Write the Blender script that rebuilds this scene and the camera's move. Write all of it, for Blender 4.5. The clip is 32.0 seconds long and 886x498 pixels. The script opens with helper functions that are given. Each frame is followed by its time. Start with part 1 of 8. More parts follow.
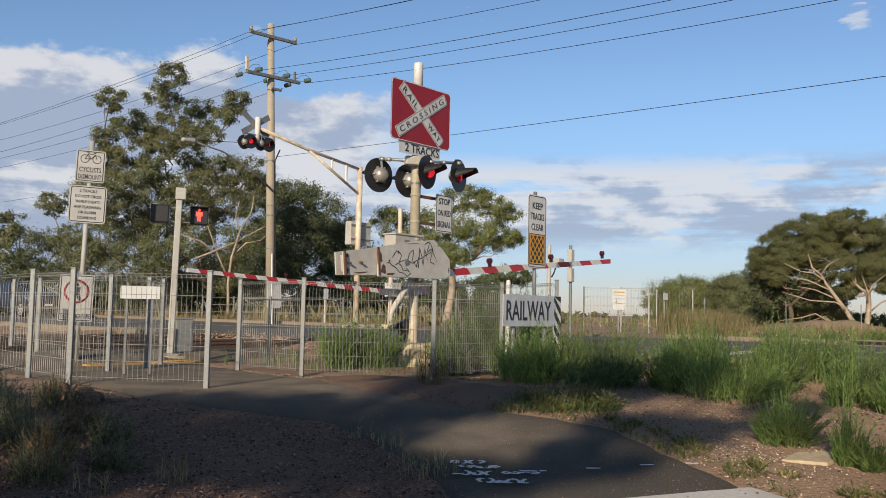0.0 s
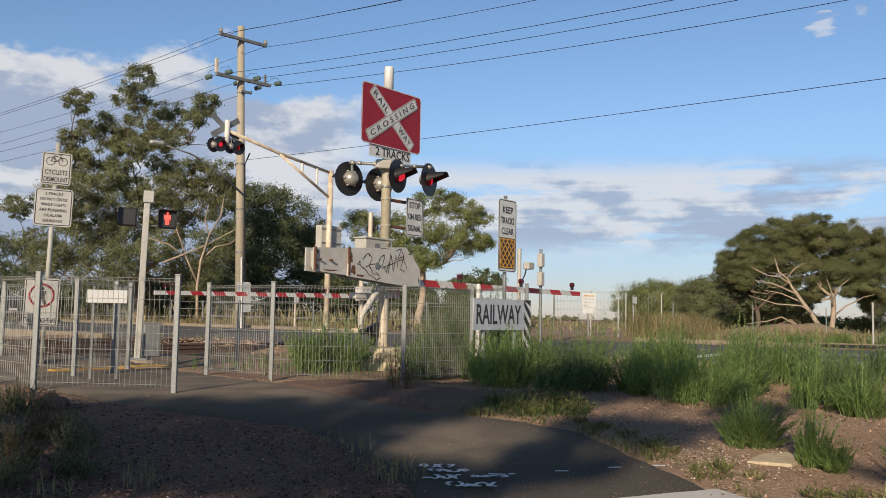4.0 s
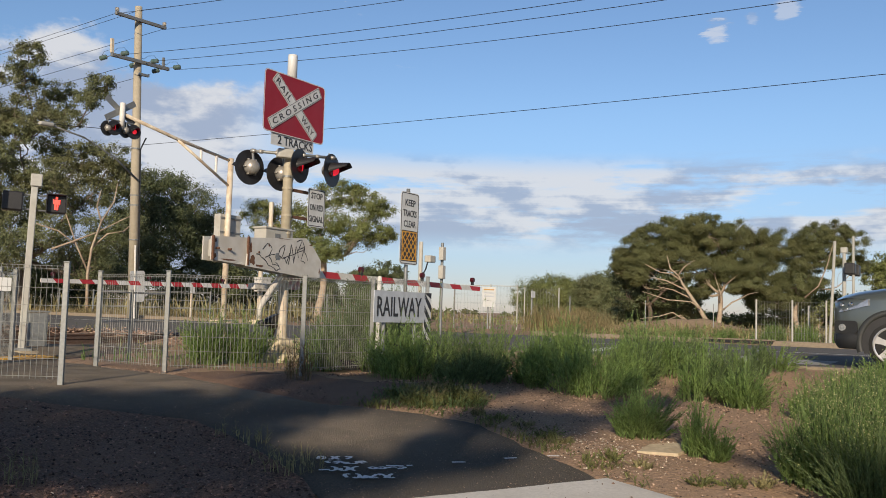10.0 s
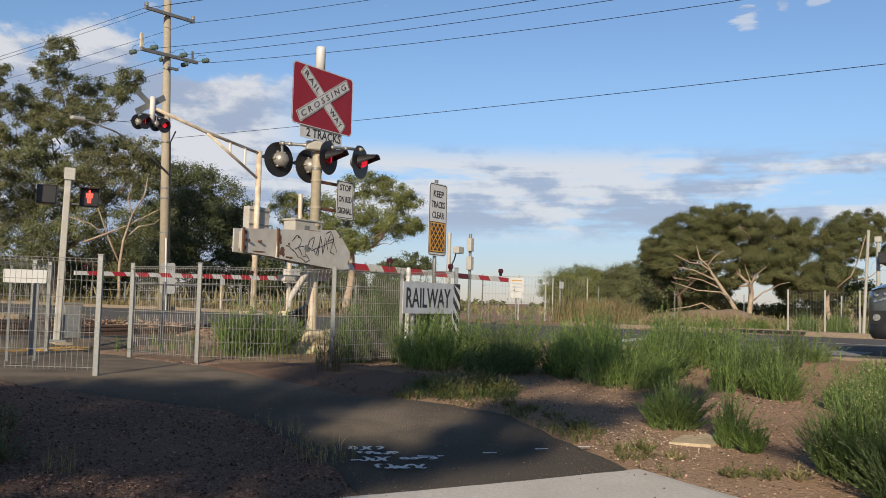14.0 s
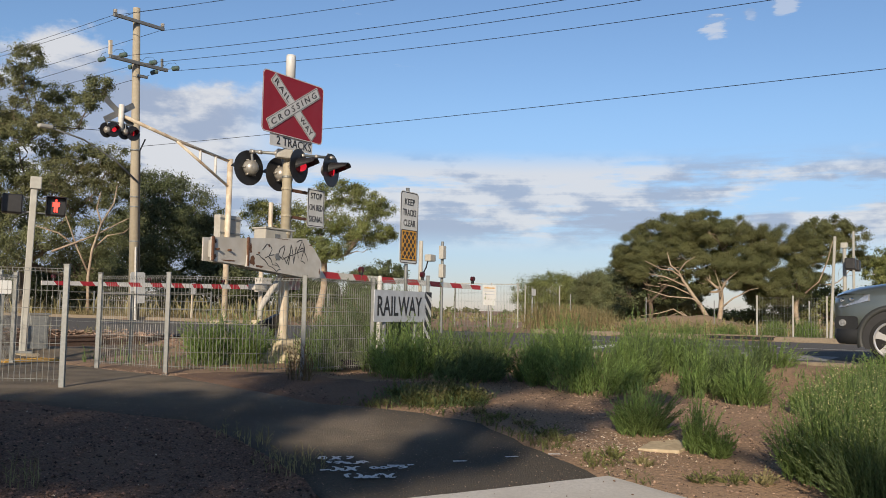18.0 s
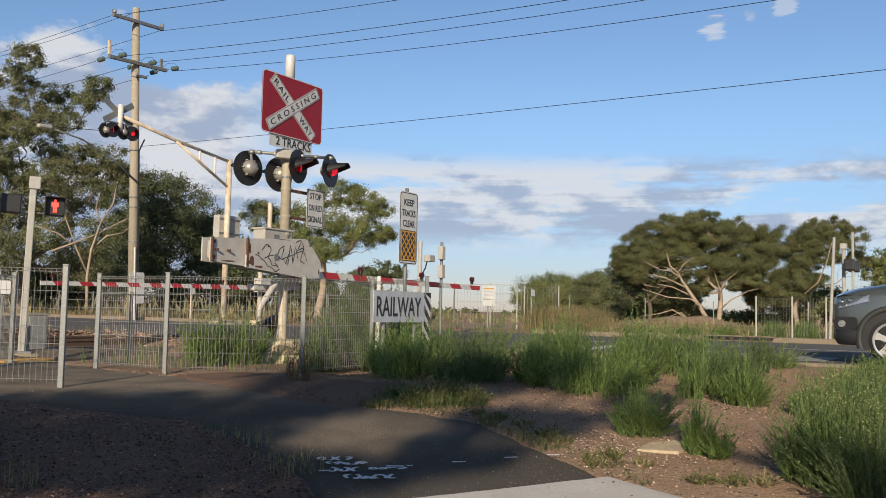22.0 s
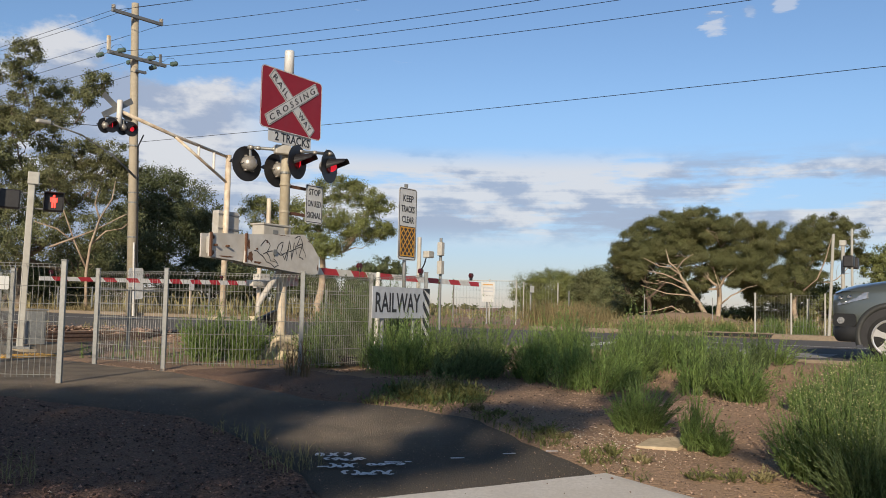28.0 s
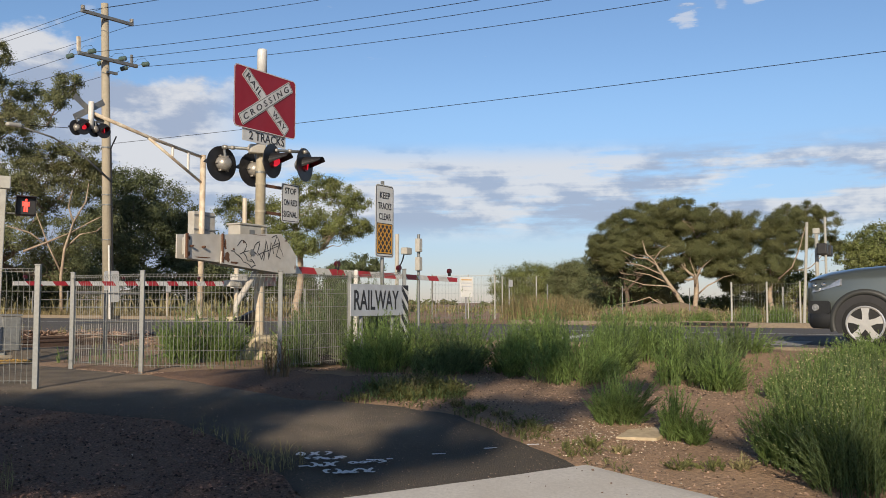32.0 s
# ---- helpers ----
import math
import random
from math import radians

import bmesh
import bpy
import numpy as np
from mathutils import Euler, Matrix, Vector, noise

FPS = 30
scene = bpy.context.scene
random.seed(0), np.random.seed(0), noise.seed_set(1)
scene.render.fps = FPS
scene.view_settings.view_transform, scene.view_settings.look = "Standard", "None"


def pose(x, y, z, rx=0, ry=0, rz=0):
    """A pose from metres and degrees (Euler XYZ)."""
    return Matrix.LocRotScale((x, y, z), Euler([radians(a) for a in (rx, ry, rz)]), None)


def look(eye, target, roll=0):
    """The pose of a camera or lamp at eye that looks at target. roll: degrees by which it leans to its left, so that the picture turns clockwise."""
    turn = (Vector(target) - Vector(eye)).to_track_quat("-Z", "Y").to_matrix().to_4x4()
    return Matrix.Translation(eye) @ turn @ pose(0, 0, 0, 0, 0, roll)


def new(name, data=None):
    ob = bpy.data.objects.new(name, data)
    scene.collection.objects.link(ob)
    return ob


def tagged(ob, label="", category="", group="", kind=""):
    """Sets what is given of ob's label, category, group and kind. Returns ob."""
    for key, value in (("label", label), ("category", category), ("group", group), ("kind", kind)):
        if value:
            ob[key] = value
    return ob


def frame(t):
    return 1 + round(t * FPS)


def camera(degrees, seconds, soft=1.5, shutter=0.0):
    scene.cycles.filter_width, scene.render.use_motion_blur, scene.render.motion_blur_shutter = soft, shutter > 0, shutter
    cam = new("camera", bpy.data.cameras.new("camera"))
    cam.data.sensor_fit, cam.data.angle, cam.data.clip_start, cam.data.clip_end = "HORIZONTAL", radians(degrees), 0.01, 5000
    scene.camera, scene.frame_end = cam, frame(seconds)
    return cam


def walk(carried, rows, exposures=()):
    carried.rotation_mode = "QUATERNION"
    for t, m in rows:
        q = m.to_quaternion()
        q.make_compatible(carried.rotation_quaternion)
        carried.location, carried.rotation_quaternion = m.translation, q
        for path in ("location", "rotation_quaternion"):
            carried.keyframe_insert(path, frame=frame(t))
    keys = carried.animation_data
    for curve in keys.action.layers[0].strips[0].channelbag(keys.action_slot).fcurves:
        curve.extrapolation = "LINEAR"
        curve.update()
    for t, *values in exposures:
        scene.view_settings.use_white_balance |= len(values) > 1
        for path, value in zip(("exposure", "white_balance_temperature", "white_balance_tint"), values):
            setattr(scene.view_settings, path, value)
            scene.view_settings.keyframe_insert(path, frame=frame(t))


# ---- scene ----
# Layout: the road runs along u, tracks run along n, the frame (n, s, z) is turned by 50 degrees.
cam = camera(52.85, 32.0, 0.9)
PATH = [
    (0, 0.000, 0.000, 0.900, 4.05, -1.15, -0.00),
    (0.5, 0.011, 0.004, 0.898, 4.19, -0.90, -0.27),
    (1, 0.012, -0.001, 0.899, 4.10, -0.87, -0.74),
    (1.5, 0.014, -0.004, 0.898, 4.18, -0.94, -1.30),
    (2, 0.022, -0.003, 0.900, 4.23, -0.85, -1.65),
    (2.5, 0.018, -0.000, 0.899, 4.24, -0.73, -1.74),
    (3, 0.015, -0.008, 0.896, 4.22, -0.79, -1.92),
    (3.5, 0.013, -0.012, 0.899, 4.34, -0.98, -1.99),
    (5.5, 0.012, -0.005, 0.900, 4.16, -1.21, -1.48),
    (6, 0.014, 0.003, 0.895, 4.05, -1.25, -1.93),
    (6.5, 0.022, 0.019, 0.892, 3.91, -1.04, -3.39),
    (7, 0.036, 0.021, 0.893, 3.76, -0.89, -4.75),
    (7.5, 0.037, 0.016, 0.892, 3.85, -0.96, -5.47),
    (8, 0.034, 0.002, 0.898, 4.10, -1.33, -6.10),
    (8.5, 0.031, -0.007, 0.903, 4.01, -1.40, -7.19),
    (9, 0.018, -0.010, 0.902, 4.04, -1.39, -7.92),
    (9.5, 0.012, -0.011, 0.902, 4.16, -1.52, -8.19),
    (10, 0.014, -0.016, 0.897, 4.01, -1.67, -8.21),
    (10.5, 0.013, -0.008, 0.899, 3.67, -2.09, -8.14),
    (11, 0.002, -0.017, 0.895, 3.11, -2.06, -7.53),
    (11.5, 0.002, -0.023, 0.896, 3.09, -1.25, -6.54),
    (12, 0.006, -0.017, 0.900, 3.54, -0.93, -6.59),
    (12.5, -0.004, -0.026, 0.905, 3.75, -1.38, -7.00),
    (13, -0.005, -0.025, 0.899, 3.72, -1.52, -6.76),
    (13.5, -0.008, -0.030, 0.901, 3.53, -1.61, -6.62),
    (14, -0.009, -0.016, 0.896, 3.39, -1.53, -6.45),
    (14.5, -0.000, -0.009, 0.901, 3.17, -1.09, -6.72),
    (15, 0.009, -0.002, 0.902, 3.38, -0.85, -7.50),
    (15.5, 0.012, -0.011, 0.903, 3.84, -0.94, -8.18),
    (17.5, 0.018, -0.025, 0.901, 3.98, -0.93, -8.22),
    (18, 0.022, -0.020, 0.902, 3.92, -1.16, -8.15),
    (18.5, 0.017, -0.018, 0.901, 3.53, -1.30, -8.08),
    (19, 0.025, -0.016, 0.901, 3.59, -1.53, -8.29),
    (19.5, 0.027, -0.019, 0.899, 4.11, -1.54, -8.59),
    (20, 0.029, -0.019, 0.904, 4.27, -1.28, -8.68),
    (20.5, 0.029, -0.015, 0.906, 4.18, -1.30, -8.59),
    (21, 0.025, -0.014, 0.903, 3.87, -1.28, -8.45),
    (21.5, 0.019, -0.014, 0.904, 3.83, -1.14, -8.41),
    (22, 0.022, -0.016, 0.903, 3.95, -1.21, -8.20),
    (22.5, 0.019, -0.009, 0.902, 3.87, -1.28, -7.79),
    (23, 0.019, -0.012, 0.905, 4.15, -1.32, -7.66),
    (23.5, 0.017, -0.017, 0.905, 4.46, -1.27, -7.76),
    (24, 0.021, -0.017, 0.907, 4.30, -1.06, -7.88),
    (24.5, 0.021, -0.011, 0.906, 4.12, -1.05, -7.90),
    (25, 0.018, -0.007, 0.904, 4.17, -1.09, -8.25),
    (25.5, 0.023, -0.006, 0.903, 4.04, -1.00, -8.40),
    (27.5, 0.030, -0.002, 0.901, 3.81, -1.30, -8.38),
    (28, 0.028, -0.004, 0.903, 3.70, -1.30, -8.25),
    (28.5, 0.028, -0.000, 0.899, 3.68, -1.22, -8.76),
    (29, 0.035, 0.007, 0.904, 3.63, -1.27, -9.33),
    (29.5, 0.029, 0.004, 0.901, 3.58, -1.47, -9.56),
    (30, 0.031, 0.001, 0.901, 3.25, -1.48, -9.32),
    (30.5, 0.029, -0.003, 0.900, 3.11, -1.10, -9.11),
    (31, 0.026, -0.002, 0.901, 3.19, -0.65, -9.25),
    (31.5, 0.034, -0.006, 0.906, 3.33, -0.28, -9.35),
    (32, 0.035, -0.008, 0.906, 3.45, -0.01, -9.58),
]
walk(cam, [(t, pose(x, y, z, 90 + p, r, yaw)) for t, x, y, z, p, r, yaw in PATH])

# ---- light ----
SUN_AZ, SUN_EL = 199.0, 21.0  # compass degrees from +y clockwise
sun_dir = Vector((math.sin(radians(SUN_AZ)) * math.cos(radians(SUN_EL)), math.cos(radians(SUN_AZ)) * math.cos(radians(SUN_EL)), math.sin(radians(SUN_EL))))
sun = new("sun", bpy.data.lights.new("sun", "SUN"))
sun.data.energy, sun.data.angle, sun.data.color = 5.0, radians(0.6), (1.0, 0.84, 0.64)
sun.matrix_world = look(sun_dir * 60, (0, 0, 0))
scene.view_settings.exposure = 0.0


def make_world():
    w = bpy.data.worlds.new("sky")
    scene.world = w
    w.use_nodes = True
    nt = w.node_tree
    nt.nodes.clear()
    N, L = nt.nodes.new, nt.links.new
    out, bg = N("ShaderNodeOutputWorld"), N("ShaderNodeBackground")
    sky = N("ShaderNodeTexSky")
    sky.sky_type, sky.sun_disc = "NISHITA", False
    sky.sun_elevation, sky.sun_rotation = radians(SUN_EL), radians(SUN_AZ)
    sky.air_density, sky.dust_density, sky.ozone_density = 1.0, 0.15, 2.6
    tc = N("ShaderNodeTexCoord")
    sep = N("ShaderNodeSeparateXYZ")
    L(tc.outputs["Generated"], sep.inputs[0])

    def mth(op, a, b=None, clamp=False):
        m = N("ShaderNodeMath")
        m.operation, m.use_clamp = op, clamp
        for i, v in enumerate((a, b)):
            if v is None:
                continue
            if isinstance(v, (int, float)):
                m.inputs[i].default_value = v
            else:
                L(v, m.inputs[i])
        return m.outputs[0]

    def ramp(v, a, b):
        m = N("ShaderNodeMapRange")
        m.interpolation_type = "SMOOTHSTEP"
        m.inputs["From Min"].default_value, m.inputs["From Max"].default_value = a, b
        L(v, m.inputs["Value"])
        return m.outputs[0]

    # cloud sheet: the direction laid onto a flat layer
    zz = mth("ADD", mth("MAXIMUM", sep.outputs[2], 0.0), 0.11)
    px, py = mth("DIVIDE", sep.outputs[0], zz), mth("DIVIDE", sep.outputs[1], zz)
    flat = N("ShaderNodeCombineXYZ")
    L(px, flat.inputs[0]), L(py, flat.inputs[1])

    def cloud(scale, sx, sy, off, detail, rough, lac=2.1):
        mp = N("ShaderNodeMapping")
        mp.inputs["Location"].default_value = off
        mp.inputs["Rotation"].default_value = (0, 0, radians(0))
        mp.inputs["Scale"].default_value = (sx, sy, 1)
        L(flat.outputs[0], mp.inputs[0])
        n = N("ShaderNodeTexNoise")
        n.inputs["Scale"].default_value, n.inputs["Detail"].default_value = scale, detail
        n.inputs["Roughness"].default_value, n.inputs["Lacunarity"].default_value = rough, lac
        L(mp.outputs[0], n.inputs["Vector"])
        return n.outputs["Fac"]

    el = sep.outputs[2]

    def dome(scale, size, off, detail, rough):
        mp = N("ShaderNodeMapping")
        mp.inputs["Location"].default_value, mp.inputs["Scale"].default_value = off, size
        L(tc.outputs["Generated"], mp.inputs[0])
        n = N("ShaderNodeTexNoise")
        n.inputs["Scale"].default_value, n.inputs["Detail"].default_value, n.inputs["Roughness"].default_value = scale, detail, rough
        L(mp.outputs[0], n.inputs["Vector"])
        return n.outputs["Fac"]

    # long flat-based streets of cloud low down
    low = mth("MULTIPLY", ramp(el, 0.060, 0.095), mth("SUBTRACT", 1.0, ramp(el, 0.150, 0.182)))
    streak = mth("ADD", mth("MULTIPLY", dome(2.3, (1, 1, 15.0), (0.9, 0.3, 0.25), 12, 0.56), 0.62), mth("MULTIPLY", dome(13.0, (1, 1, 4.5), (0.3, 0.1, 0.4), 9, 0.6), 0.38))
    m_streak = mth("MULTIPLY", ramp(streak, 0.385, 0.50), mth("MULTIPLY", low, 0.92))
    # heaped cloud where x is negative, with ragged tops
    left = mth("SUBTRACT", 1.0, ramp(sep.outputs[0], -0.11, 0.00))
    heap = dome(5.2, (1, 1, 1.9), (0.55, 0.2, 0.05), 11, 0.58)
    puff = mth("SUBTRACT", mth("ADD", mth("MULTIPLY", heap, 0.75), mth("MULTIPLY", dome(13.0, (1, 1, 1.5), (0.2, 0.6, 0.3), 9, 0.6), 0.25)), mth("MULTIPLY", ramp(el, 0.205, 0.285), 0.26))
    m_puff = mth("MULTIPLY", ramp(puff, 0.315, 0.400), left)
    # small torn wisps high up
    wisp = None
    for place, size, thin in (((0.404, 0.864, 0.299), 0.030, 0.65), ((0.462, 0.828, 0.317), 0.024, 0.5), ((0.434, 0.846, 0.309), 0.014, 0.35)):
        far_off = N("ShaderNodeVectorMath")
        far_off.operation = "DISTANCE"
        far_off.inputs[1].default_value = place
        L(tc.outputs["Generated"], far_off.inputs[0])
        torn = mth("SUBTRACT", dome(24.0, (1, 1, 5.0), (0.2, 0.9, 0.4), 9, 0.62), mth("MULTIPLY", ramp(far_off.outputs["Value"], 0.0, size), 0.42))
        torn = mth("MULTIPLY", ramp(torn, 0.26, 0.46), thin)
        wisp = torn if wisp is None else mth("MAXIMUM", wisp, torn)
    mask = mth("MAXIMUM", mth("MAXIMUM", m_streak, m_puff), wisp, True)
    mask = mth("MULTIPLY", mask, mth("MULTIPLY", ramp(el, 0.0, 0.05), 0.9))
    # lit heads and blue-grey undersides
    body = mth("SUBTRACT", dome(5.2, (1, 1, 1.9), (0.55, 0.2, 0.05), 11, 0.56), dome(5.2, (1, 1, 1.9), (0.53, 0.2, 0.115), 9, 0.56))
    fine = dome(16.0, (1, 1, 2.6), (0.1, 0.7, 0.2), 8, 0.6)
    ribs = dome(2.3, (1, 1, 26.0), (0.4, 0.6, 0.15), 10, 0.6)
    shade = mth("ADD", mth("ADD", mth("MULTIPLY", body, 2.2), fine), mth("ADD", mth("MULTIPLY", mth("SUBTRACT", ribs, 0.40), mth("MULTIPLY", low, 1.3)), mth("MULTIPLY", left, mth("SUBTRACT", mth("MULTIPLY", ramp(el, 0.13, 0.25), 0.36), 0.29))))
    cc = N("ShaderNodeMix")
    cc.data_type = "RGBA"
    cc.inputs["A"].default_value, cc.inputs["B"].default_value = (3.1, 3.6, 4.7, 1), (6.1, 6.1, 6.25, 1)
    L(ramp(mth("ADD", shade, wisp), 0.34, 0.68), cc.inputs["Factor"])
    # haze near the horizon turns the clear sky bluer and paler
    tint = N("ShaderNodeMix")
    tint.data_type = "RGBA"
    tint.inputs["A"].default_value, tint.inputs["B"].default_value = (0.53, 0.53, 0.72, 1), (0.92, 0.97, 1.06, 1)
    L(ramp(el, -0.03, 0.24), tint.inputs["Factor"])
    clear = N("ShaderNodeMix")
    clear.data_type, clear.blend_type = "RGBA", "MULTIPLY"
    clear.inputs["Factor"].default_value = 1.0
    L(sky.outputs[0], clear.inputs["A"]), L(tint.outputs["Result"], clear.inputs["B"])
    # the blue deepens towards the zenith
    deep = N("ShaderNodeMix")
    deep.data_type, deep.blend_type = "RGBA", "MULTIPLY"
    L(ramp(el, 0.32, 0.75), deep.inputs["Factor"]), L(clear.outputs["Result"], deep.inputs["A"])
    deep.inputs["B"].default_value = (0.50, 0.48, 0.46, 1)
    mix = N("ShaderNodeMix")
    mix.data_type = "RGBA"
    L(mask, mix.inputs["Factor"]), L(deep.outputs["Result"], mix.inputs["A"]), L(cc.outputs["Result"], mix.inputs["B"])
    L(mix.outputs["Result"], bg.inputs["Color"])
    bg.inputs["Strength"].default_value = 0.12
    L(bg.outputs[0], out.inputs["Surface"])


make_world()


# ---- materials ----
def mat(name, c1, c2=None, scale=8.0, rough=0.7, metal=0.0, bump=0.0, bump_scale=None, c3=None, big=0.6, amount=0.5, island=0.0, trans=0.0, coat=0.0, alpha=1.0, vary=0.0, detail=6):
    """Two colours mixed by a fine noise, a third by a broad one; bump by the fine noise; island: leaf-to-leaf change."""
    m = bpy.data.materials.new(name)
    m.use_nodes = True
    nt = m.node_tree
    N, L = nt.nodes.new, nt.links.new
    b = nt.nodes["Principled BSDF"]
    b.inputs["Roughness"].default_value, b.inputs["Metallic"].default_value = rough, metal
    b.inputs["Coat Weight"].default_value = coat
    c2 = c2 or tuple(v * 0.8 for v in c1)
    tc = N("ShaderNodeTexCoord")
    nz = N("ShaderNodeTexNoise")
    nz.inputs["Scale"].default_value, nz.inputs["Detail"].default_value = scale, detail
    L(tc.outputs["Object"], nz.inputs["Vector"])
    rp = N("ShaderNodeMapRange")
    rp.inputs["From Min"].default_value, rp.inputs["From Max"].default_value = 0.35, 0.65
    L(nz.outputs["Fac"], rp.inputs["Value"])
    mx = N("ShaderNodeMix")
    mx.data_type = "RGBA"
    mx.inputs["A"].default_value, mx.inputs["B"].default_value = (*c1, 1), (*c2, 1)
    L(rp.outputs[0], mx.inputs["Factor"])
    col = mx.outputs["Result"]
    if c3:
        n2 = N("ShaderNodeTexNoise")
        n2.inputs["Scale"].default_value, n2.inputs["Detail"].default_value = big, 5
        L(tc.outputs["Object"], n2.inputs["Vector"])
        r2 = N("ShaderNodeMapRange")
        r2.inputs["From Min"].default_value, r2.inputs["From Max"].default_value = 0.5 - 0.12, 0.5 + 0.2
        r2.inputs["To Max"].default_value = amount
        L(n2.outputs["Fac"], r2.inputs["Value"])
        m2 = N("ShaderNodeMix")
        m2.data_type = "RGBA"
        m2.inputs["B"].default_value = (*c3, 1)
        L(r2.outputs[0], m2.inputs["Factor"]), L(col, m2.inputs["A"])
        col = m2.outputs["Result"]
    if island or vary:
        hs = N("ShaderNodeHueSaturation")
        rr = N("ShaderNodeMapRange")
        k = island or vary
        rr.inputs["To Min"].default_value, rr.inputs["To Max"].default_value = 1 - k, 1 + k
        if island:
            L(N("ShaderNodeNewGeometry").outputs["Random Per Island"], rr.inputs["Value"])
        else:
            L(N("ShaderNodeObjectInfo").outputs["Random"], rr.inputs["Value"])
        L(rr.outputs[0], hs.inputs["Value"]), L(col, hs.inputs["Color"])
        col = hs.outputs[0]
    L(col, b.inputs["Base Color"])
    if bump:
        bp = N("ShaderNodeBump")
        bp.inputs["Strength"].default_value, bp.inputs["Distance"].default_value = bump, 0.02
        src = nz
        if bump_scale:
            src = N("ShaderNodeTexNoise")
            src.inputs["Scale"].default_value, src.inputs["Detail"].default_value = bump_scale, 4
            L(tc.outputs["Object"], src.inputs["Vector"])
        L(src.outputs["Fac"], bp.inputs["Height"])
        L(bp.outputs[0], b.inputs["Normal"])
    if trans:
        tr, ms = N("ShaderNodeBsdfTranslucent"), N("ShaderNodeMixShader")
        L(col, tr.inputs["Color"])
        ms.inputs[0].default_value = trans
        L(b.outputs[0], ms.inputs[1]), L(tr.outputs[0], ms.inputs[2])
        L(ms.outputs[0], nt.nodes["Material Output"].inputs["Surface"])
    return m


def glow(name, color, strength):
    m = bpy.data.materials.new(name)
    m.use_nodes = True
    b = m.node_tree.nodes["Principled BSDF"]
    b.inputs["Base Color"].default_value = (*[c * 0.5 for c in color], 1)
    b.inputs["Emission Color"].default_value, b.inputs["Emission Strength"].default_value = (*color, 1), strength
    return m


GALV = mat("galvanised_steel", (0.24, 0.255, 0.26), (0.19, 0.205, 0.212), 30, 0.5, 0.35, 0.05, c3=(0.24, 0.23, 0.20), big=3, amount=0.5, vary=0.05)
WIRE = mat("fence_wire", (0.35, 0.355, 0.33), (0.27, 0.272, 0.252), 20, 0.55, 0.25)
WHITE = mat("white_sign_sheet", (0.66, 0.67, 0.66), (0.60, 0.61, 0.60), 5, 0.4, c3=(0.45, 0.43, 0.38), big=4, amount=0.35)
AGEDSIGN = mat("dulled_sign_sheet", (0.47, 0.475, 0.455), (0.41, 0.415, 0.40), 5, 0.45, c3=(0.34, 0.33, 0.29), big=4, amount=0.4)
SIGNGREY = mat("weathered_sign_sheet", (0.52, 0.55, 0.60), (0.45, 0.48, 0.53), 6, 0.45, c3=(0.36, 0.37, 0.38), big=3, amount=0.5)
RED = mat("red_sign_sheet", (0.285, 0.012, 0.028), (0.25, 0.010, 0.024), 5, 0.65, c3=(0.26, 0.03, 0.05), big=3, amount=0.4)
REDPAINT = mat("red_boom_paint", (0.50, 0.03, 0.04), (0.42, 0.03, 0.04), 12, 0.45)
WHITEPAINT = mat("white_boom_paint", (0.74, 0.73, 0.70), (0.64, 0.62, 0.58), 10, 0.45, c3=(0.5, 0.46, 0.38), big=3, amount=0.3)
BLACK = mat("black_paint", (0.018, 0.018, 0.02), (0.012, 0.012, 0.014), 10, 0.45)
INK = mat("black_lettering", (0.03, 0.03, 0.035), (0.022, 0.022, 0.025), 12, 0.5)
ALU = mat("cast_aluminium", (0.46, 0.44, 0.40), (0.36, 0.34, 0.31), 25, 0.42, 0.45, 0.08, c3=(0.26, 0.23, 0.19), big=6)
CREAM = mat("aged_cream_paint", (0.62, 0.58, 0.48), (0.55, 0.50, 0.40), 10, 0.5, c3=(0.42, 0.25, 0.12), big=4, amount=0.55, bump=0.1)
YELLOWPOLE = mat("rust_streaked_white_paint", (0.74, 0.67, 0.53), (0.66, 0.58, 0.44), 8, 0.5, c3=(0.33, 0.19, 0.10), big=2.6, amount=0.75, bump=0.1)
SIGNPOLE = mat("pale_grey_pole_paint", (0.43, 0.43, 0.40), (0.37, 0.37, 0.345), 12, 0.55, c3=(0.30, 0.28, 0.23), big=2.5, amount=0.5, bump=0.05)
RUST = mat("rust", (0.15, 0.070, 0.040), (0.085, 0.040, 0.026), 18, 0.85, 0.1, 0.3, c3=(0.21, 0.11, 0.06), big=5)
MASTPAINT = mat("mast_paint", (0.44, 0.40, 0.30), (0.38, 0.34, 0.26), 14, 0.6, 0.0, 0.1, c3=(0.30, 0.24, 0.15), big=3, amount=0.6)
BOXGREY = mat("grey_cabinet_paint", (0.50, 0.49, 0.45), (0.44, 0.43, 0.39), 9, 0.55, c3=(0.33, 0.29, 0.22), big=3, amount=0.5)
MECH = mat("weathered_white_steel", (0.59, 0.575, 0.54), (0.51, 0.495, 0.46), 7, 0.5, c3=(0.42, 0.36, 0.28), big=2.5, amount=0.45, bump=0.05)
CONC = mat("old_concrete", (0.68, 0.58, 0.40), (0.52, 0.44, 0.30), 22, 0.9, 0, 0.6, c3=(0.34, 0.28, 0.20), big=3)
POLEC = mat("concrete_pole", (0.42, 0.37, 0.28), (0.36, 0.32, 0.24), 9, 0.85, 0, 0.15, c3=(0.30, 0.26, 0.20), big=0.8, amount=0.6)
SLAB = mat("pale_concrete_slab", (0.62, 0.59, 0.54), (0.53, 0.505, 0.46), 40, 0.85, 0, 0.25, c3=(0.46, 0.425, 0.375), big=2.2, amount=0.6)
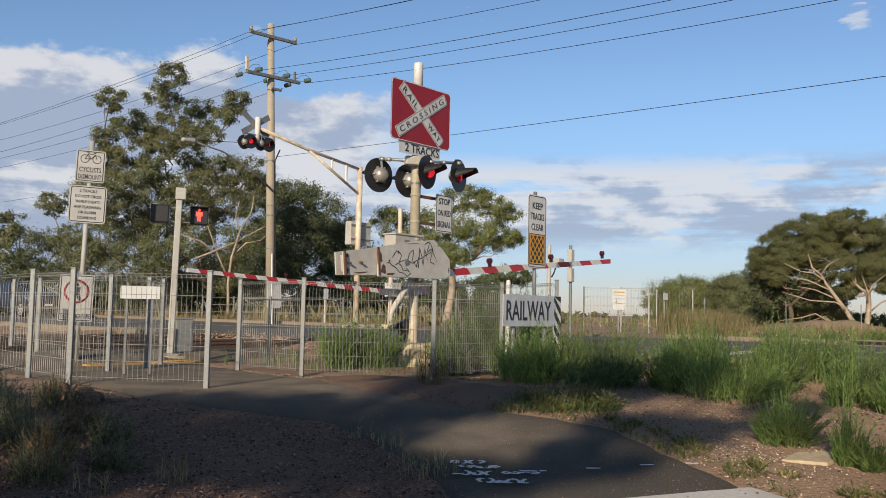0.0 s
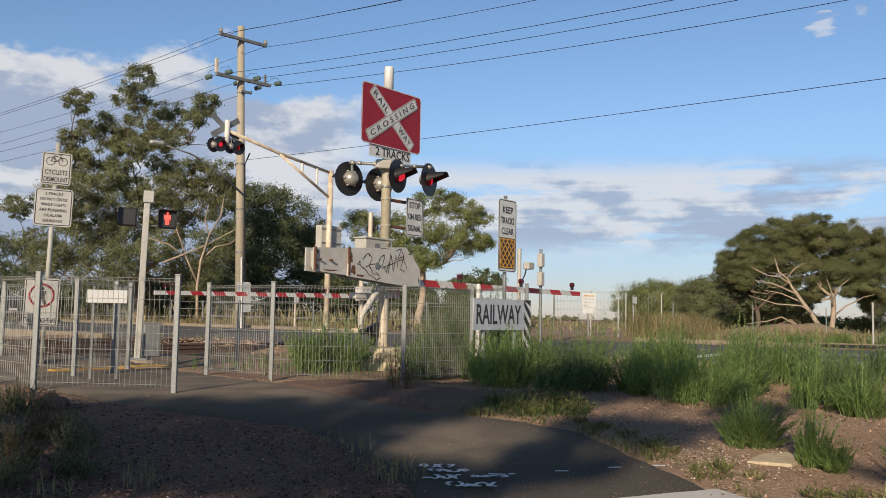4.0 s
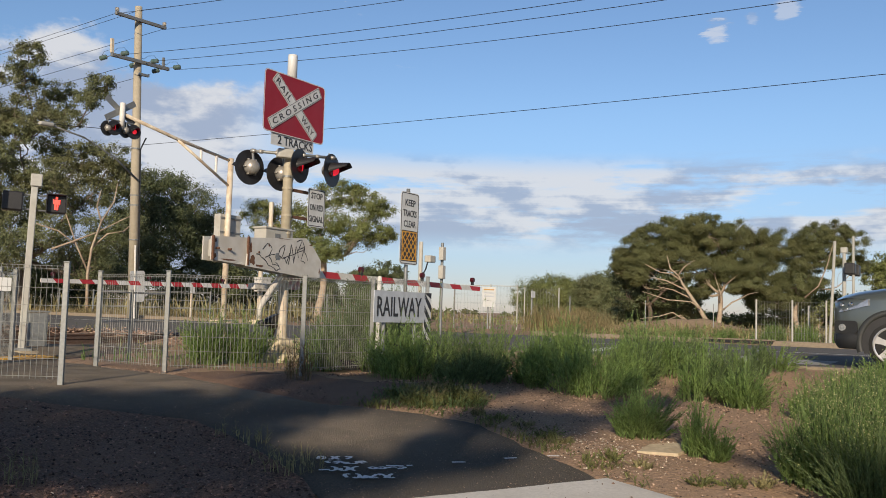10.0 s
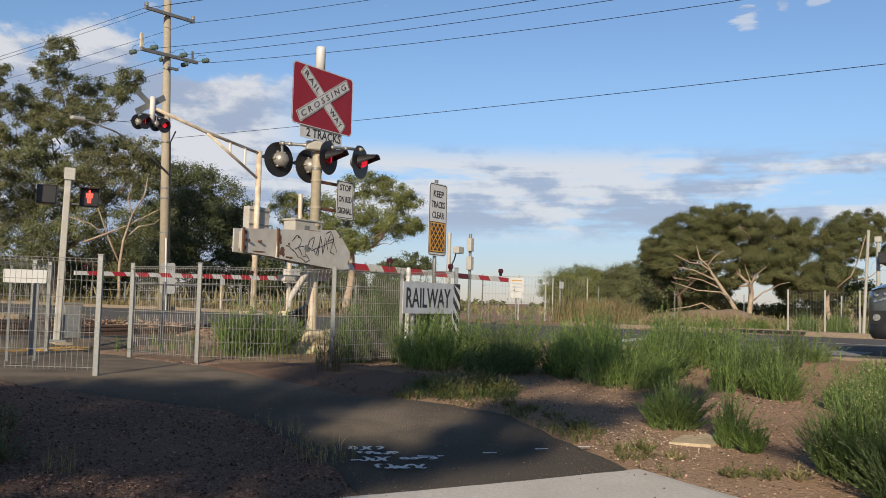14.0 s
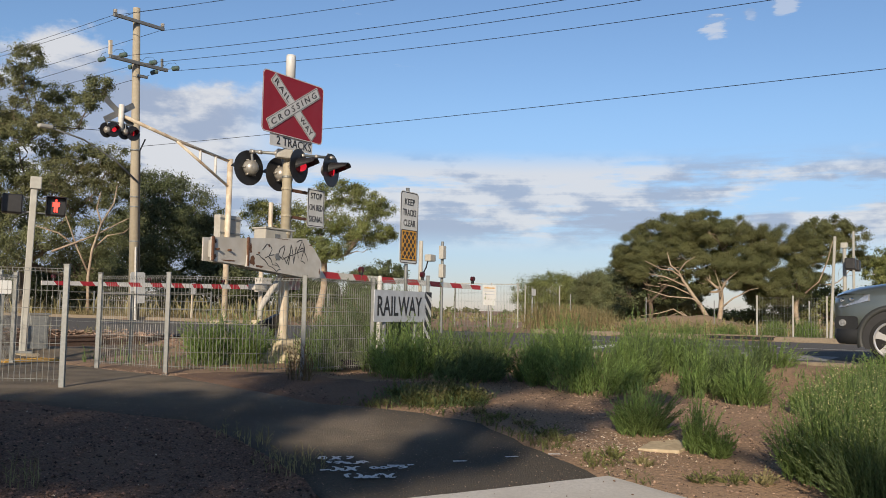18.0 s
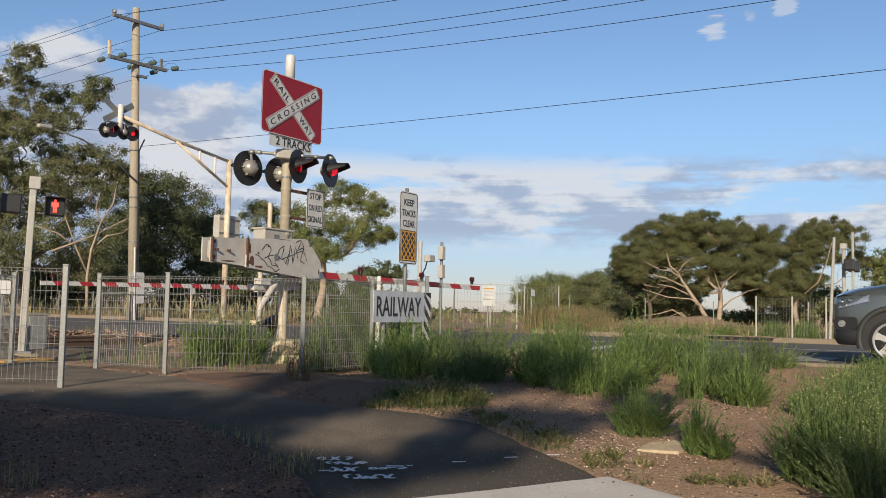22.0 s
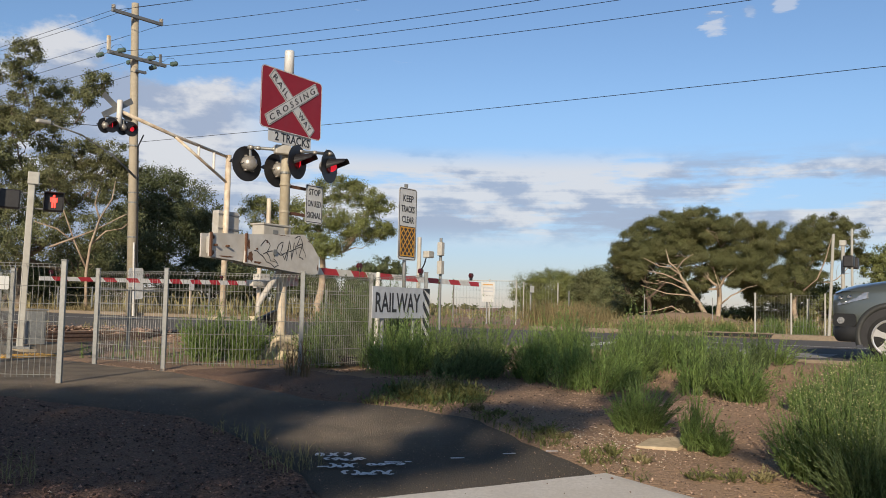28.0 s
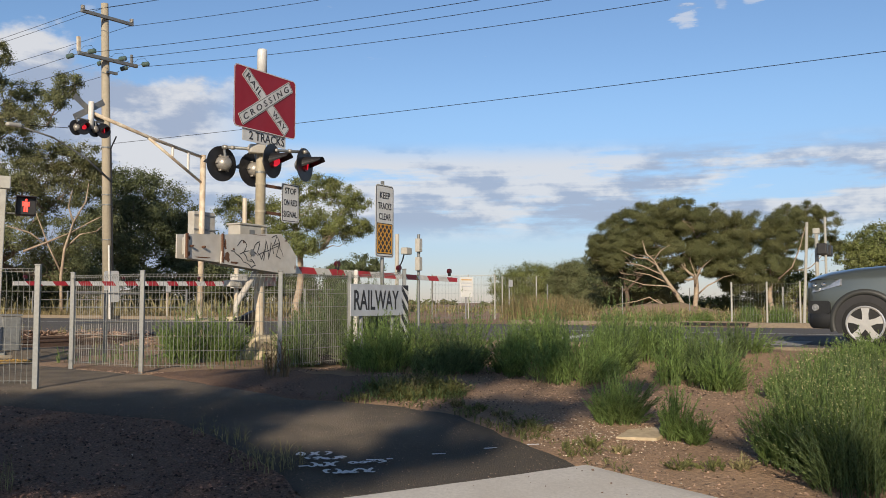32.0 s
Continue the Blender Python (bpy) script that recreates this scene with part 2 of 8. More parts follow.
KERB = mat("kerb_concrete", (0.25, 0.205, 0.15), (0.19, 0.155, 0.115), 20, 0.9, 0, 0.3, c3=(0.28, 0.22, 0.15), big=1.5)
ASPH = mat("path_asphalt", (0.116, 0.096, 0.068), (0.048, 0.041, 0.030), 75, 0.92, 0, 1.0, c3=(0.082, 0.070, 0.056), big=0.9, amount=0.6, detail=9)


def add_sunlit_dust(m):
    """Paler brown put in for sunlight on dusty asphalt: a patch, and all of the stretch by the fence."""
    nt = m.node_tree
    N, L = nt.nodes.new, nt.links.new
    base = nt.nodes["Principled BSDF"].inputs["Base Color"]
    old = base.links[0].from_socket
    tc, far_off, sep, nz = N("ShaderNodeTexCoord"), N("ShaderNodeVectorMath"), N("ShaderNodeSeparateXYZ"), N("ShaderNodeTexNoise")
    far_off.operation = "DISTANCE"
    far_off.inputs[1].default_value = (0.45, 7.85, -0.16)
    nz.inputs["Scale"].default_value, nz.inputs["Detail"].default_value = 1.7, 7
    for n in (far_off, sep, nz):
        L(tc.outputs["Object"], n.inputs[0])

    def ramp(v, a, b, lo, hi):
        r = N("ShaderNodeMapRange")
        r.interpolation_type = "SMOOTHSTEP"
        for key, val in (("From Min", a), ("From Max", b), ("To Min", lo), ("To Max", hi)):
            r.inputs[key].default_value = val
        L(v, r.inputs["Value"])
        return r.outputs[0]

    def mth(op, a, b):
        q = N("ShaderNodeMath")
        q.operation, q.use_clamp = op, True
        L(a, q.inputs[0]), L(b, q.inputs[1])
        return q.outputs[0]
    # sunlit patch by distance, sunlit far stretch by y, both mixed into the colour
    sunlit_dust = mth("MAXIMUM", ramp(far_off.outputs["Value"], 0.35, 1.15, 0.85, 0.0), ramp(sep.outputs[1], 8.4, 10.2, 0.0, 0.95))
    sunlit_dust = mth("MULTIPLY", sunlit_dust, ramp(nz.outputs["Fac"], 0.30, 0.62, 0.35, 1.0))
    mx = N("ShaderNodeMix")
    mx.data_type = "RGBA"
    mx.inputs["B"].default_value = (0.23, 0.185, 0.130, 1)
    L(sunlit_dust, mx.inputs["Factor"]), L(old, mx.inputs["A"]), L(mx.outputs["Result"], base)


add_sunlit_dust(ASPH)
ROAD = mat("road_asphalt", (0.120, 0.112, 0.102), (0.085, 0.080, 0.074), 60, 0.95, 0, 0.4, c3=(0.11, 0.105, 0.10), big=0.35, amount=0.6)
SOIL = mat("red_brown_soil", (0.36, 0.235, 0.145), (0.17, 0.110, 0.072), 38, 0.95, 0, 1.0, c3=(0.40, 0.275, 0.175), big=0.55, amount=0.7, detail=9)
GRAVEL = mat("dark_scoria_gravel", (0.250, 0.150, 0.098), (0.055, 0.034, 0.025), 60, 0.95, 0, 1.0, c3=(0.22, 0.138, 0.088), big=0.8, amount=0.6, detail=9)
STONE = mat("loose_stones", (0.36, 0.25, 0.18), (0.19, 0.13, 0.10), 30, 0.9, 0, 0.3, island=0.8)
SCORIA = mat("scoria_stones", (0.23, 0.135, 0.098), (0.105, 0.066, 0.053), 30, 0.9, 0, 0.3, island=0.85)
PALE = mat("pale_chips", (0.66, 0.58, 0.46), (0.48, 0.41, 0.32), 30, 0.85, 0, 0.2, island=0.35)
BALLAST = mat("ballast", (0.20, 0.155, 0.115), (0.11, 0.085, 0.065), 20, 0.95, 0, 1.0, c3=(0.16, 0.10, 0.07), big=0.6)
MOUND = mat("dry_earth", (0.30, 0.215, 0.14), (0.23, 0.165, 0.11), 6, 0.95, 0, 0.6, c3=(0.20, 0.17, 0.10), big=0.3)
YELLOW = mat("yellow_paint", (0.62, 0.36, 0.06), (0.52, 0.29, 0.05), 14, 0.7, 0, 0.2, c3=(0.34, 0.22, 0.10), big=2)
AMBER = mat("amber_sign_sheet", (0.66, 0.34, 0.03), (0.60, 0.29, 0.025), 8, 0.4)
ROADWHITE = mat("road_marking_white", (0.74, 0.73, 0.70), (0.58, 0.57, 0.54), 30, 0.75, 0, 0.2)
SPRAYWHITE = mat("white_spray_paint", (0.82, 0.82, 0.80), (0.70, 0.70, 0.68), 45, 0.7, 0, 0.2)
BARK = mat("pale_eucalypt_bark", (0.44, 0.36, 0.265), (0.30, 0.235, 0.17), 5, 0.9, 0, 0.5, c3=(0.26, 0.175, 0.12), big=1.2)
GREYBARK = mat("grey_bark", (0.21, 0.17, 0.13), (0.14, 0.11, 0.085), 6, 0.95, 0, 0.6)
DARKBARK = mat("grey_brown_bark", (0.16, 0.12, 0.09), (0.10, 0.075, 0.058), 6, 0.95, 0, 0.6)
LEAF_OLIVE = mat("olive_leaves", (0.248, 0.275, 0.138), (0.176, 0.204, 0.100), 0.9, 0.6, island=0.28, trans=0.5, c3=(0.27, 0.232, 0.124), big=0.35, amount=0.5)
LEAF_DARK = mat("dark_green_leaves", (0.145, 0.172, 0.080), (0.102, 0.128, 0.060), 0.9, 0.6, island=0.34, trans=0.35, c3=(0.12, 0.13, 0.06), big=0.3)
LEAF_WARM = mat("sunlit_green_leaves", (0.259, 0.293, 0.103), (0.178, 0.213, 0.0759), 0.8, 0.45, island=0.45, trans=0.4, c3=(0.23, 0.213, 0.0862), big=0.3)
LEAF_DOME = mat("dense_dome_leaves", (0.218, 0.240, 0.105), (0.156, 0.176, 0.077), 0.9, 0.6, island=0.20, trans=0.5, c3=(0.235, 0.225, 0.10), big=0.4, amount=0.55)
WEED = mat("green_weed_stems", (0.235, 0.345, 0.100), (0.165, 0.255, 0.072), 0.8, 0.6, island=0.42, trans=0.55, c3=(0.25, 0.28, 0.12), big=0.5)
WEEDDARK = mat("dark_weed_stems", (0.165, 0.225, 0.088), (0.125, 0.178, 0.070), 0.8, 0.6, island=0.45, trans=0.55)
SHRUB = mat("shrub_leaves", (0.205, 0.30, 0.092), (0.145, 0.222, 0.068), 0.8, 0.6, island=0.42, trans=0.5, c3=(0.20, 0.23, 0.09), big=0.5)
DRY = mat("dry_grass", (0.33, 0.265, 0.135), (0.24, 0.20, 0.10), 0.8, 0.8, island=0.4, trans=0.3, c3=(0.20, 0.17, 0.08), big=0.4)
OLIVEWEED = mat("olive_low_weed", (0.20, 0.205, 0.075), (0.135, 0.15, 0.052), 0.8, 0.7, island=0.45, trans=0.4)
DULLWEED = mat("dull_shaded_weed", (0.20, 0.205, 0.115), (0.135, 0.145, 0.080), 0.8, 0.8, island=0.5, trans=0.35)
DRYWEED = mat("brown_weed", (0.20, 0.142, 0.075), (0.135, 0.11, 0.058), 0.8, 0.8, island=0.5, trans=0.3)
FADED = mat("faded_weeds", (0.29, 0.255, 0.125), (0.20, 0.185, 0.088), 0.8, 0.8, island=0.4, trans=0.25)
FLARE = mat("grey_plastic_flare", (0.036, 0.038, 0.037), (0.030, 0.032, 0.031), 60, 0.5, 0, 0.05)
CARPAINT = mat("grey_green_metallic_paint", (0.125, 0.145, 0.138), (0.115, 0.135, 0.128), 400, 0.28, 0.5, coat=0.8)
CARBLUE = mat("dark_blue_car_paint", (0.012, 0.020, 0.042), (0.011, 0.018, 0.038), 300, 0.45, 0.1, coat=0.3)
PLASTIC = mat("black_trim_plastic", (0.022, 0.023, 0.025), (0.018, 0.019, 0.02), 60, 0.6, 0, 0.1)
TYRE = mat("tyre_rubber", (0.02, 0.02, 0.02), (0.015, 0.015, 0.015), 30, 0.85, 0, 0.2)
RIM = mat("alloy_rim", (0.78, 0.76, 0.72), (0.72, 0.70, 0.67), 20, 0.28, 0.7)
CHROME = mat("chrome", (0.8, 0.8, 0.8), (0.75, 0.75, 0.75), 20, 0.12, 1.0)
GLASS = mat("dark_window_glass", (0.02, 0.025, 0.03), (0.018, 0.022, 0.027), 5, 0.06, 0.0, coat=1.0)
# pale fog lamp colour stands in for the bright reflection in its chrome
PALECHROME = mat("fog_lamp_pale_chrome", (0.42, 0.43, 0.44), (0.26, 0.27, 0.28), 30, 0.2, 0.2, coat=0.6)
LAMPGLASS = mat("headlamp_lens", (0.46, 0.48, 0.51), (0.26, 0.28, 0.30), 14, 0.12, 0.5, coat=1.0)
SAND = mat("sandy_concrete", (0.56, 0.46, 0.31), (0.44, 0.36, 0.24), 18, 0.9, 0, 0.5, c3=(0.33, 0.25, 0.17), big=4)
REDLENS = mat("unlit_red_lens", (0.075, 0.006, 0.010), (0.05, 0.005, 0.008), 60, 0.35)
INSUL = mat("green_grey_porcelain", (0.05, 0.11, 0.095), (0.12, 0.15, 0.14), 10, 0.25, coat=0.5)
PINKTAG = mat("painted_panel_scrawl", (0.60, 0.30, 0.30), (0.62, 0.58, 0.54), 12, 0.6)
BUD = mat("pale_buds", (0.42, 0.42, 0.20), (0.30, 0.32, 0.14), 2, 0.7, island=0.4, trans=0.3)
PATCH = mat("worn_asphalt_patch", (0.36, 0.35, 0.33), (0.24, 0.235, 0.22), 30, 0.85, 0, 0.3)
STEELRAIL = mat("rail_steel", (0.17, 0.11, 0.08), (0.12, 0.08, 0.06), 20, 0.6, 0.4, 0.1)
BOTTLE = mat("pale_blue_plastic", (0.30, 0.46, 0.55), (0.25, 0.40, 0.48), 12, 0.25, coat=0.5)
LITRED = glow("lit_red_lamp", (1.0, 0.022, 0.045), 0.62)
LITMAN = glow("lit_red_figure", (1.0, 0.06, 0.04), 2.2)


# ---- building helpers ----
FRAME = pose(0, 0, 0, 0, 0, 50)


def at(n, s, z=0.0, turn=0.0):
    """A pose in the crossing's frame: n across the road, s along it; turn about the upright."""
    return FRAME @ pose(n, s, z, 0, 0, turn)


def spot(n, s, z=0.0):
    return FRAME @ Vector((n, s, z))


def sstep(a, b, x):
    t = min(1.0, max(0.0, (x - a) / (b - a)))
    return t * t * (3 - 2 * t)


def ground_z(x, y):
    d = math.hypot(x, y)
    n, s = 0.6428 * x + 0.7660 * y, -0.7660 * x + 0.6428 * y
    k = 10 - d
    z = -0.075 * (math.log1p(math.exp(-abs(k * 2))) / 2 + max(k, 0)) if d < 30 else 0.0
    z += 0.22 * sstep(11.0, 13.2, n) + 0.08 * sstep(23.0, 25.0, n)
    if y < 0:
        z = max(z, -0.8)
    return z


def part(name, bm, material, parent, label="", smooth=False, m=None):
    me = bpy.data.meshes.new(name)
    bmesh.ops.recalc_face_normals(bm, faces=bm.faces)
    bm.to_mesh(me)
    bm.free()
    me.materials.append(material)
    if smooth:
        for p in me.polygons:
            p.use_smooth = True
    ob = new(name, me)
    ob.parent = parent
    if m is not None:
        ob.matrix_basis = m
    if label:
        tagged(ob, label)
    return ob


def raw_part(name, verts, faces, material, parent=None, smooth=False, label=""):
    me = bpy.data.meshes.new(name)
    me.from_pydata(verts, [], faces)
    me.materials.append(material)
    if smooth:
        me.polygons.foreach_set("use_smooth", [True] * len(me.polygons))
    me.update()
    ob = new(name, me)
    ob.parent = parent
    if label:
        tagged(ob, label)
    return ob


def thing(name, m, label, category, group="", kind=""):
    ob = new(name)
    ob.empty_display_size = 0.1
    ob.matrix_basis = m
    return tagged(ob, label, category, group, kind)


def B():
    return bmesh.new()


def bx(bm, c, size, bev=0.0, m=None):
    vs = bmesh.ops.create_cube(bm, size=1.0)["verts"]
    bmesh.ops.scale(bm, vec=size, verts=vs)
    if bev:
        es = list({e for v in vs for e in v.link_edges})
        vs = list({v for f in bmesh.ops.bevel(bm, geom=es, offset=bev, segments=2, affect="EDGES", profile=0.5)["faces"] for v in f.verts} | {v for v in vs if v.is_valid})
    bmesh.ops.translate(bm, vec=c, verts=vs)
    if m is not None:
        bmesh.ops.transform(bm, matrix=m, verts=vs)
    return bm


def ring_pts(p, axis, r, seg, phase=0.0):
    a = axis.normalized()
    h = Vector((0, 0, 1)) if abs(a.z) < 0.9 else Vector((1, 0, 0))
    e1 = a.cross(h).normalized()
    e2 = a.cross(e1)
    return [p + (e1 * math.cos(t) + e2 * math.sin(t)) * r for t in (phase + 2 * math.pi * i / seg for i in range(seg))]


def rod(bm, pts, radii, seg=8, caps=True):
    """A tube through points, with a radius at each."""
    pts = [Vector(p) for p in pts]
    if isinstance(radii, (int, float)):
        radii = [radii] * len(pts)
    rings = []
    for i, p in enumerate(pts):
        ax = pts[min(i + 1, len(pts) - 1)] - pts[max(i - 1, 0)]
        rings.append([bm.verts.new(q) for q in ring_pts(p, ax, radii[i], seg)])
    for a, b in zip(rings, rings[1:]):
        # the two rings may start at different turns: join each corner to its nearest
        k = min(range(seg), key=lambda j: (a[0].co - b[j].co).length)
        for i in range(seg):
            try:
                bm.faces.new((a[i], a[(i + 1) % seg], b[(i + 1 + k) % seg], b[(i + k) % seg]))
            except ValueError:
                pass
    if caps:
        for r in (rings[0], rings[-1]):
            try:
                bm.faces.new(r)
            except ValueError:
                pass
    return bm


def prism(bm, pts, y0, y1):
    """An outline in x and z, drawn out from y0 to y1."""
    a = [bm.verts.new((x, y0, z)) for x, z in pts]
    b = [bm.verts.new((x, y1, z)) for x, z in pts]
    bm.faces.new(a), bm.faces.new(b[::-1])
    for i in range(len(pts)):
        j = (i + 1) % len(pts)
        bm.faces.new((a[i], b[i], b[j], a[j]))
    return bm


def rounded(w, h, r, cx=0.0, cz=0.0, k=5):
    pts = []
    for qx, qz, a0 in ((1, 1, 0), (-1, 1, 90), (-1, -1, 180), (1, -1, 270)):
        for i in range(k + 1):
            a = radians(a0 + 90 * i / k)
            pts.append((cx + qx * (w / 2 - r) + r * math.cos(a), cz + qz * (h / 2 - r) + r * math.sin(a)))
    return pts


def frame_plate(bm, w, h, r, t, y0, y1, cx=0.0, cz=0.0):
    """A thin rounded border of width t."""
    o, i = rounded(w, h, r, cx, cz), rounded(w - 2 * t, h - 2 * t, max(r - t, 0.003), cx, cz)
    n = len(o)
    rows = [[bm.verts.new((x, y, z)) for x, z in q] for q, y in ((o, y0), (i, y0), (i, y1), (o, y1))]
    for k in range(4):
        a, b = rows[k], rows[(k + 1) % 4]
        for j in range(n):
            bm.faces.new((a[j], a[(j + 1) % n], b[(j + 1) % n], b[j]))
    return bm


def lettering(text, size, width=None, spacing=1.0, depth=0.0015):
    """A bmesh of words in the x-z plane that face -y, centred; width squeezes them to fit."""
    cu = bpy.data.curves.new("words", "FONT")
    cu.body, cu.size, cu.align_x, cu.align_y, cu.space_character = text, size, "CENTER", "CENTER", spacing
    cu.extrude, cu.resolution_u, cu.offset = depth, 2, size * 0.012
    ob = bpy.data.objects.new("words", cu)
    scene.collection.objects.link(ob)
    me = bpy.data.meshes.new_from_object(ob)
    bpy.data.objects.remove(ob)
    bpy.data.curves.remove(cu)
    bm = B()
    bm.from_mesh(me)
    bpy.data.meshes.remove(me)
    xs = [v.co.x for v in bm.verts]
    if width and xs:
        k = width / (max(xs) - min(xs))
        bmesh.ops.scale(bm, vec=(k, 1, 1), verts=bm.verts)
    zs = [v.co.y for v in bm.verts]
    mid = (max(zs) + min(zs)) / 2
    bmesh.ops.translate(bm, vec=(0, -mid, 0), verts=bm.verts)
    bmesh.ops.rotate(bm, matrix=Matrix.Rotation(radians(90), 3, "X"), verts=bm.verts)
    return bm


def words(name, text, size, parent, x, y, z, width=None, tilt=0.0, material=None, label="", spacing=1.0):
    return part(name, lettering(text, size, width, spacing), material or INK, parent, label, m=pose(x, y, z, 0, -tilt, 0))


# ---- ground ----
def on_slab(x, y):
    return -6.0 < y < 5.32 + 0.287 * (x + 0.6) and -1.5 < x < 2.04 + 0.41 * min(6.18 - y, 4.0)


def soil_z(x, y):
    """The height of the soil with its lumps."""
    z, d = ground_z(x, y), math.hypot(x, y)
    if d < 40:
        side = path_side(x, y)
        lump = 0.045 * noise.noise((x * 0.7, y * 0.7, 0.3)) + 0.020 * noise.noise((x * 2.3, y * 2.3, 1.3)) + 0.009 * noise.noise((x * 7, y * 7, 2.1))
        if side < 0.5:
            lump *= max(0.0, side) * 2
        z += lump * (1.0 if d < 15 else 0.5)
        if side <= 0.0:
            z -= 0.012
        if on_slab(x, y):
            z = ground_z(x, y) - 0.04
    return z


def build_ground():
    # one sheet to the horizon: fine near the crossing, coarse far out
    def axis(lo, hi, fine, far):
        a = list(np.arange(lo, hi + 1e-6, fine))
        step, v = fine, hi
        while v < far:
            step *= 1.35
            v += step
            a.append(v)
        step, v = fine, lo
        while v > -far:
            step *= 1.35
            v -= step
            a.insert(0, v)
        return a
    xs, ys = axis(-9, 9, 0.09, 2500), axis(3.6, 16, 0.09, 2500)
    nx, verts = len(xs), []
    for y in ys:
        for x in xs:
            z = ground_z(x, y)
            d = math.hypot(x, y)
            if d < 40:
                n, s = 0.6428 * x + 0.7660 * y, -0.7660 * x + 0.6428 * y
                z = soil_z(x, y) - (0.016 if path_side(x, y) < 0.10 else 0.0)
                if 13.35 < n < 24.7:
                    z = min(z, 0.10)
            else:
                n = 0.6428 * x + 0.7660 * y
                if 12.5 < n < 25.5:
                    z = 0.05
            z += 0.5 * noise.noise((x * 0.03, y * 0.03, 5)) * sstep(45, 120, d) if y > 0 else 0
            verts.append((x, y, z))
    faces = [(j * nx + i, j * nx + i + 1, (j + 1) * nx + i + 1, (j + 1) * nx + i) for j in range(len(ys) - 1) for i in range(nx - 1)]
    ob = raw_part("ground", verts, faces, SOIL, None, True)
    tagged(ob, "bare red-brown soil with scattered stones and weeds", "ground", kind="structure")


PATH_R = [(3.2, 4.2), (2.08, 6.25), (1.93, 6.84), (1.74, 7.5), (1.56, 8.23), (0.98, 8.84), (0.1, 9.25), (-0.8, 10.4), (-1.75, 11.9), (-2.6, 12.75), (-9.0, 20.4)]
PATH_L = [(0.3, 4.2), (0.08, 5.94), (0.02, 6.24), (-0.24, 6.84), (-0.6, 7.58), (-1.0, 8.2), (-1.56, 8.43), (-2.21, 8.72), (-3.0, 9.15), (-4.3, 10.5), (-5.2, 11.3), (-11.5, 18.8)]


def path_side(x, y):
    """Distance outside the footpath's outline; below zero on it."""
    poly = PATH_R + PATH_L[::-1]
    inside, best = False, 1e9
    for (x0, y0), (x1, y1) in zip(poly, poly[1:] + poly[:1]):
        if (y0 > y) != (y1 > y) and x < (x1 - x0) * (y - y0) / (y1 - y0) + x0:
            inside = not inside
        dx, dy = x1 - x0, y1 - y0
        t = max(0, min(1, ((x - x0) * dx + (y - y0) * dy) / (dx * dx + dy * dy)))
        best = min(best, math.hypot(x - x0 - t * dx, y - y0 - t * dy))
    return -best if inside else best


def along(line, t):
    """Point at the share t of a polyline's length."""
    seg = [math.dist(a, b) for a, b in zip(line, line[1:])]
    w = t * sum(seg)
    for a, b, l in zip(line, line[1:], seg):
        if w <= l:
            return (a[0] + (b[0] - a[0]) * w / l, a[1] + (b[1] - a[1]) * w / l)
        w -= l
    return line[-1]


def build_path():
    rows, cols, verts = 90, 14, []
    for j in range(rows + 1):
        r, l = along(PATH_R, j / rows), along(PATH_L, j / rows)
        for i in range(cols + 1):
            k = i / cols
            x, y = r[0] + (l[0] - r[0]) * k, r[1] + (l[1] - r[1]) * k
            edge = 0.0
            if i in (0, cols):
                e = 0.05 * noise.noise((x * 5, y * 5, 9))
                x, y, edge = x + e, y + e, -0.02
            verts.append((x, y, ground_z(x, y) + 0.006 + edge + 0.006 * noise.noise((x * 2, y * 2, 4)) - (0.03 if on_slab(x, y + 0.12) and y < 5.6 else 0)))
    w = cols + 1
    faces = [(j * w + i, j * w + i + 1, (j + 1) * w + i + 1, (j + 1) * w + i) for j in range(rows) for i in range(cols)]
    tagged(raw_part("footpath", verts, faces, ASPH, None, True), "worn dark asphalt shared footpath up to the crossing", "footpath", kind="structure")


def build_gravel():
    # gravel shoulder on the left of the path
    verts, faces, n = [], [], 60
    for j in range(n + 1):
        l = along(PATH_L[:9], j / n)
        for i in range(31):
            k = i / 30
            x, y = l[0] - 0.03 - k * (5.2 + 0.4 * noise.noise((j * 0.3, 0, 0))), l[1] - k * 1.6
            verts.append((x, y, soil_z(x, y) + 0.010 - (0.03 if i == 30 else 0)))
    faces = [(j * 31 + i, (j + 1) * 31 + i, (j + 1) * 31 + i + 1, j * 31 + i + 1) for j in range(n) for i in range(30)]
    tagged(raw_part("gravel_shoulder", verts, faces, GRAVEL, None, True), "dark red-brown scoria gravel beside the footpath", "gravel", kind="structure")


def build_fence_soil():
    # dark gravelly soil between the path and the fence
    verts, line = [], [(1.15, 8.98)] + PATH_R[6:9]
    for j in range(41):
        a = along(line, j / 40)
        for i in range(17):
            k = i / 16
            reach = 1.75 + 0.35 * noise.noise((j * 0.17, 2.0, 0)) - 0.9 * sstep(30, 40, j)
            x, y = a[0] - 0.04 + k * reach * 0.62, a[1] - 0.04 + k * reach * 0.82
            verts.append((x, y, soil_z(x, y) + (0.012 if 0 < i < 16 and 0 < j < 40 else -0.012)))
    faces = [(j * 17 + i, j * 17 + i + 1, (j + 1) * 17 + i + 1, (j + 1) * 17 + i) for j in range(40) for i in range(16)]
    tagged(raw_part("fence_soil", verts, faces, GRAVEL, None, True), "dark brown gravelly soil between the path and the fence", "soil", kind="structure")


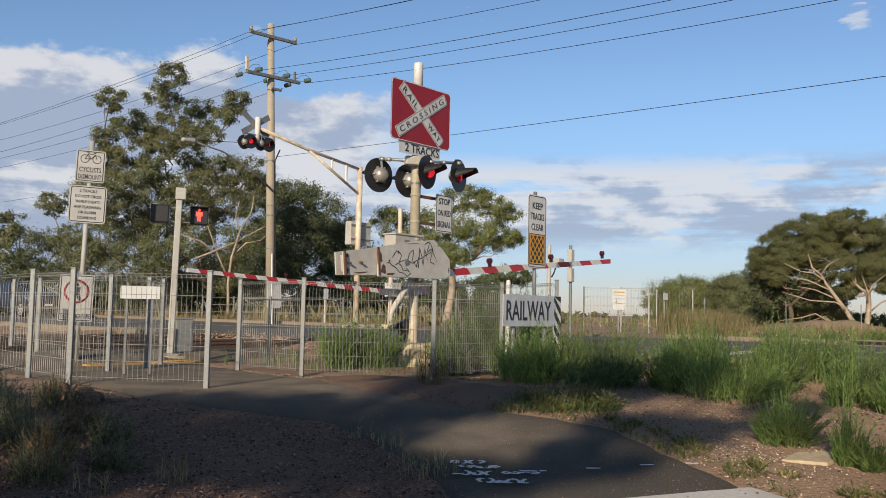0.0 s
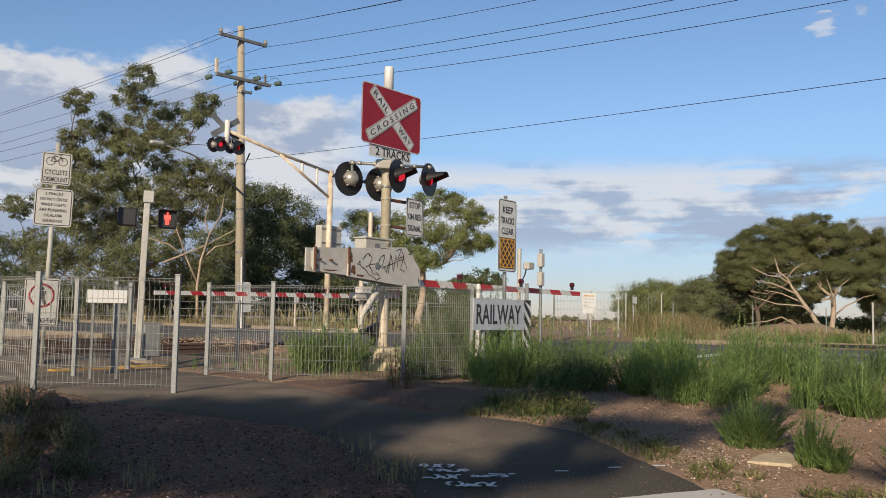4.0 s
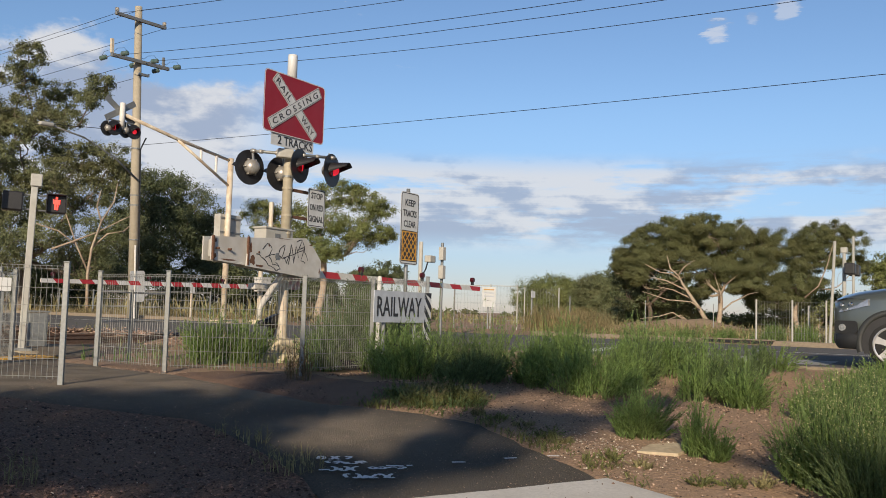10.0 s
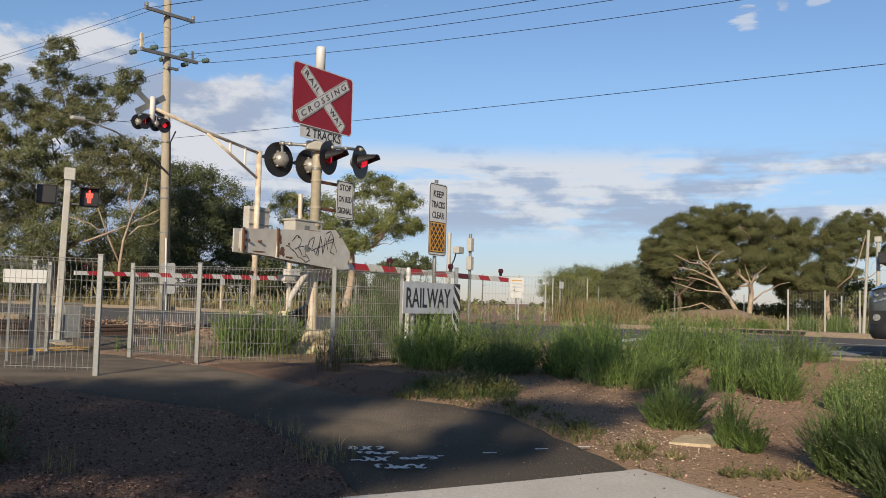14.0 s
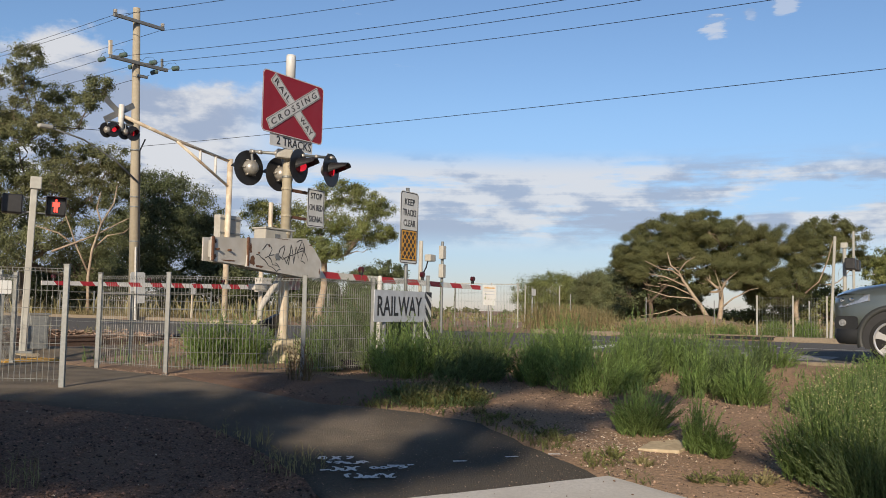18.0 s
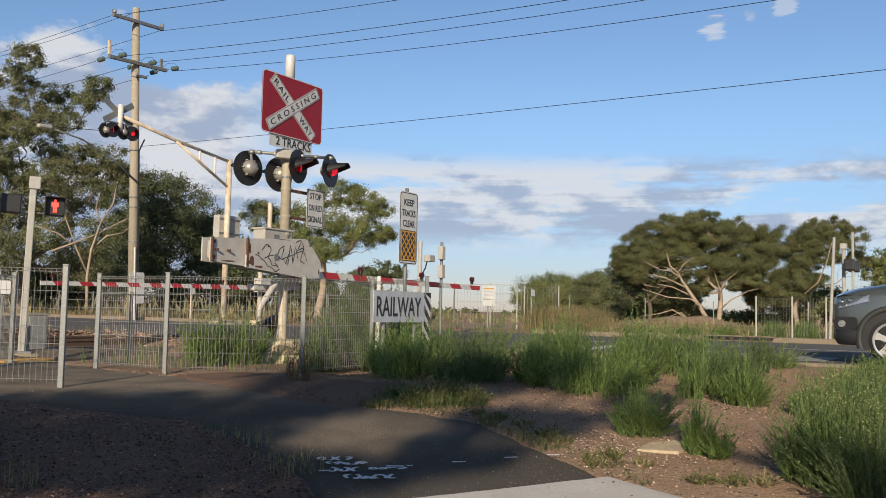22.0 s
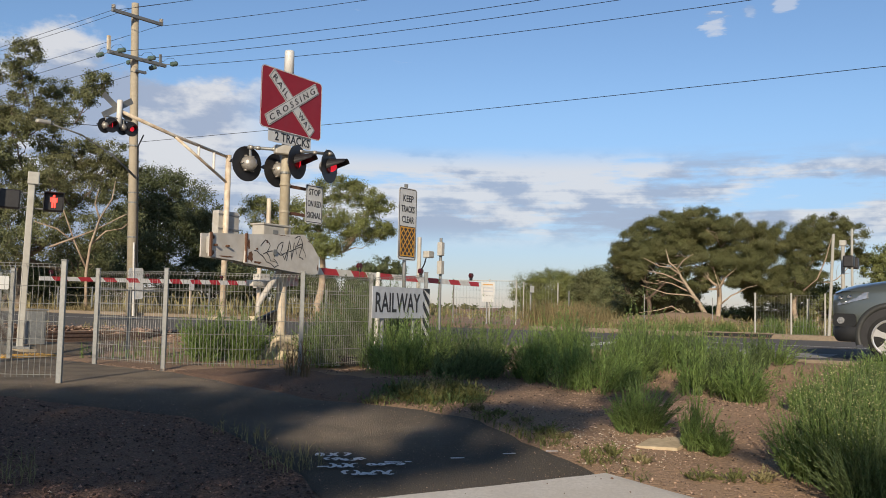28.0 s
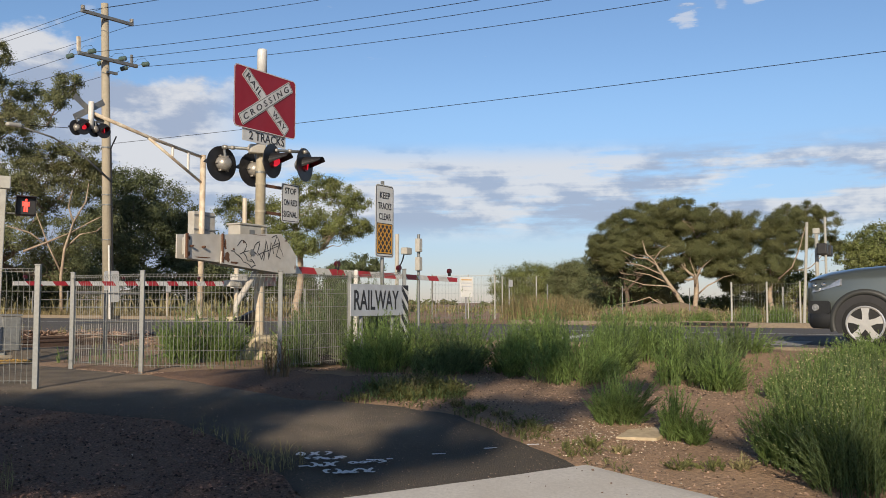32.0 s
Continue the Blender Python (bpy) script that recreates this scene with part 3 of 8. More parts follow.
def build_slab():
    # pale concrete slab under the camera's feet, its surface following the slope
    right = [(2.12, 6.18), (2.38, 5.70), (2.63, 5.26), (3.2, 4.3), (3.6, 2.6), (3.9, -5.0)]
    bm, num = B(), 44
    grid = []
    for j in range(num + 1):
        r = along(right, j / num)
        l = (-0.6 - 0.9 * j / num, 5.40 - 10.4 * j / num)
        row = []
        for i in range(num + 1):
            x, y = l[0] + (r[0] - l[0]) * i / num, l[1] + (r[1] - l[1]) * i / num
            lip = 0.006 if j == 0 or i == num else 0.0
            row.append(bm.verts.new((x + 0.008 * noise.noise((x * 9, y * 9, 1)) * (lip > 0), y + 0.012 * noise.noise((x * 8, y * 8, 3)) * (lip > 0), ground_z(x, y) + 0.018 - lip)))
        grid.append(row)
    for p, q in zip(grid, grid[1:]):
        for i in range(num):
            bm.faces.new((p[i], q[i], q[i + 1], p[i + 1]))
    rim = grid[0] + [r[-1] for r in grid[1:]]
    low = [bm.verts.new(v.co + Vector((0, 0, -0.1))) for v in rim]
    for i in range(len(rim) - 1):
        bm.faces.new((rim[i], rim[i + 1], low[i + 1], low[i]))
    ob = part("concrete_slab", bm, SLAB, None)
    tagged(ob, "pale broom-finished concrete slab of the footpath", "concrete slab", kind="structure")


def painted(bm, n0, n1, s0, s1, lift=0.004):
    """A thin painted patch that follows the road's camber."""
    cuts = [n0] + [n for n, _ in CAMBER if n0 < n < n1] + [n1]

    def z(n):
        return float(np.interp(n, [q[0] for q in CAMBER], [q[1] for q in CAMBER])) + lift
    for a, b in zip(cuts, cuts[1:]):
        bm.faces.new([bm.verts.new(spot(n, s, z(n))) for n, s in ((a, s0), (b, s0), (b, s1), (a, s1))])


ROAD_N0, ROAD_N1 = 13.42, 24.6
CAMBER = ((ROAD_N0, 0.225), (ROAD_N0 + 0.4, 0.24), (17.0, 0.27), (19.0, 0.28), (21.5, 0.275), (ROAD_N1, 0.25))


def build_road():
    bm = B()
    prof = CAMBER
    ss = [-400, -60] + list(range(-20, 61, 4)) + [120, 800]
    rows = [[bm.verts.new(spot(n, s, z)) for n, z in prof] for s in ss]
    for a, b in zip(rows, rows[1:]):
        for i in range(len(prof) - 1):
            bm.faces.new((a[i], a[i + 1], b[i + 1], b[i]))
    tagged(part("road", bm, ROAD, None), "grey asphalt road that runs over the railway tracks", "road", kind="structure")
    for name, n, z in (("kerb_near", ROAD_N0 - 0.09, 0.285), ("kerb_far", ROAD_N1 + 0.09, 0.38)):
        for s0, s1 in ((-400, 12.0), (22.0, 800)):
            bm = B()
            outline = [(n - 0.08, z - 0.35), (n + 0.08, z - 0.35), (n + 0.08, z - 0.02), (n + 0.06, z), (n - 0.06, z), (n - 0.08, z - 0.02)]
            prism(bm, outline, s0, s1)
            ob = part(name, bm, KERB, None, m=FRAME)
            tagged(ob, "weathered concrete kerb along the road", "kerb", kind="structure")
    # painted lines
    k = thing("road_marking", pose(0, 0, 0), "worn white painted lines on the road", "road marking", kind="structure")
    bm = B()
    painted(bm, 18.95, 19.07, 24.5, 300)
    painted(bm, 18.95, 19.07, -120, 9.0)
    part("centre_line", bm, ROADWHITE, k)
    bm = B()
    painted(bm, 14.0, 18.7, 6.2, 6.65)
    part("stop_line", bm, ROADWHITE, k)
    bm = B()
    for j in range(4):
        painted(bm, 14.6 + 0.2 * j, 16.0 + 0.3 * j, 2.2 + j * 1.0, 2.8 + j * 1.0)
    part("worn_patch", bm, PATCH, k)
    bm = B()
    painted(bm, 19.2, 24.3, 24.0, 24.4)
    part("stop_line", bm, ROADWHITE, k)


def build_tracks():
    # ballast bed and two broad-gauge tracks across the road
    bm = B()
    for n0, n1 in ((-90, 13.2), (24.9, 200)):
        nn = [n0 + (n1 - n0) * i / 40 for i in range(41)]
        ssv = [12.9, 13.4] + [13.4 + 7.2 * i / 12 for i in range(1, 13)] + [21.4]
        rows = [[bm.verts.new(spot(n, s, (-0.02 if j in (0, len(ssv) - 1) else 0.09) + 0.02 * noise.noise((n * 3, s * 3, 0)))) for j, s in enumerate(ssv)] for n in nn]
        for a, b in zip(rows, rows[1:]):
            for i in range(len(ssv) - 1):
                bm.faces.new((a[i], b[i], b[i + 1], a[i + 1]))
    tagged(part("ballast_bed", bm, BALLAST, None), "brown stone ballast under the railway tracks", "ballast", kind="structure")
    rail = thing("railway_track", pose(0, 0, 0), "rusty steel rails of the double railway track", "railway track", kind="structure")
    for s in (14.6, 16.2, 18.4, 20.0):
        bm = B()
        o = [(-0.07, 0), (0.07, 0), (0.07, 0.012), (0.012, 0.03), (0.012, 0.10), (0.035, 0.11), (0.035, 0.145), (-0.035, 0.145), (-0.035, 0.11), (-0.012, 0.10), (-0.012, 0.03), (-0.07, 0.012)]
        prism(bm, o, 0, 190)
        part("rail", bm, STEELRAIL, rail, m=FRAME @ pose(-60, s, 0.075, 0, 0, -90))
    bm = B()
    rows = [[bm.verts.new(spot(n, s, 0.128 if 13.1 < s < 22 else 0.0)) for n in (5.2, 9.8)] for s in (12.6, 13.2, 17, 21.5, 23.5)]
    for a, b in zip(rows, rows[1:]):
        bm.faces.new((a[0], a[1], b[1], b[0]))
    part("crossing_panel", bm, ASPH, rail)


def build_marks():
    # surveyor's spray marks on the path: unreadable, so plain strokes
    k = thing("spray_marks", pose(0, 0, 0), "white spray-painted survey marks on the asphalt", "paint mark", kind="structure")

    def dab(bm, x, y, l, w, a):
        c, s = math.cos(a), math.sin(a)
        q = [(-l / 2, -w / 2), (l / 2, -w / 2 * 0.7), (l / 2, w / 2 * 0.7), (-l / 2, w / 2)]
        bm.faces.new([bm.verts.new((x + c * u - s * v, y + s * u + c * v, ground_z(x + c * u - s * v, y + s * u + c * v) + 0.021)) for u, v in q])
    rnd = random.Random(5)

    def ribbon(bm, pts, w):
        prev = None
        for i, (x, y) in enumerate(pts):
            p0, p1 = pts[max(i - 1, 0)], pts[min(i + 1, len(pts) - 1)]
            dx, dy = p1[0] - p0[0], p1[1] - p0[1]
            l = math.hypot(dx, dy) + 1e-6
            ww = w * rnd.uniform(0.75, 1.25) / 2
            cur = [bm.verts.new((x + sg * dy / l * ww, y - sg * dx / l * ww, ground_z(x, y) + 0.021)) for sg in (-1, 1)]
            if prev:
                bm.faces.new((prev[0], prev[1], cur[1], cur[0]))
            prev = cur
    # rows of looped strokes, one stroke for each hand-drawn sign
    for x0, y0, x1, num, h in ((0.08, 6.80, 0.34, 4, 0.09), (0.14, 6.66, 0.44, 5, 0.08), (0.14, 6.48, 0.40, 3, 0.11), (0.44, 6.50, 0.72, 4, 0.05), (0.26, 6.28, 0.62, 6, 0.11)):
        for i in range(num):
            x, w = x0 + (x1 - x0) * (i + 0.5) / num, (x1 - x0) / num * 0.42
            bm = B()
            ph, turn, k1 = rnd.uniform(0, 6.28), rnd.choice((1, -1)) * rnd.uniform(3.2, 6.2), rnd.uniform(0.6, 1.0)
            ribbon(bm, [(x + w * math.cos(ph + turn * j / 12) * (1 - 0.3 * j / 12), y0 + h * 0.5 * math.sin(ph + k1 * turn * j / 12)) for j in range(13)], 0.030)
            part("stroke", bm, SPRAYWHITE, k)
    for x, y, l, a in ((0.13, 6.45, 0.10, 0.15), (0.64, 6.56, 0.16, -0.05), (0.75, 6.57, 0.06, 0.2), (1.13, 6.66, 0.13, 0.0), (1.55, 6.77, 0.13, 0.1), (1.9, 6.82, 0.12, -0.1)):
        bm = B()
        dab(bm, x, y, l * 0.8, 0.034, a)
        part("dash", bm, SPRAYWHITE, k)


# ---- fences ----
def wire_panel(length, height, pitch=0.062, rail=0.19, bottom=0.06):
    """A welded mesh panel with a rolled top, from the origin along x."""
    bm = B()
    r = 0.0027

    def bar(a, b, rr=r):
        rod(bm, (a, b), rr, 4, False)
    num = max(2, int(length / pitch))
    for i in range(num + 1):
        x = length * i / num
        top = height - 0.11
        bar((x, 0, bottom), (x, 0, top))
        # folded loop along the top and the foot
        x2 = min(length, x + length / num * 0.5)
        rod(bm, ((x, 0, top), (x2, -0.045, height - 0.03), (x2, -0.02, height), (x, 0.03, height - 0.05)), r, 4, False)
    z = bottom + 0.03
    while z < height - 0.1:
        bar((0, 0.004, z), (length, 0.004, z), 0.003)
        z += rail
    bar((0, -0.02, height), (length, -0.02, height), 0.003)
    bar((0, -0.045, height - 0.03), (length, -0.045, height - 0.03), 0.003)
    return bm


def mesh_fence(posts, height=1.28, label="galvanised welded-mesh fence with a rolled top", group="pedestrian fences", pitch=0.048, skip_first=False):
    """Posts as (x, y) world points; a panel between each pair."""
    x0, y0 = posts[0]
    z0 = ground_z(x0, y0)
    k = thing("mesh_fence", pose(x0, y0, z0), label, "fence", group)
    for i, (x, y) in enumerate(posts):
        if i == 0 and skip_first:
            continue
        bm = B()
        bx(bm, (x - x0, y - y0, ground_z(x, y) - z0 + (height + 0.04) / 2 - 0.1), (0.058, 0.058, height + 0.24), 0.006)
        bx(bm, (x - x0, y - y0, ground_z(x, y) - z0 + height + 0.044), (0.068, 0.068, 0.016), 0.005)
        part("post", bm, GALV, k)
    for (xa, ya), (xb, yb) in zip(posts, posts[1:]):
        l = math.dist((xa, ya), (xb, yb))
        a = math.degrees(math.atan2(yb - ya, xb - xa))
        za, zb = ground_z(xa, ya), ground_z(xb, yb)
        part("mesh_panel", wire_panel(l - 0.06, height, pitch), WIRE, k, m=pose(xa - x0, ya - y0, za - z0, 0, -math.degrees(math.atan2(zb - za, l)), a) @ pose(0.03, 0, 0))
    return k


def pipe_fence(posts, height, rails, label, group, r=0.03, mesh=False, material=None, base=None, pitch=0.16, wire=0.006):
    """Round posts (n, s) with level pipes between."""
    material = material or GALV
    p0 = spot(*posts[0])
    z0 = ground_z(p0.x, p0.y) if base is None else base
    k = thing("pipe_fence", pose(p0.x, p0.y, z0), label, "fence", group)
    ws = [spot(*p) - p0 for p in posts]
    for w in ws:
        part("post", rod(B(), (w + Vector((0, 0, -0.2)), w + Vector((0, 0, height))), r, 8), material, k, smooth=False)
    for a, b in zip(ws, ws[1:]):
        for h in rails:
            part("rail", rod(B(), (a + Vector((0, 0, h)), b + Vector((0, 0, h))), 0.016, 6), material, k)
        if mesh:
            bm = B()
            num = int((b - a).length / pitch)
            for i in range(1, num):
                q = a.lerp(b, i / num)
                rod(bm, (q + Vector((0, 0, 0.1)), q + Vector((0, 0, height - 0.05))), wire, 3, False)
            for i in range(6):
                h = 0.12 + (height - 0.18) * i / 5
                rod(bm, (a + Vector((0, 0, h)), b + Vector((0, 0, h))), wire, 3, False)
            part("mesh_panel", bm, WIRE, k)
    return k


def build_fences():
    mesh_fence([(-2.65, 10.12), (-4.24, 10.22), (-5.08, 11.04)], pitch=0.058)
    mesh_fence([(-5.08, 11.04), (-6.1, 12.2), (-7.2, 13.5), (-8.3, 14.8)], skip_first=True, pitch=0.12)
    mesh_fence([(-2.98, 13.1), (-1.90, 12.15), (-0.12, 11.98)])
    mesh_fence([(-0.12, 11.98), (0.86, 13.12), (1.80, 14.18)], 1.30, skip_first=True)
    mesh_fence([(-4.56, 12.25), (-4.34, 13.18), (-4.36, 13.9)], 1.28, "galvanised mesh gate panels of the pedestrian maze", pitch=0.05)
    mesh_fence([(-4.56, 12.25), (-5.6, 13.45), (-6.6, 14.6), (-7.6, 15.8)], 1.28, skip_first=True, pitch=0.13)
    pipe_fence([(8.6, 11.3), (9.4, 11.6), (10.4, 11.9)], 1.1, (1.05, 0.6), "grey pipe barrier beside the signal mast", "rail barriers", 0.03)
    # beyond the road
    pipe_fence([(26.2, 27.5), (26.2, 30.0), (26.2, 32.5), (26.2, 35.0), (26.2, 37.5)], 1.15, (1.1, 0.75, 0.4), "galvanised pipe fence beyond the road", "far fences", 0.035, base=0.3)
    pipe_fence([(26.6, 19.5), (27.0, 22.0), (27.2, 24.5)], 1.15, (1.1, 0.6), "galvanised pipe fence beyond the road", "far fences", 0.035, base=0.3)
    pipe_fence([(28.4, 17.1), (29.0, 15.9), (29.4, 15.0)], 1.75, (1.7,), "pedestrian maze of galvanised pipes and mesh", "far fences", 0.026, True, SIGNPOLE, 0.2, 0.12, 0.003)
    pipe_fence([(30.4, 18.3), (31.0, 17.0), (31.6, 15.8), (32.2, 14.6)], 1.75, (), "pedestrian maze of galvanised pipes and mesh", "far fences", 0.026, True, SIGNPOLE, 0.2, 0.12, 0.003)
    pipe_fence([(28.4, 17.1), (30.4, 18.3)], 1.75, (1.7,), "pedestrian maze of galvanised pipes and mesh", "far fences", 0.026, True, SIGNPOLE, 0.2, 0.12, 0.003)
    pipe_fence([(31.0, 13.6), (36.0, 12.4), (42.0, 11.2)], 1.4, (), "thin bare steel posts of a rail corridor fence", "far fences", 0.022, base=0.2)
    pipe_fence([(24.95, 5.5), (24.95, 4.58), (24.98, 3.75)], 1.2, (), "fine mesh fence on thin cream posts behind the kerb", "far fences", 0.026, True, SIGNPOLE, 0.27, 0.07, 0.0022)
    pipe_fence([(27.5, 4.6), (27.8, 3.4), (28.1, 2.0), (28.6, -1.0)], 1.1, (), "fine mesh fence on thin cream posts behind the kerb", "far fences", 0.024, True, SIGNPOLE, 0.27, 0.09, 0.0025)


# ---- signals and signs ----
def sign_plate(name, parent, w, h, x, y, z, material, border=None, r=0.04, turn=0.0, label=""):
    """A rounded plate facing -y with a border; a part with its border as a sub-part."""
    p = part(name, prism(B(), rounded(w, h, r), 0.0, 0.006), material, parent, label, m=pose(x, y, z, 0, 0, turn))
    if border:
        part("border", frame_plate(B(), w - 0.03, h - 0.03, max(r - 0.012, 0.01), 0.012, -0.003, -0.0005), border, p)
    return p


def lamp_bulb(parent, r):
    """A glowing disc added before the lens for its lit state, which turns face-on to flash."""
    bm = B()
    pts = [(r * math.cos(2 * math.pi * i / 20), r * math.sin(2 * math.pi * i / 20)) for i in range(20)]
    prism(bm, pts, -0.0006, 0.0006)
    return part("lit_lens_disc", bm, LITRED, parent, "glowing red disc added for the lit lens")


FLASHERS = []


def flasher(parent, x, y, z, turn, front, lead, scale=1.0, side=48):
    """A crossing lamp: black target disc, housing, lens and visor, facing -y; seen from behind when turned."""
    k = scale
    disc = part("target_disc", prism(B(), [(0.29 * k * math.cos(2 * math.pi * i / 32), 0.29 * k * math.sin(2 * math.pi * i / 32)) for i in range(32)], 0.0, 0.012), BLACK, parent, "round black backing disc", m=pose(x, y, z, 0, 0, turn))
    # cast dome behind the disc
    bm = B()
    prof = [(0.125, 0.01), (0.13, 0.05), (0.125, 0.10), (0.105, 0.14), (0.07, 0.17), (0.03, 0.182)]
    rod(bm, [(0, yy * k, 0) for _, yy in prof], [rr * k for rr, _ in prof], 20)
    for a in range(6):
        t = 2 * math.pi * a / 6
        bx(bm, (0.137 * k * math.cos(t), 0.06 * k, 0.137 * k * math.sin(t)), (0.025 * k, 0.06 * k, 0.025 * k))
    part("dome", bm, ALU, disc, "cast aluminium lamp housing", smooth=True)
    bm = B()
    rod(bm, ((0, -0.002, 0), (0, -0.03 * k, 0)), (0.12 * k, 0.115 * k), 20)
    part("lens", bm, REDLENS, disc, "dark red lens", smooth=False)
    # visor: a half tube that reaches forward over the lens
    bm = B()
    segs = 14
    rows = []
    for yy, rr, wrap in ((-0.005, 0.140, 20), (-0.33, 0.125, -26)):
        rows.append([[bm.verts.new((q * k * math.cos(t), yy * k, q * k * math.sin(t))) for t in (radians(-wrap + (180 + 2 * wrap) * i / segs) for i in range(segs + 1))] for q in (rr, rr - 0.008)])
    (a0, a1), (b0, b1) = rows
    for p, q in ((a0, b0), (b1, a1), (a1, a0), (b0, b1)):
        for i in range(segs):
            bm.faces.new((p[i], p[i + 1], q[i + 1], q[i]))
    part("visor", bm, BLACK, disc, "black visor")
    bm = B()
    rod(bm, ((0, 0.10 * k, 0.10 * k), (0, 0.06 * k, 0.30 * k)), 0.022 * k, 8)
    part("hanger", bm, GALV, disc)
    if front:
        bulb = lamp_bulb(disc, 0.092 * k)
        bulb.location = (0, -0.042 * k, 0)
        FLASHERS.append((bulb, lead, side + turn))
    return disc


def crossbuck(board):
    for word_list, ang, half in ((("RAIL", "WAY"), -39.0, 0.63), (("CROSSING",), 32.5, 0.68)):
        arm = prism(B(), rounded(half * 2, 0.185, 0.02), -0.006, -0.0015)
        ob = part("crossbuck_arm", arm, WHITE, board, "white reflective arm", m=pose(0, -0.004 if ang > 0 else -0.0005, 0, 0, -ang, 0))
        ob2 = frame_plate(B(), half * 2 - 0.02, 0.165, 0.012, 0.008, -0.0085, -0.0062)
        ob["label"] = "white reflective crossbuck arm"
        me = part("arm_border_lettering", ob2, INK, board, m=pose(0, -0.004 if ang > 0 else -0.0005, 0, 0, -ang, 0))
        y = -0.0125 if ang > 0 else -0.0085
        ca, sa = math.cos(radians(ang)), math.sin(radians(ang))
        if len(word_list) == 2:
            for wd, c, ww in ((word_list[0], -0.36, 0.42), (word_list[1], 0.38, 0.36)):
                words("lettering", wd, 0.135, board, c * ca, y, c * sa, ww, ang, spacing=1.2)
        else:
            words("lettering", word_list[0], 0.135, board, 0, y, 0, 1.20, ang, spacing=1.5)


def build_mast():
    k = thing("crossing_signal_mast", at(11.17, 10.03, 0.0), "weathered level crossing mast with red lamps, crossbuck sign and plates", "crossing signal")
    # block of rough concrete at the foot
    bm = B()
    bx(bm, (0.10, 0, 0.14), (0.82, 0.70, 0.46), 0.07)
    bmesh.ops.subdivide_edges(bm, edges=list(bm.edges), cuts=3, use_grid_fill=True)
    for v in bm.verts:
        v.co += Vector((noise.noise(v.co * 4), noise.noise(v.co * 4 + Vector((9, 0, 0))), noise.noise(v.co * 5 + Vector((0, 7, 0))))) * 0.05
        f = 1.0 - 0.35 * max(0.0, v.co.z)
        v.co.x, v.co.y = v.co.x * f + 0.02 * noise.noise(v.co * 6), v.co.y * f + 0.02 * noise.noise(v.co * 5)
    part("footing", bm, CONC, k, "rough concrete footing")
    part("lower_pole", rod(B(), ((0, 0, 0.3), (0, 0, 0.5), (0, 0, 1.35), (0, 0, 1.42)), (0.10, 0.085, 0.078, 0.078), 16), CREAM, k, "cream painted lower pole", True)
    part("pole", rod(B(), ((0, 0, 1.4), (0, 0, 4.75)), (0.088, 0.075), 16), MASTPAINT, k, smooth=True)
    part("pole_sleeve", rod(B(), ((0, 0, 4.60), (0, 0, 5.10), (0, 0, 5.14)), (0.082, 0.082, 0.075), 16), WHITE, k, "white pole top", True)
    for z in (2.1, 2.4, 2.85, 3.05, 3.9, 4.5):
        part("band", rod(B(), ((0, 0, z), (0, 0, z + 0.035)), 0.093, 14), GALV if z > 3 else MASTPAINT, k)
    board = sign_plate("sign_board", k, 1.41, 0.955, -0.045, -0.14, 4.215, RED, None, 0.075, label="red backing board with a white crossbuck")
    part("border", frame_plate(B(), 1.405, 0.95, 0.073, 0.012, -0.0016, -0.0003), WHITE, board)
    crossbuck(board)
    board.scale = (1.065, 1.0, 1.06)
    tr = sign_plate("tracks_plate", k, 1.05, 0.21, -0.05, -0.12, 3.62, WHITE, None, 0.02, label="white plate that reads 2 TRACKS")
    words("lettering", "2 TRACKS", 0.20, tr, 0.06, -0.003, 0, 0.86)
    # lamp crossarm, swung out of line with the sign
    a0, a1 = Vector((-0.60, 0.30, 3.43)), Vector((0.62, -0.50, 3.45))
    part("crossarm", rod(B(), (a0, a1), 0.026, 10), GALV, k, "grey steel crossarm", True)
    for t in (0.04, 0.12, 0.30, 0.62, 0.78, 0.96):
        c, d = a0.lerp(a1, t), (a1 - a0).normalized() * 0.03
        part("clamp", rod(B(), (c - d, c + d), 0.034, 8), ALU, k, smooth=True)
    part("junction_box", bx(B(), (0, 0, 0), (0.27, 0.15, 0.15), 0.02), BOXGREY, k, m=pose(-0.15, -0.05, 3.43, 0, 0, -33))
    flasher(k, -0.533, 0.37, 3.17, 171, False, 0)
    flasher(k, 0.070, 0.242, 3.14, 171, False, 0)
    flasher(k, 0.044, -0.219, 3.246, 10, True, 0, 0.98)
    flasher(k, 0.60, -0.448, 3.238, 11, True, 1, 0.98)
    # stop plate on rusty arms
    for z in (2.85, 2.40):
        part("bracket", bx(B(), (0.30, -0.05, z), (0.62, 0.03, 0.05)), RUST, k, "rusty sign bracket")
    st = sign_plate("stop_plate", k, 0.45, 0.66, 0.665, -0.08, 2.61, WHITE, INK, 0.035, label="white plate that reads STOP ON RED SIGNAL")
    for i, (w, ww) in enumerate((("STOP", 0.30), ("ON RED", 0.35), ("SIGNAL", 0.36))):
        words("lettering", w, 0.15, st, 0, -0.003, 0.21 - i * 0.20, ww)
    # motor case of the boom, its vent pipe and bent stays
    mc = part("motor_case", bx(B(), (-0.22, 0.06, 1.99), (0.66, 0.26, 0.34), 0.02), BOXGREY, k, "grey motor case with a hinged lid")
    part("lid", bx(B(), (-0.22, 0.06, 2.17), (0.70, 0.30, 0.03), 0.008), BOXGREY, mc)
    part("label_plate", bx(B(), (-0.27, -0.073, 2.03), (0.12, 0.006, 0.11)), GALV, mc)
    part("vent_pipe", rod(B(), ((-0.10, 0.25, 1.9), (-0.10, 0.25, 2.64)), 0.038, 10), CREAM, k)
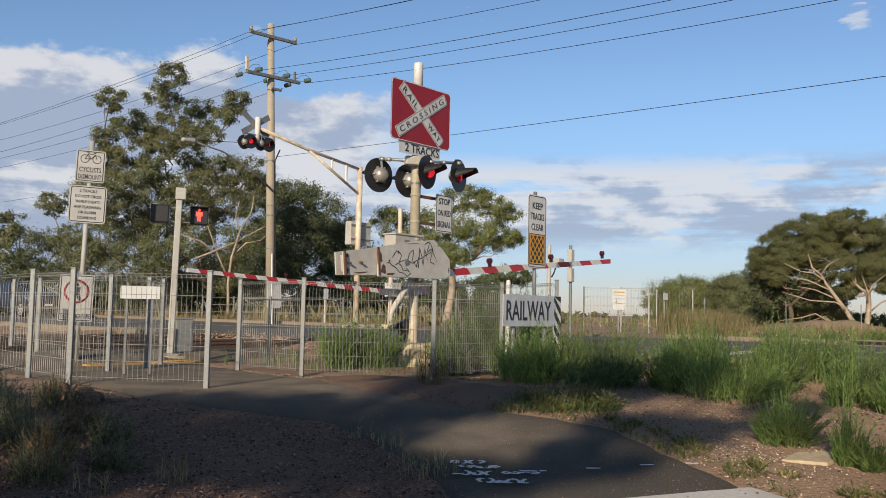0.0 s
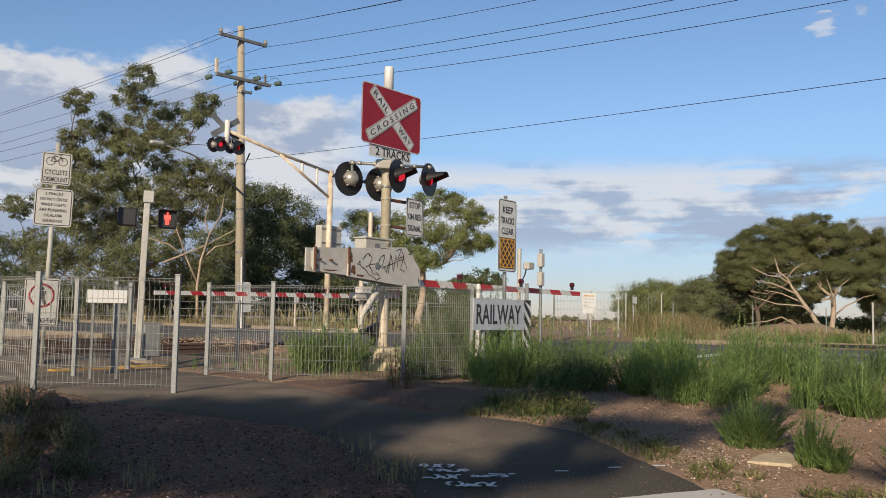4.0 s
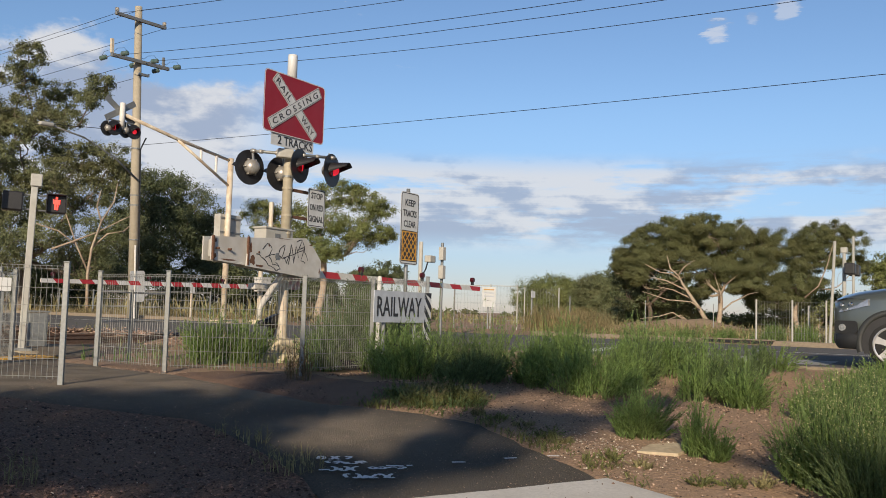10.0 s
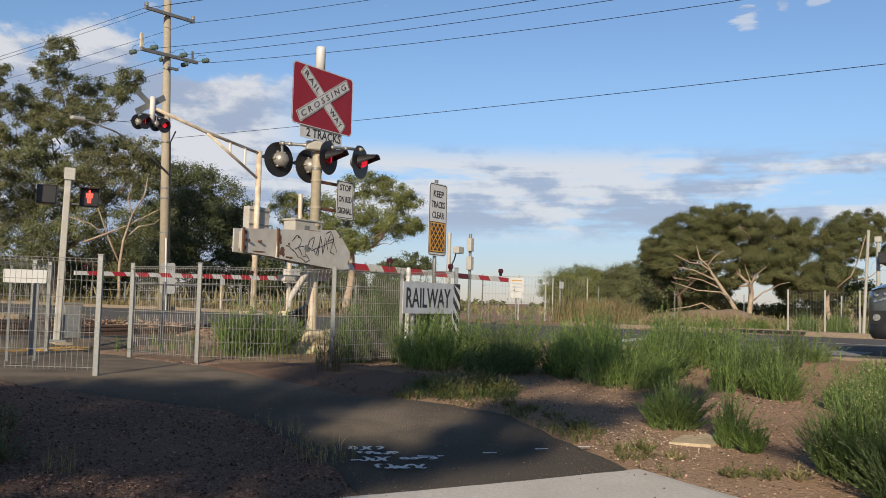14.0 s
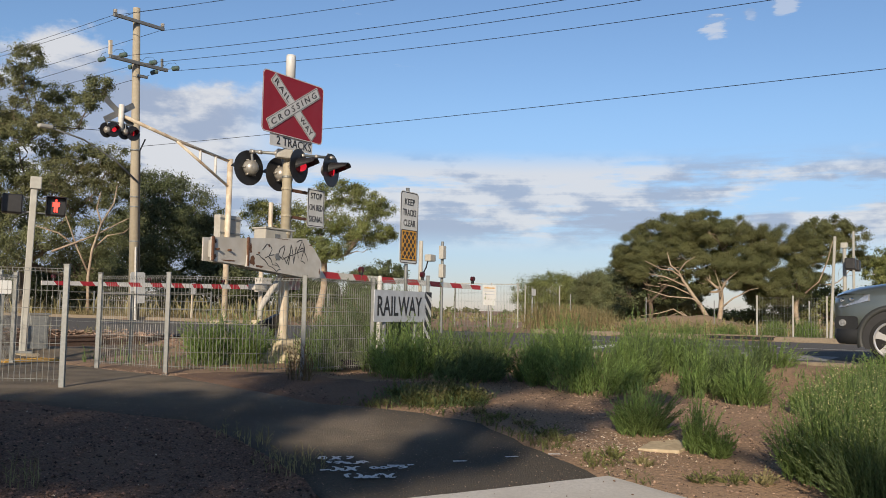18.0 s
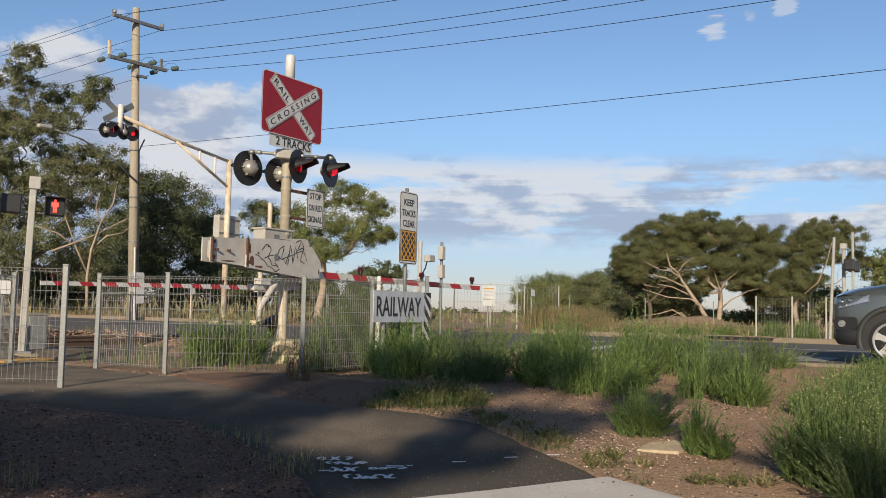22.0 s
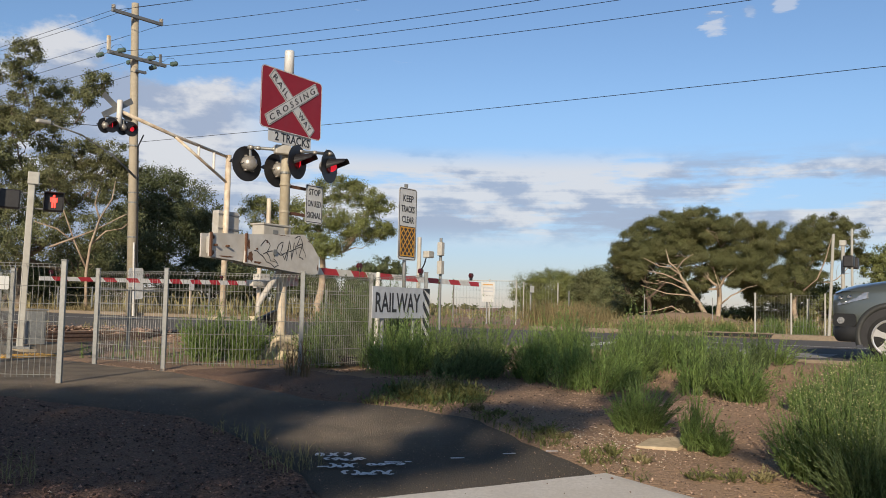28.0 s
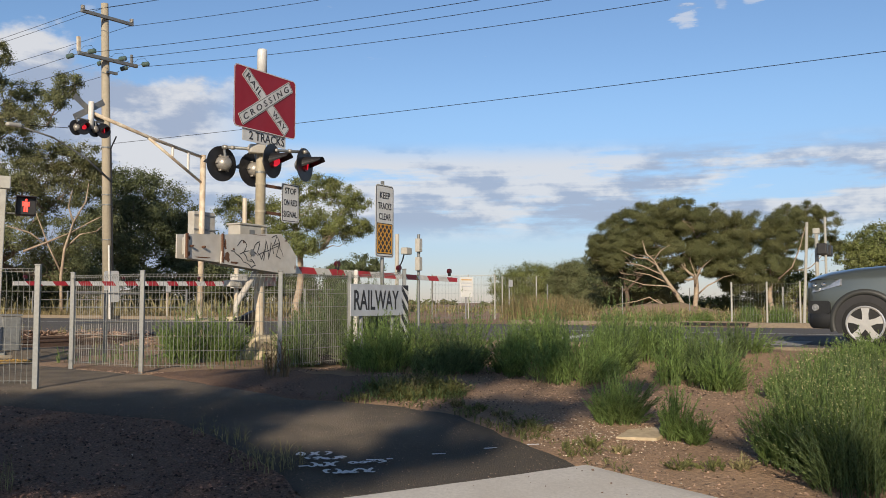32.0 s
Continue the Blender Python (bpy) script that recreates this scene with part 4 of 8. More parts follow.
    part("stay", rod(B(), ((-0.14, -0.12, 1.50), (-0.22, -0.12, 1.40), (-0.62, -0.14, 0.96), (-0.68, -0.14, 0.86), (-0.69, -0.14, 0.70)), (0.052, 0.052, 0.05, 0.046, 0.04), 10), MECH, k, "bent pale grey stay", True)
    part("bent_guard", prism(B(), [(-0.08, 0.78), (-0.30, 0.70), (-0.52, 0.64), (-0.46, 0.58), (-0.26, 0.60), (-0.20, 0.40), (-0.10, 0.58)], 0.0, 0.10), BLACK, k, "bent dark guard", True)
    part("back_frame", bx(B(), (0.28, 0.22, 0.85), (0.10, 0.10, 1.2), 0.01), CREAM, k)
    part("tray", bx(B(), (-0.42, 0.05, 1.21), (0.56, 0.16, 0.10), 0.02), MECH, k, "white steel tray")
    part("painted_panel", bx(B(), (0.26, 0.02, 1.295), (0.34, 0.02, 0.21)), PINKTAG, k, "white panel with a pink scrawl")


BOOM_N, BOOM_S, BOOM_Z = 10.60, 9.70, 1.70


def stripes(k, x0, x1, num, h0, h1, dirn=1, y=0.0, first_red=False, c0=0.0, c1=0.0):
    """Alternate red and white slanted lengths of a boom along x."""
    for i in range(num):
        a, b = x0 + (x1 - x0) * i / num, x0 + (x1 - x0) * (i + 1) / num
        ha, hb = h0 + (h1 - h0) * i / num, h0 + (h1 - h0) * (i + 1) / num
        sl = 0.055 * dirn
        red = (i % 2 == 0) == first_red
        za, zb = c0 + (c1 - c0) * i / num, c0 + (c1 - c0) * (i + 1) / num
        pts = [(a + (sl if i else 0), za - ha / 2), (b + (sl if i < num - 1 else 0), zb - hb / 2), (b - (sl if i < num - 1 else 0), zb + hb / 2), (a - (sl if i else 0), za + ha / 2)]
        part("red_band" if red else "white_band", prism(B(), pts, y - 0.018, y + 0.018), REDPAINT if red else WHITEPAINT, k)


def boom_light(k, x, z):
    bm = B()
    rod(bm, ((x, -0.035, z + 0.115), (x, 0.035, z + 0.115)), 0.052, 14)
    lt = part("boom_light", bm, REDLENS, k, "small round red boom light")
    part("lamp_foot", bx(B(), (x, 0, z + 0.04), (0.05, 0.05, 0.07)), BLACK, lt)


def build_boom():
    k = thing("boom_gate", at(BOOM_N, BOOM_S, BOOM_Z), "red and white striped boom with graffiti on its white counterweight plates", "boom gate")

    def loc(n, z):
        return (n - BOOM_N, z - BOOM_Z)
    arm = [(9.94, 1.50), (9.97, 1.94), (11.30, 2.04), (11.52, 1.87), (11.70, 1.68), (11.69, 1.42), (11.60, 1.385), (11.3, 1.39)]
    tail = [(9.26, 1.555), (9.26, 1.905), (10.05, 1.945), (10.05, 1.51)]
    for y, nm in ((0.0, "side_plate"), (0.24, "side_plate")):
        p = part(nm, prism(B(), [loc(*q) for q in arm], y - 0.012, y + 0.012), MECH, k, "white steel side plate with black graffiti" if y == 0 else "white steel side plate")
        if y == 0:
            scrawl(p, loc)
    for y in (0.05, 0.22):
        part("tail_plate", prism(B(), [loc(*q) for q in tail], y - 0.010, y + 0.010), MECH, k)
    for n0 in (9.27, 9.97):
        x, z = loc(n0, 1.735)
        bm = bx(B(), (0, 0, 0), (0.035, 0.03, 0.36 if n0 < 9.5 else 0.44), 0.004)
        part("rusty_edge", bm, RUST, k, "rusty counterweight edge", m=pose(x, 0.012 if n0 < 9.5 else -0.008, z))
    rnd = random.Random(21)
    for n0, z0, w, h in ((10.06, 1.60, 0.16, 0.20), (10.02, 1.78, 0.07, 0.22), (10.22, 1.52, 0.22, 0.05), (10.42, 1.86, 0.05, 0.07), (11.42, 1.93, 0.10, 0.03), (11.66, 1.50, 0.03, 0.14), (10.75, 1.985, 0.5, 0.012)):
        cx, cz = loc(n0, z0)
        pts = [(cx + w / 2 * math.cos(a) * rnd.uniform(0.5, 1.0), cz + h / 2 * math.sin(a) * rnd.uniform(0.5, 1.0)) for a in (2 * math.pi * i / 11 for i in range(11))]
        part("rust_patch", prism(B(), pts, -0.0135, -0.0122), RUST, k, "flaking rust patch")
    for n0, z0, w, h in ((9.33, 1.62, 0.10, 0.10), (9.62, 1.575, 0.40, 0.03), (9.34, 1.85, 0.07, 0.08)):
        cx, cz = loc(n0, z0)
        pts = [(cx + w / 2 * math.cos(a) * rnd.uniform(0.5, 1.0), cz + h / 2 * math.sin(a) * rnd.uniform(0.5, 1.0)) for a in (2 * math.pi * i / 11 for i in range(11))]
        part("rust_patch", prism(B(), pts, 0.0385, 0.0397), RUST, k, "flaking rust patch")
    x, z = loc(9.6, 1.73)
    part("counterweight", bx(B(), (0, 0, 0), (0.6, 0.10, 0.26), 0.01), BOXGREY, k, m=pose(x, 0.10, z))
    for n0 in (9.36, 9.6, 10.2):
        x, z = loc(n0, 1.73)
        part("bolt", rod(B(), ((x, -0.02, z), (x, 0.04, z)), 0.017, 8), RUST, k)
    part("pivot_shaft", rod(B(), ((0, -0.03, 0), (0, 0.36, 0)), 0.05, 10), GALV, k)
    stripes(k, 0.92, 6.80, 14, 0.125, 0.095, 1, 0.12, False, -0.235, -0.27)
    for x in (2.40, 4.44, 6.47):
        boom_light(k, x, -0.20)
    for o in k.children:
        if o.name.startswith("boom_light"):
            o.location.y = 0.12
    return k


def scrawl(plate, loc):
    # black spray-can scrawl, unreadable: loops of paint a little proud of the plate
    rnd = random.Random(11)
    strokes = ([(10.55, 1.78), (10.66, 1.88), (10.78, 1.80), (10.70, 1.68), (10.80, 1.56), (10.98, 1.52), (10.84, 1.60)],
               [(10.40, 1.70), (10.52, 1.66), (10.70, 1.54), (10.90, 1.46), (11.02, 1.50)],
               [(10.88, 1.62), (10.98, 1.82), (11.10, 1.88), (11.04, 1.70), (11.14, 1.60), (11.22, 1.76), (11.12, 1.54)],
               [(11.20, 1.58), (11.25, 1.92), (11.33, 1.60), (11.38, 1.90), (11.46, 1.64)],
               [(11.40, 1.96), (11.54, 2.00), (11.44, 1.82), (11.60, 1.88), (11.52, 1.66), (11.66, 1.60)],
               [(10.62, 1.66), (10.85, 1.72), (11.05, 1.66), (11.30, 1.74), (11.62, 1.84)],
               [(11.55, 1.98), (11.62, 1.80), (11.72, 1.62)])
    for st in strokes:
        bm = B()
        pts = []
        for a, b in zip(st, st[1:]):
            for i in range(5):
                t = i / 5
                pts.append((a[0] + (b[0] - a[0]) * t + 0.012 * math.sin(t * 3.1), a[1] + (b[1] - a[1]) * t + 0.015 * math.sin(t * 3.1)))
        pts = [(9.97 + (a - 10.22) * 0.93, 1.70 + (b - 1.70) * 1.0) for a, b in pts]
        w = 0.0075
        prev = None
        for i, q in enumerate(pts):
            p0, p1 = pts[max(i - 1, 0)], pts[min(i + 1, len(pts) - 1)]
            d = Vector((p1[0] - p0[0], p1[1] - p0[1])).normalized()
            ww = w * rnd.uniform(0.7, 1.3)
            l, r = loc(q[0] - d.y * ww, q[1] + d.x * ww), loc(q[0] + d.y * ww, q[1] - d.x * ww)
            cur = (bm.verts.new((l[0], -0.0145, l[1])), bm.verts.new((r[0], -0.0145, r[1])))
            if prev:
                bm.faces.new((prev[0], prev[1], cur[1], cur[0]))
            prev = cur
        part("graffiti_stroke", bm, INK, plate)


def build_far_boom():
    k = thing("boom_gate", at(23.0, 21.5, 1.56), "red and white striped boom on the opposite side of the crossing", "boom gate")
    stripes(k, -8.55, -0.5, 20, 0.11, 0.15, 1)
    part("side_plate", prism(B(), [(-0.55, -0.1), (-0.55, 0.1), (0.1, 0.16), (0.9, 0.14), (0.9, -0.12), (0.1, -0.15)], 0.03, 0.05), MECH, k)
    for x in (-2.0, -5.0, -8.2):
        boom_light(k, x, 0.06)
    m = thing("boom_mast", at(23.0, 21.75, 0.2), "pale mast that carries the far boom", "boom mast")
    part("pole", rod(B(), ((0, 0, 0), (0, 0, 2.0)), 0.08, 12), CREAM, m)
    part("motor_case", bx(B(), (0.1, -0.02, 1.45), (0.5, 0.34, 0.5), 0.02), MECH, m)
    part("footing", bx(B(), (0, 0, 0.1), (0.5, 0.5, 0.25), 0.03), CONC, m)
    return k


def build_gantry():
    k = thing("cantilever_signal", at(22.4, 22.85, 0.0), "rust-streaked cantilever mast with red lamps over the opposite lane", "crossing signal")
    part("footing", bx(B(), (0, 0, 0.18), (0.7, 0.7, 0.4), 0.04), CONC, k)
    part("pole", rod(B(), ((0, 0, 0.2), (0.03, 0, 6.05)), (0.105, 0.10), 14), YELLOWPOLE, k, smooth=True)
    tipx, tipz = -4.62, 6.70
    part("cantilever_arm", rod(B(), ((0, 0, 5.97), (-2.45, 0, 6.31), (tipx, 0, tipz)), (0.05, 0.055, 0.06), 10), YELLOWPOLE, k, "rust-streaked cantilever arm", True)
    part("brace", rod(B(), ((0, 0, 5.06), (-2.40, 0, 6.28)), 0.05, 10), YELLOWPOLE, k, smooth=True)
    for x, z0, z1 in ((-0.66, 5.40, 6.05), (-1.36, 5.76, 6.15)):
        part("strut", rod(B(), ((x, 0, z0), (x, 0, z1)), 0.045, 8), WHITEPAINT, k)
    part("drop_tube", rod(B(), ((tipx, 0, tipz + 0.33), (tipx, 0, 6.2)), 0.085, 12), WHITEPAINT, k, "white drop tube", True)
    bm = B()
    rod(bm, ((tipx - 0.52, 0, 6.44), (tipx + 0.42, 0, 6.44)), 0.03, 8)
    part("lamp_bar", bm, GALV, k)
    # the back of a crossbuck at the tip
    for a in (32, -32):
        part("crossbuck_back", prism(B(), rounded(1.25, 0.19, 0.01), 0.09 + 0.012 * (a > 0), 0.10 + 0.012 * (a > 0)), GALV, k, "bare metal back of a crossbuck arm", m=pose(tipx, 0, tipz + 0.1, 0, a, 0))
    flasher(k, -5.13, 0.02, 6.15, 180, False, 0, 0.8)
    flasher(k, -4.97, -0.12, 6.18, -12, True, 0, 0.8, 38)
    flasher(k, -4.48, 0.02, 6.20, 180, False, 0, 0.8)
    flasher(k, -4.23, -0.10, 6.19, -12, True, 1, 0.8, 38)
    cab = part("relay_cabinet", bx(B(), (0.22, 0.22, 3.66), (1.0, 0.3, 0.84), 0.02), BOXGREY, k, "grey cabinet strapped to the mast")
    for z in (3.45, 3.95):
        part("strap", bx(B(), (0.22, 0.05, z), (1.02, 0.03, 0.05)), GALV, cab)


def build_ped_signal():
    k = thing("pedestrian_signal", pose(-4.56, 15.0, ground_z(-4.56, 15.0), 0, 1.2, 15), "pale square pole with a lit red standing-figure lantern", "pedestrian signal")
    part("pole", bx(B(), (0, 0, 1.40), (0.102, 0.102, 2.8), 0.012), SIGNPOLE, k)
    part("cap_box", bx(B(), (0.02, 0, 2.81), (0.17, 0.17, 0.2), 0.012), SIGNPOLE, k)
    part("base_plate", bx(B(), (0, 0, 0.10), (0.30, 0.30, 0.05), 0.01), GALV, k)
    part("footing", rod(B(), ((0, 0, -0.1), (0, 0, 0.05), (0, 0, 0.09)), (0.36, 0.33, 0.24), 14), SAND, k, "sandy concrete footing")
    for x, nm in ((0.34, "lantern"), (-0.30, "lantern")):
        lan = part(nm, bx(B(), (x, 0, 2.45), (0.30, 0.20, 0.30), 0.02), BLACK, k, "black lantern with a lit red figure" if x > 0 else "black back of a lantern")
        for z in (2.33, 2.57):
            part("arm", rod(B(), ((0, 0, z), (x, 0.02, z)), 0.014, 6), GALV, lan)
        if x > 0:
            bm = B()
            prism(bm, rounded(0.035, 0.038, 0.017, 0.34, 2.543), -0.112, -0.108)
            prism(bm, rounded(0.068, 0.085, 0.02, 0.34, 2.475), -0.112, -0.108)
            for dx in (-0.017, 0.017):
                prism(bm, rounded(0.026, 0.085, 0.006, 0.34 + dx, 2.395), -0.112, -0.108)
            for dx in (-0.044, 0.044):
                prism(bm, rounded(0.017, 0.075, 0.006, 0.34 + dx, 2.478), -0.112, -0.108)
            part("red_figure", bm, LITMAN, lan, "glowing red standing figure")
            bm = B()
            for zz in (2.595,):
                bx(bm, (x, -0.15, zz), (0.30, 0.14, 0.012))
            for sx in (-0.145, 0.145):
                bx(bm, (x + sx, -0.14, 2.46), (0.012, 0.12, 0.26))
            part("hood", bm, BLACK, lan)
    c = thing("equipment_cabinet", pose(-4.55, 15.75, ground_z(-4.55, 15.75), 0, 0, 28), "small weathered grey steel cabinet behind the signal pole", "cabinet")
    part("body", bx(B(), (0, 0, 0.34), (0.30, 0.15, 0.68), 0.012), GALV, c)
    part("lid", bx(B(), (0, 0, 0.70), (0.34, 0.19, 0.03), 0.008), GALV, c)
    part("door", bx(B(), (0, -0.079, 0.34), (0.25, 0.012, 0.58), 0.004), GALV, c)
    t = thing("tactile_paving", at(8.22, 12.58, 0.0), "worn yellow tactile strip in front of the tracks", "tactile paving", kind="structure")
    bm = bx(B(), (0, 0, 0.012), (0.95, 0.6, 0.03), 0.004)
    part("pad", bm, YELLOW, t)
    rnd = random.Random(2)
    for i in range(12):
        for j in range(7):
            bm = rod(B(), ((-0.42 + i * 0.076, -0.24 + j * 0.08, 0.026), (-0.42 + i * 0.076, -0.24 + j * 0.08, 0.034)), (0.018, 0.012), 6)
            part("stud", bm, YELLOW, t)
    t2 = thing("tactile_paving", at(7.22, 12.5, 0.0), "worn yellow tactile strip in front of the tracks", "tactile paving", kind="structure")
    part("pad", bx(B(), (0, 0, 0.012), (0.95, 0.22, 0.03), 0.004), YELLOW, t2)

    y = thing("yellow_line", pose(0, 0, 0), "worn yellow painted line across the asphalt", "road marking", kind="structure")
    a, b = spot(8.2, 15.1), spot(9.4, 21.4)
    w = (b - a).cross(Vector((0, 0, 1))).normalized() * 0.14
    for i in range(9):
        p, q = a.lerp(b, i / 9 + 0.004), a.lerp(b, (i + 1) / 9 - rnd.uniform(0.0, 0.03))
        bm = B()
        f = [bm.verts.new((v.x, v.y, 0.128 + dz)) for dz in (0.004, 0.016) for v in (p - w, q - w, q + w, p + w)]
        for c in ((4, 5, 6, 7), (3, 2, 1, 0), (0, 1, 5, 4), (1, 2, 6, 5), (2, 3, 7, 6), (3, 0, 4, 7)):
            bm.faces.new([f[m] for m in c])
        part("painted_dash", bm, YELLOW, y)


def build_cyclist_sign():
    k = thing("cyclist_sign", pose(-5.535, 13.55, ground_z(-5.535, 13.55), 0, 1.5, 21), "three white notice plates on a thin grey pole", "notice sign")
    part("pole", rod(B(), ((0, 0, -0.1), (0, 0, 3.42)), 0.036, 12), SIGNPOLE, k, smooth=True)
    a = sign_plate("cyclist_plate", k, 0.415, 0.49, 0.0, -0.05, 3.02, AGEDSIGN, INK, 0.03, label="white plate that reads CYCLISTS DISMOUNT")
    words("lettering", "CYCLISTS", 0.105, a, 0, -0.003, -0.055, 0.315)
    words("lettering", "DISMOUNT", 0.105, a, 0, -0.003, -0.165, 0.335)
    for cx in (-0.085, 0.085):
        bm = B()
        pts = [(cx + 0.06 * math.cos(2 * math.pi * i / 16), -0.003, 0.11 + 0.06 * math.sin(2 * math.pi * i / 16)) for i in range(17)]
        rod(bm, pts, 0.005, 4, False)
        part("bicycle_wheel", bm, INK, a)
    bm = B()
    for p, q in (((-0.085, 0.11), (-0.04, 0.19)), ((-0.04, 0.19), (0.06, 0.18)), ((0.06, 0.18), (0.085, 0.11)), ((-0.085, 0.11), (0.0, 0.11)), ((0.0, 0.11), (0.06, 0.18)), ((-0.04, 0.18), (0.0, 0.11)), ((-0.06, 0.205), (-0.02, 0.205)), ((0.03, 0.205), (0.07, 0.205))):
        rod(bm, ((p[0], -0.003, p[1]), (q[0], -0.003, q[1])), 0.005, 4)
    part("bicycle_frame", bm, INK, a)
    b = sign_plate("warning_plate", k, 0.53, 0.57, 0.0, -0.05, 2.43, AGEDSIGN, INK, 0.05, label="white plate with six lines of warning text")
    for i, (t, w) in enumerate((("2 TRACKS", 0.25), ("DO NOT CROSS", 0.375), ("WHILE LIGHTS", 0.35), ("ARE FLASHING", 0.385), ("OR ALARM", 0.25), ("SOUNDING", 0.27))):
        words("lettering", t, 0.062, b, 0, -0.003, 0.205 - i * 0.082, w)
    c = sign_plate("thoroughfare_plate", k, 0.485, 0.71, -0.06, -0.05, 1.0, AGEDSIGN, INK, 0.03, label="white plate with a red prohibition ring over THOROUGHFARE")
    bm = B()
    o = [(0.165 * math.cos(2 * math.pi * i / 28), -0.003, 0.10 + 0.165 * math.sin(2 * math.pi * i / 28)) for i in range(29)]
    rod(bm, o, 0.016, 4, False)
    part("red_ring", bm, RED, c)
    bm = B()
    prism(bm, rounded(0.055, 0.055, 0.026, 0, 0.20), -0.004, -0.0015)
    prism(bm, [(-0.055, 0.165), (0.055, 0.165), (0.04, 0.08), (0.075, -0.03), (0.03, -0.04), (0.0, 0.05), (-0.04, -0.04), (-0.08, -0.02), (-0.04, 0.08)], -0.004, -0.0015)
    part("figure_symbol", bm, INK, c)
    words("lettering", "THOROUGHFARE", 0.10, c, 0, -0.003, -0.27, 0.43)
    w = thing("fence_plate", pose(-4.04, 11.9, 0.0, 0, 0, 18), "blank white plate on a post behind the mesh fence", "notice sign")
    part("plate", prism(B(), rounded(0.50, 0.17, 0.015, 0, 1.08), -0.04, -0.034), WHITE, w)
    for dx in (-0.16, 0.16):
        part("post", bx(B(), (dx, 0, 0.60), (0.026, 0.026, 1.22), 0.004), GALV, w)


def build_railway_board():
    k = thing("railway_board", at(10.92, 7.42, 0.0), "grey-white board that reads RAILWAY with a striped end marker", "railway sign")
    p = part("board", prism(B(), rounded(1.34, 0.455, 0.015, -0.09, 0.945), 0.0, 0.012), SIGNGREY, k)
    words("lettering", "RAILWAY", 0.40, p, -0.13, -0.003, 0.945, 1.14)
    part("end_marker", prism(B(), rounded(0.20, 0.92, 0.01, 0.635, 0.715), 0.004, 0.016), WHITE, k, "white end marker with black chevron stripes")
    for i in range(5):
        z = 0.24 + i * 0.21
        pts = [(0.54, max(0.258, min(1.172, z + 0.22))), (0.73, max(0.258, min(1.172, z))), (0.73, max(0.258, min(1.172, z + 0.11))), (0.54, max(0.258, min(1.172, z + 0.33)))]
        if pts[0][1] < pts[3][1] - 0.01 or pts[1][1] < pts[2][1] - 0.01:
            part("stripe", prism(B(), pts, 0.0, 0.003), INK, k)
    for x in (-0.45, 0.35):
        part("post", rod(B(), ((x, 0.05, -0.15), (x, 0.05, 1.12)), 0.03, 8), GALV, k)
    part("tag", prism(B(), rounded(0.15, 0.06, 0.01, -0.02, 0.67), 0.0, 0.004), INK, k)


def build_keep_clear():
    k = thing("keep_clear_sign", at(13.17, 8.9, 0.1), "white plate that reads KEEP TRACKS CLEAR above an amber lattice", "road sign")
    part("pole", rod(B(), ((0, 0.05, -0.2), (0, 0.05, 2.98)), 0.034, 12), GALV, k, smooth=True)
    p = sign_plate("plate", k, 0.575, 1.30, 0.0, 0.0, 2.26, WHITE, INK, 0.07, label="white plate over an amber lattice panel")
    for i, (t, w) in enumerate((("KEEP", 0.32), ("TRACKS", 0.42), ("CLEAR", 0.38))):
        words("lettering", t, 0.165, p, 0, -0.003, 0.46 - i * 0.19, w)
    part("lattice_ground", prism(B(), rounded(0.485, 0.55, 0.01, 0, -0.315), -0.003, -0.0008), INK, p)
    bm = B()
    frame_plate(bm, 0.455, 0.52, 0.01, 0.019, -0.0065, -0.003, 0, -0.315)
    x0, x1, z0, z1 = -0.22, 0.22, -0.57, -0.06

    def bar(ax, az, bx_, bz):
        d = Vector((bx_ - ax, bz - az)).normalized() * 0.0095
        prism(bm, [(ax - d.y, az + d.x), (bx_ - d.y, bz + d.x), (bx_ + d.y, bz - d.x), (ax + d.y, az - d.x)], -0.0062, -0.0032)
    for i in range(-4, 4):
        c = i * 0.147
        for sgn in (1, -1):
            # clip each slanted bar to the panel
            pts = []
            for x in (x0, x1):
                z = -0.315 + c + 0.07 + sgn * (x * 1.16)
                pts.append((x, z))
            (ax, az), (cx, cz) = pts
            if az > cz:
                ax, az, cx, cz = cx, cz, ax, az
            if cz < z0 + 0.02 or az > z1 - 0.02:
                continue
            k1 = max(0.0, (z0 - az) / (cz - az)); k2 = min(1.0, (z1 - az) / (cz - az))
            bar(ax + (cx - ax) * k1, az + (cz - az) * k1, ax + (cx - ax) * k2, az + (cz - az) * k2)
    part("amber_lattice", bm, AMBER, p, "amber crossed lattice")


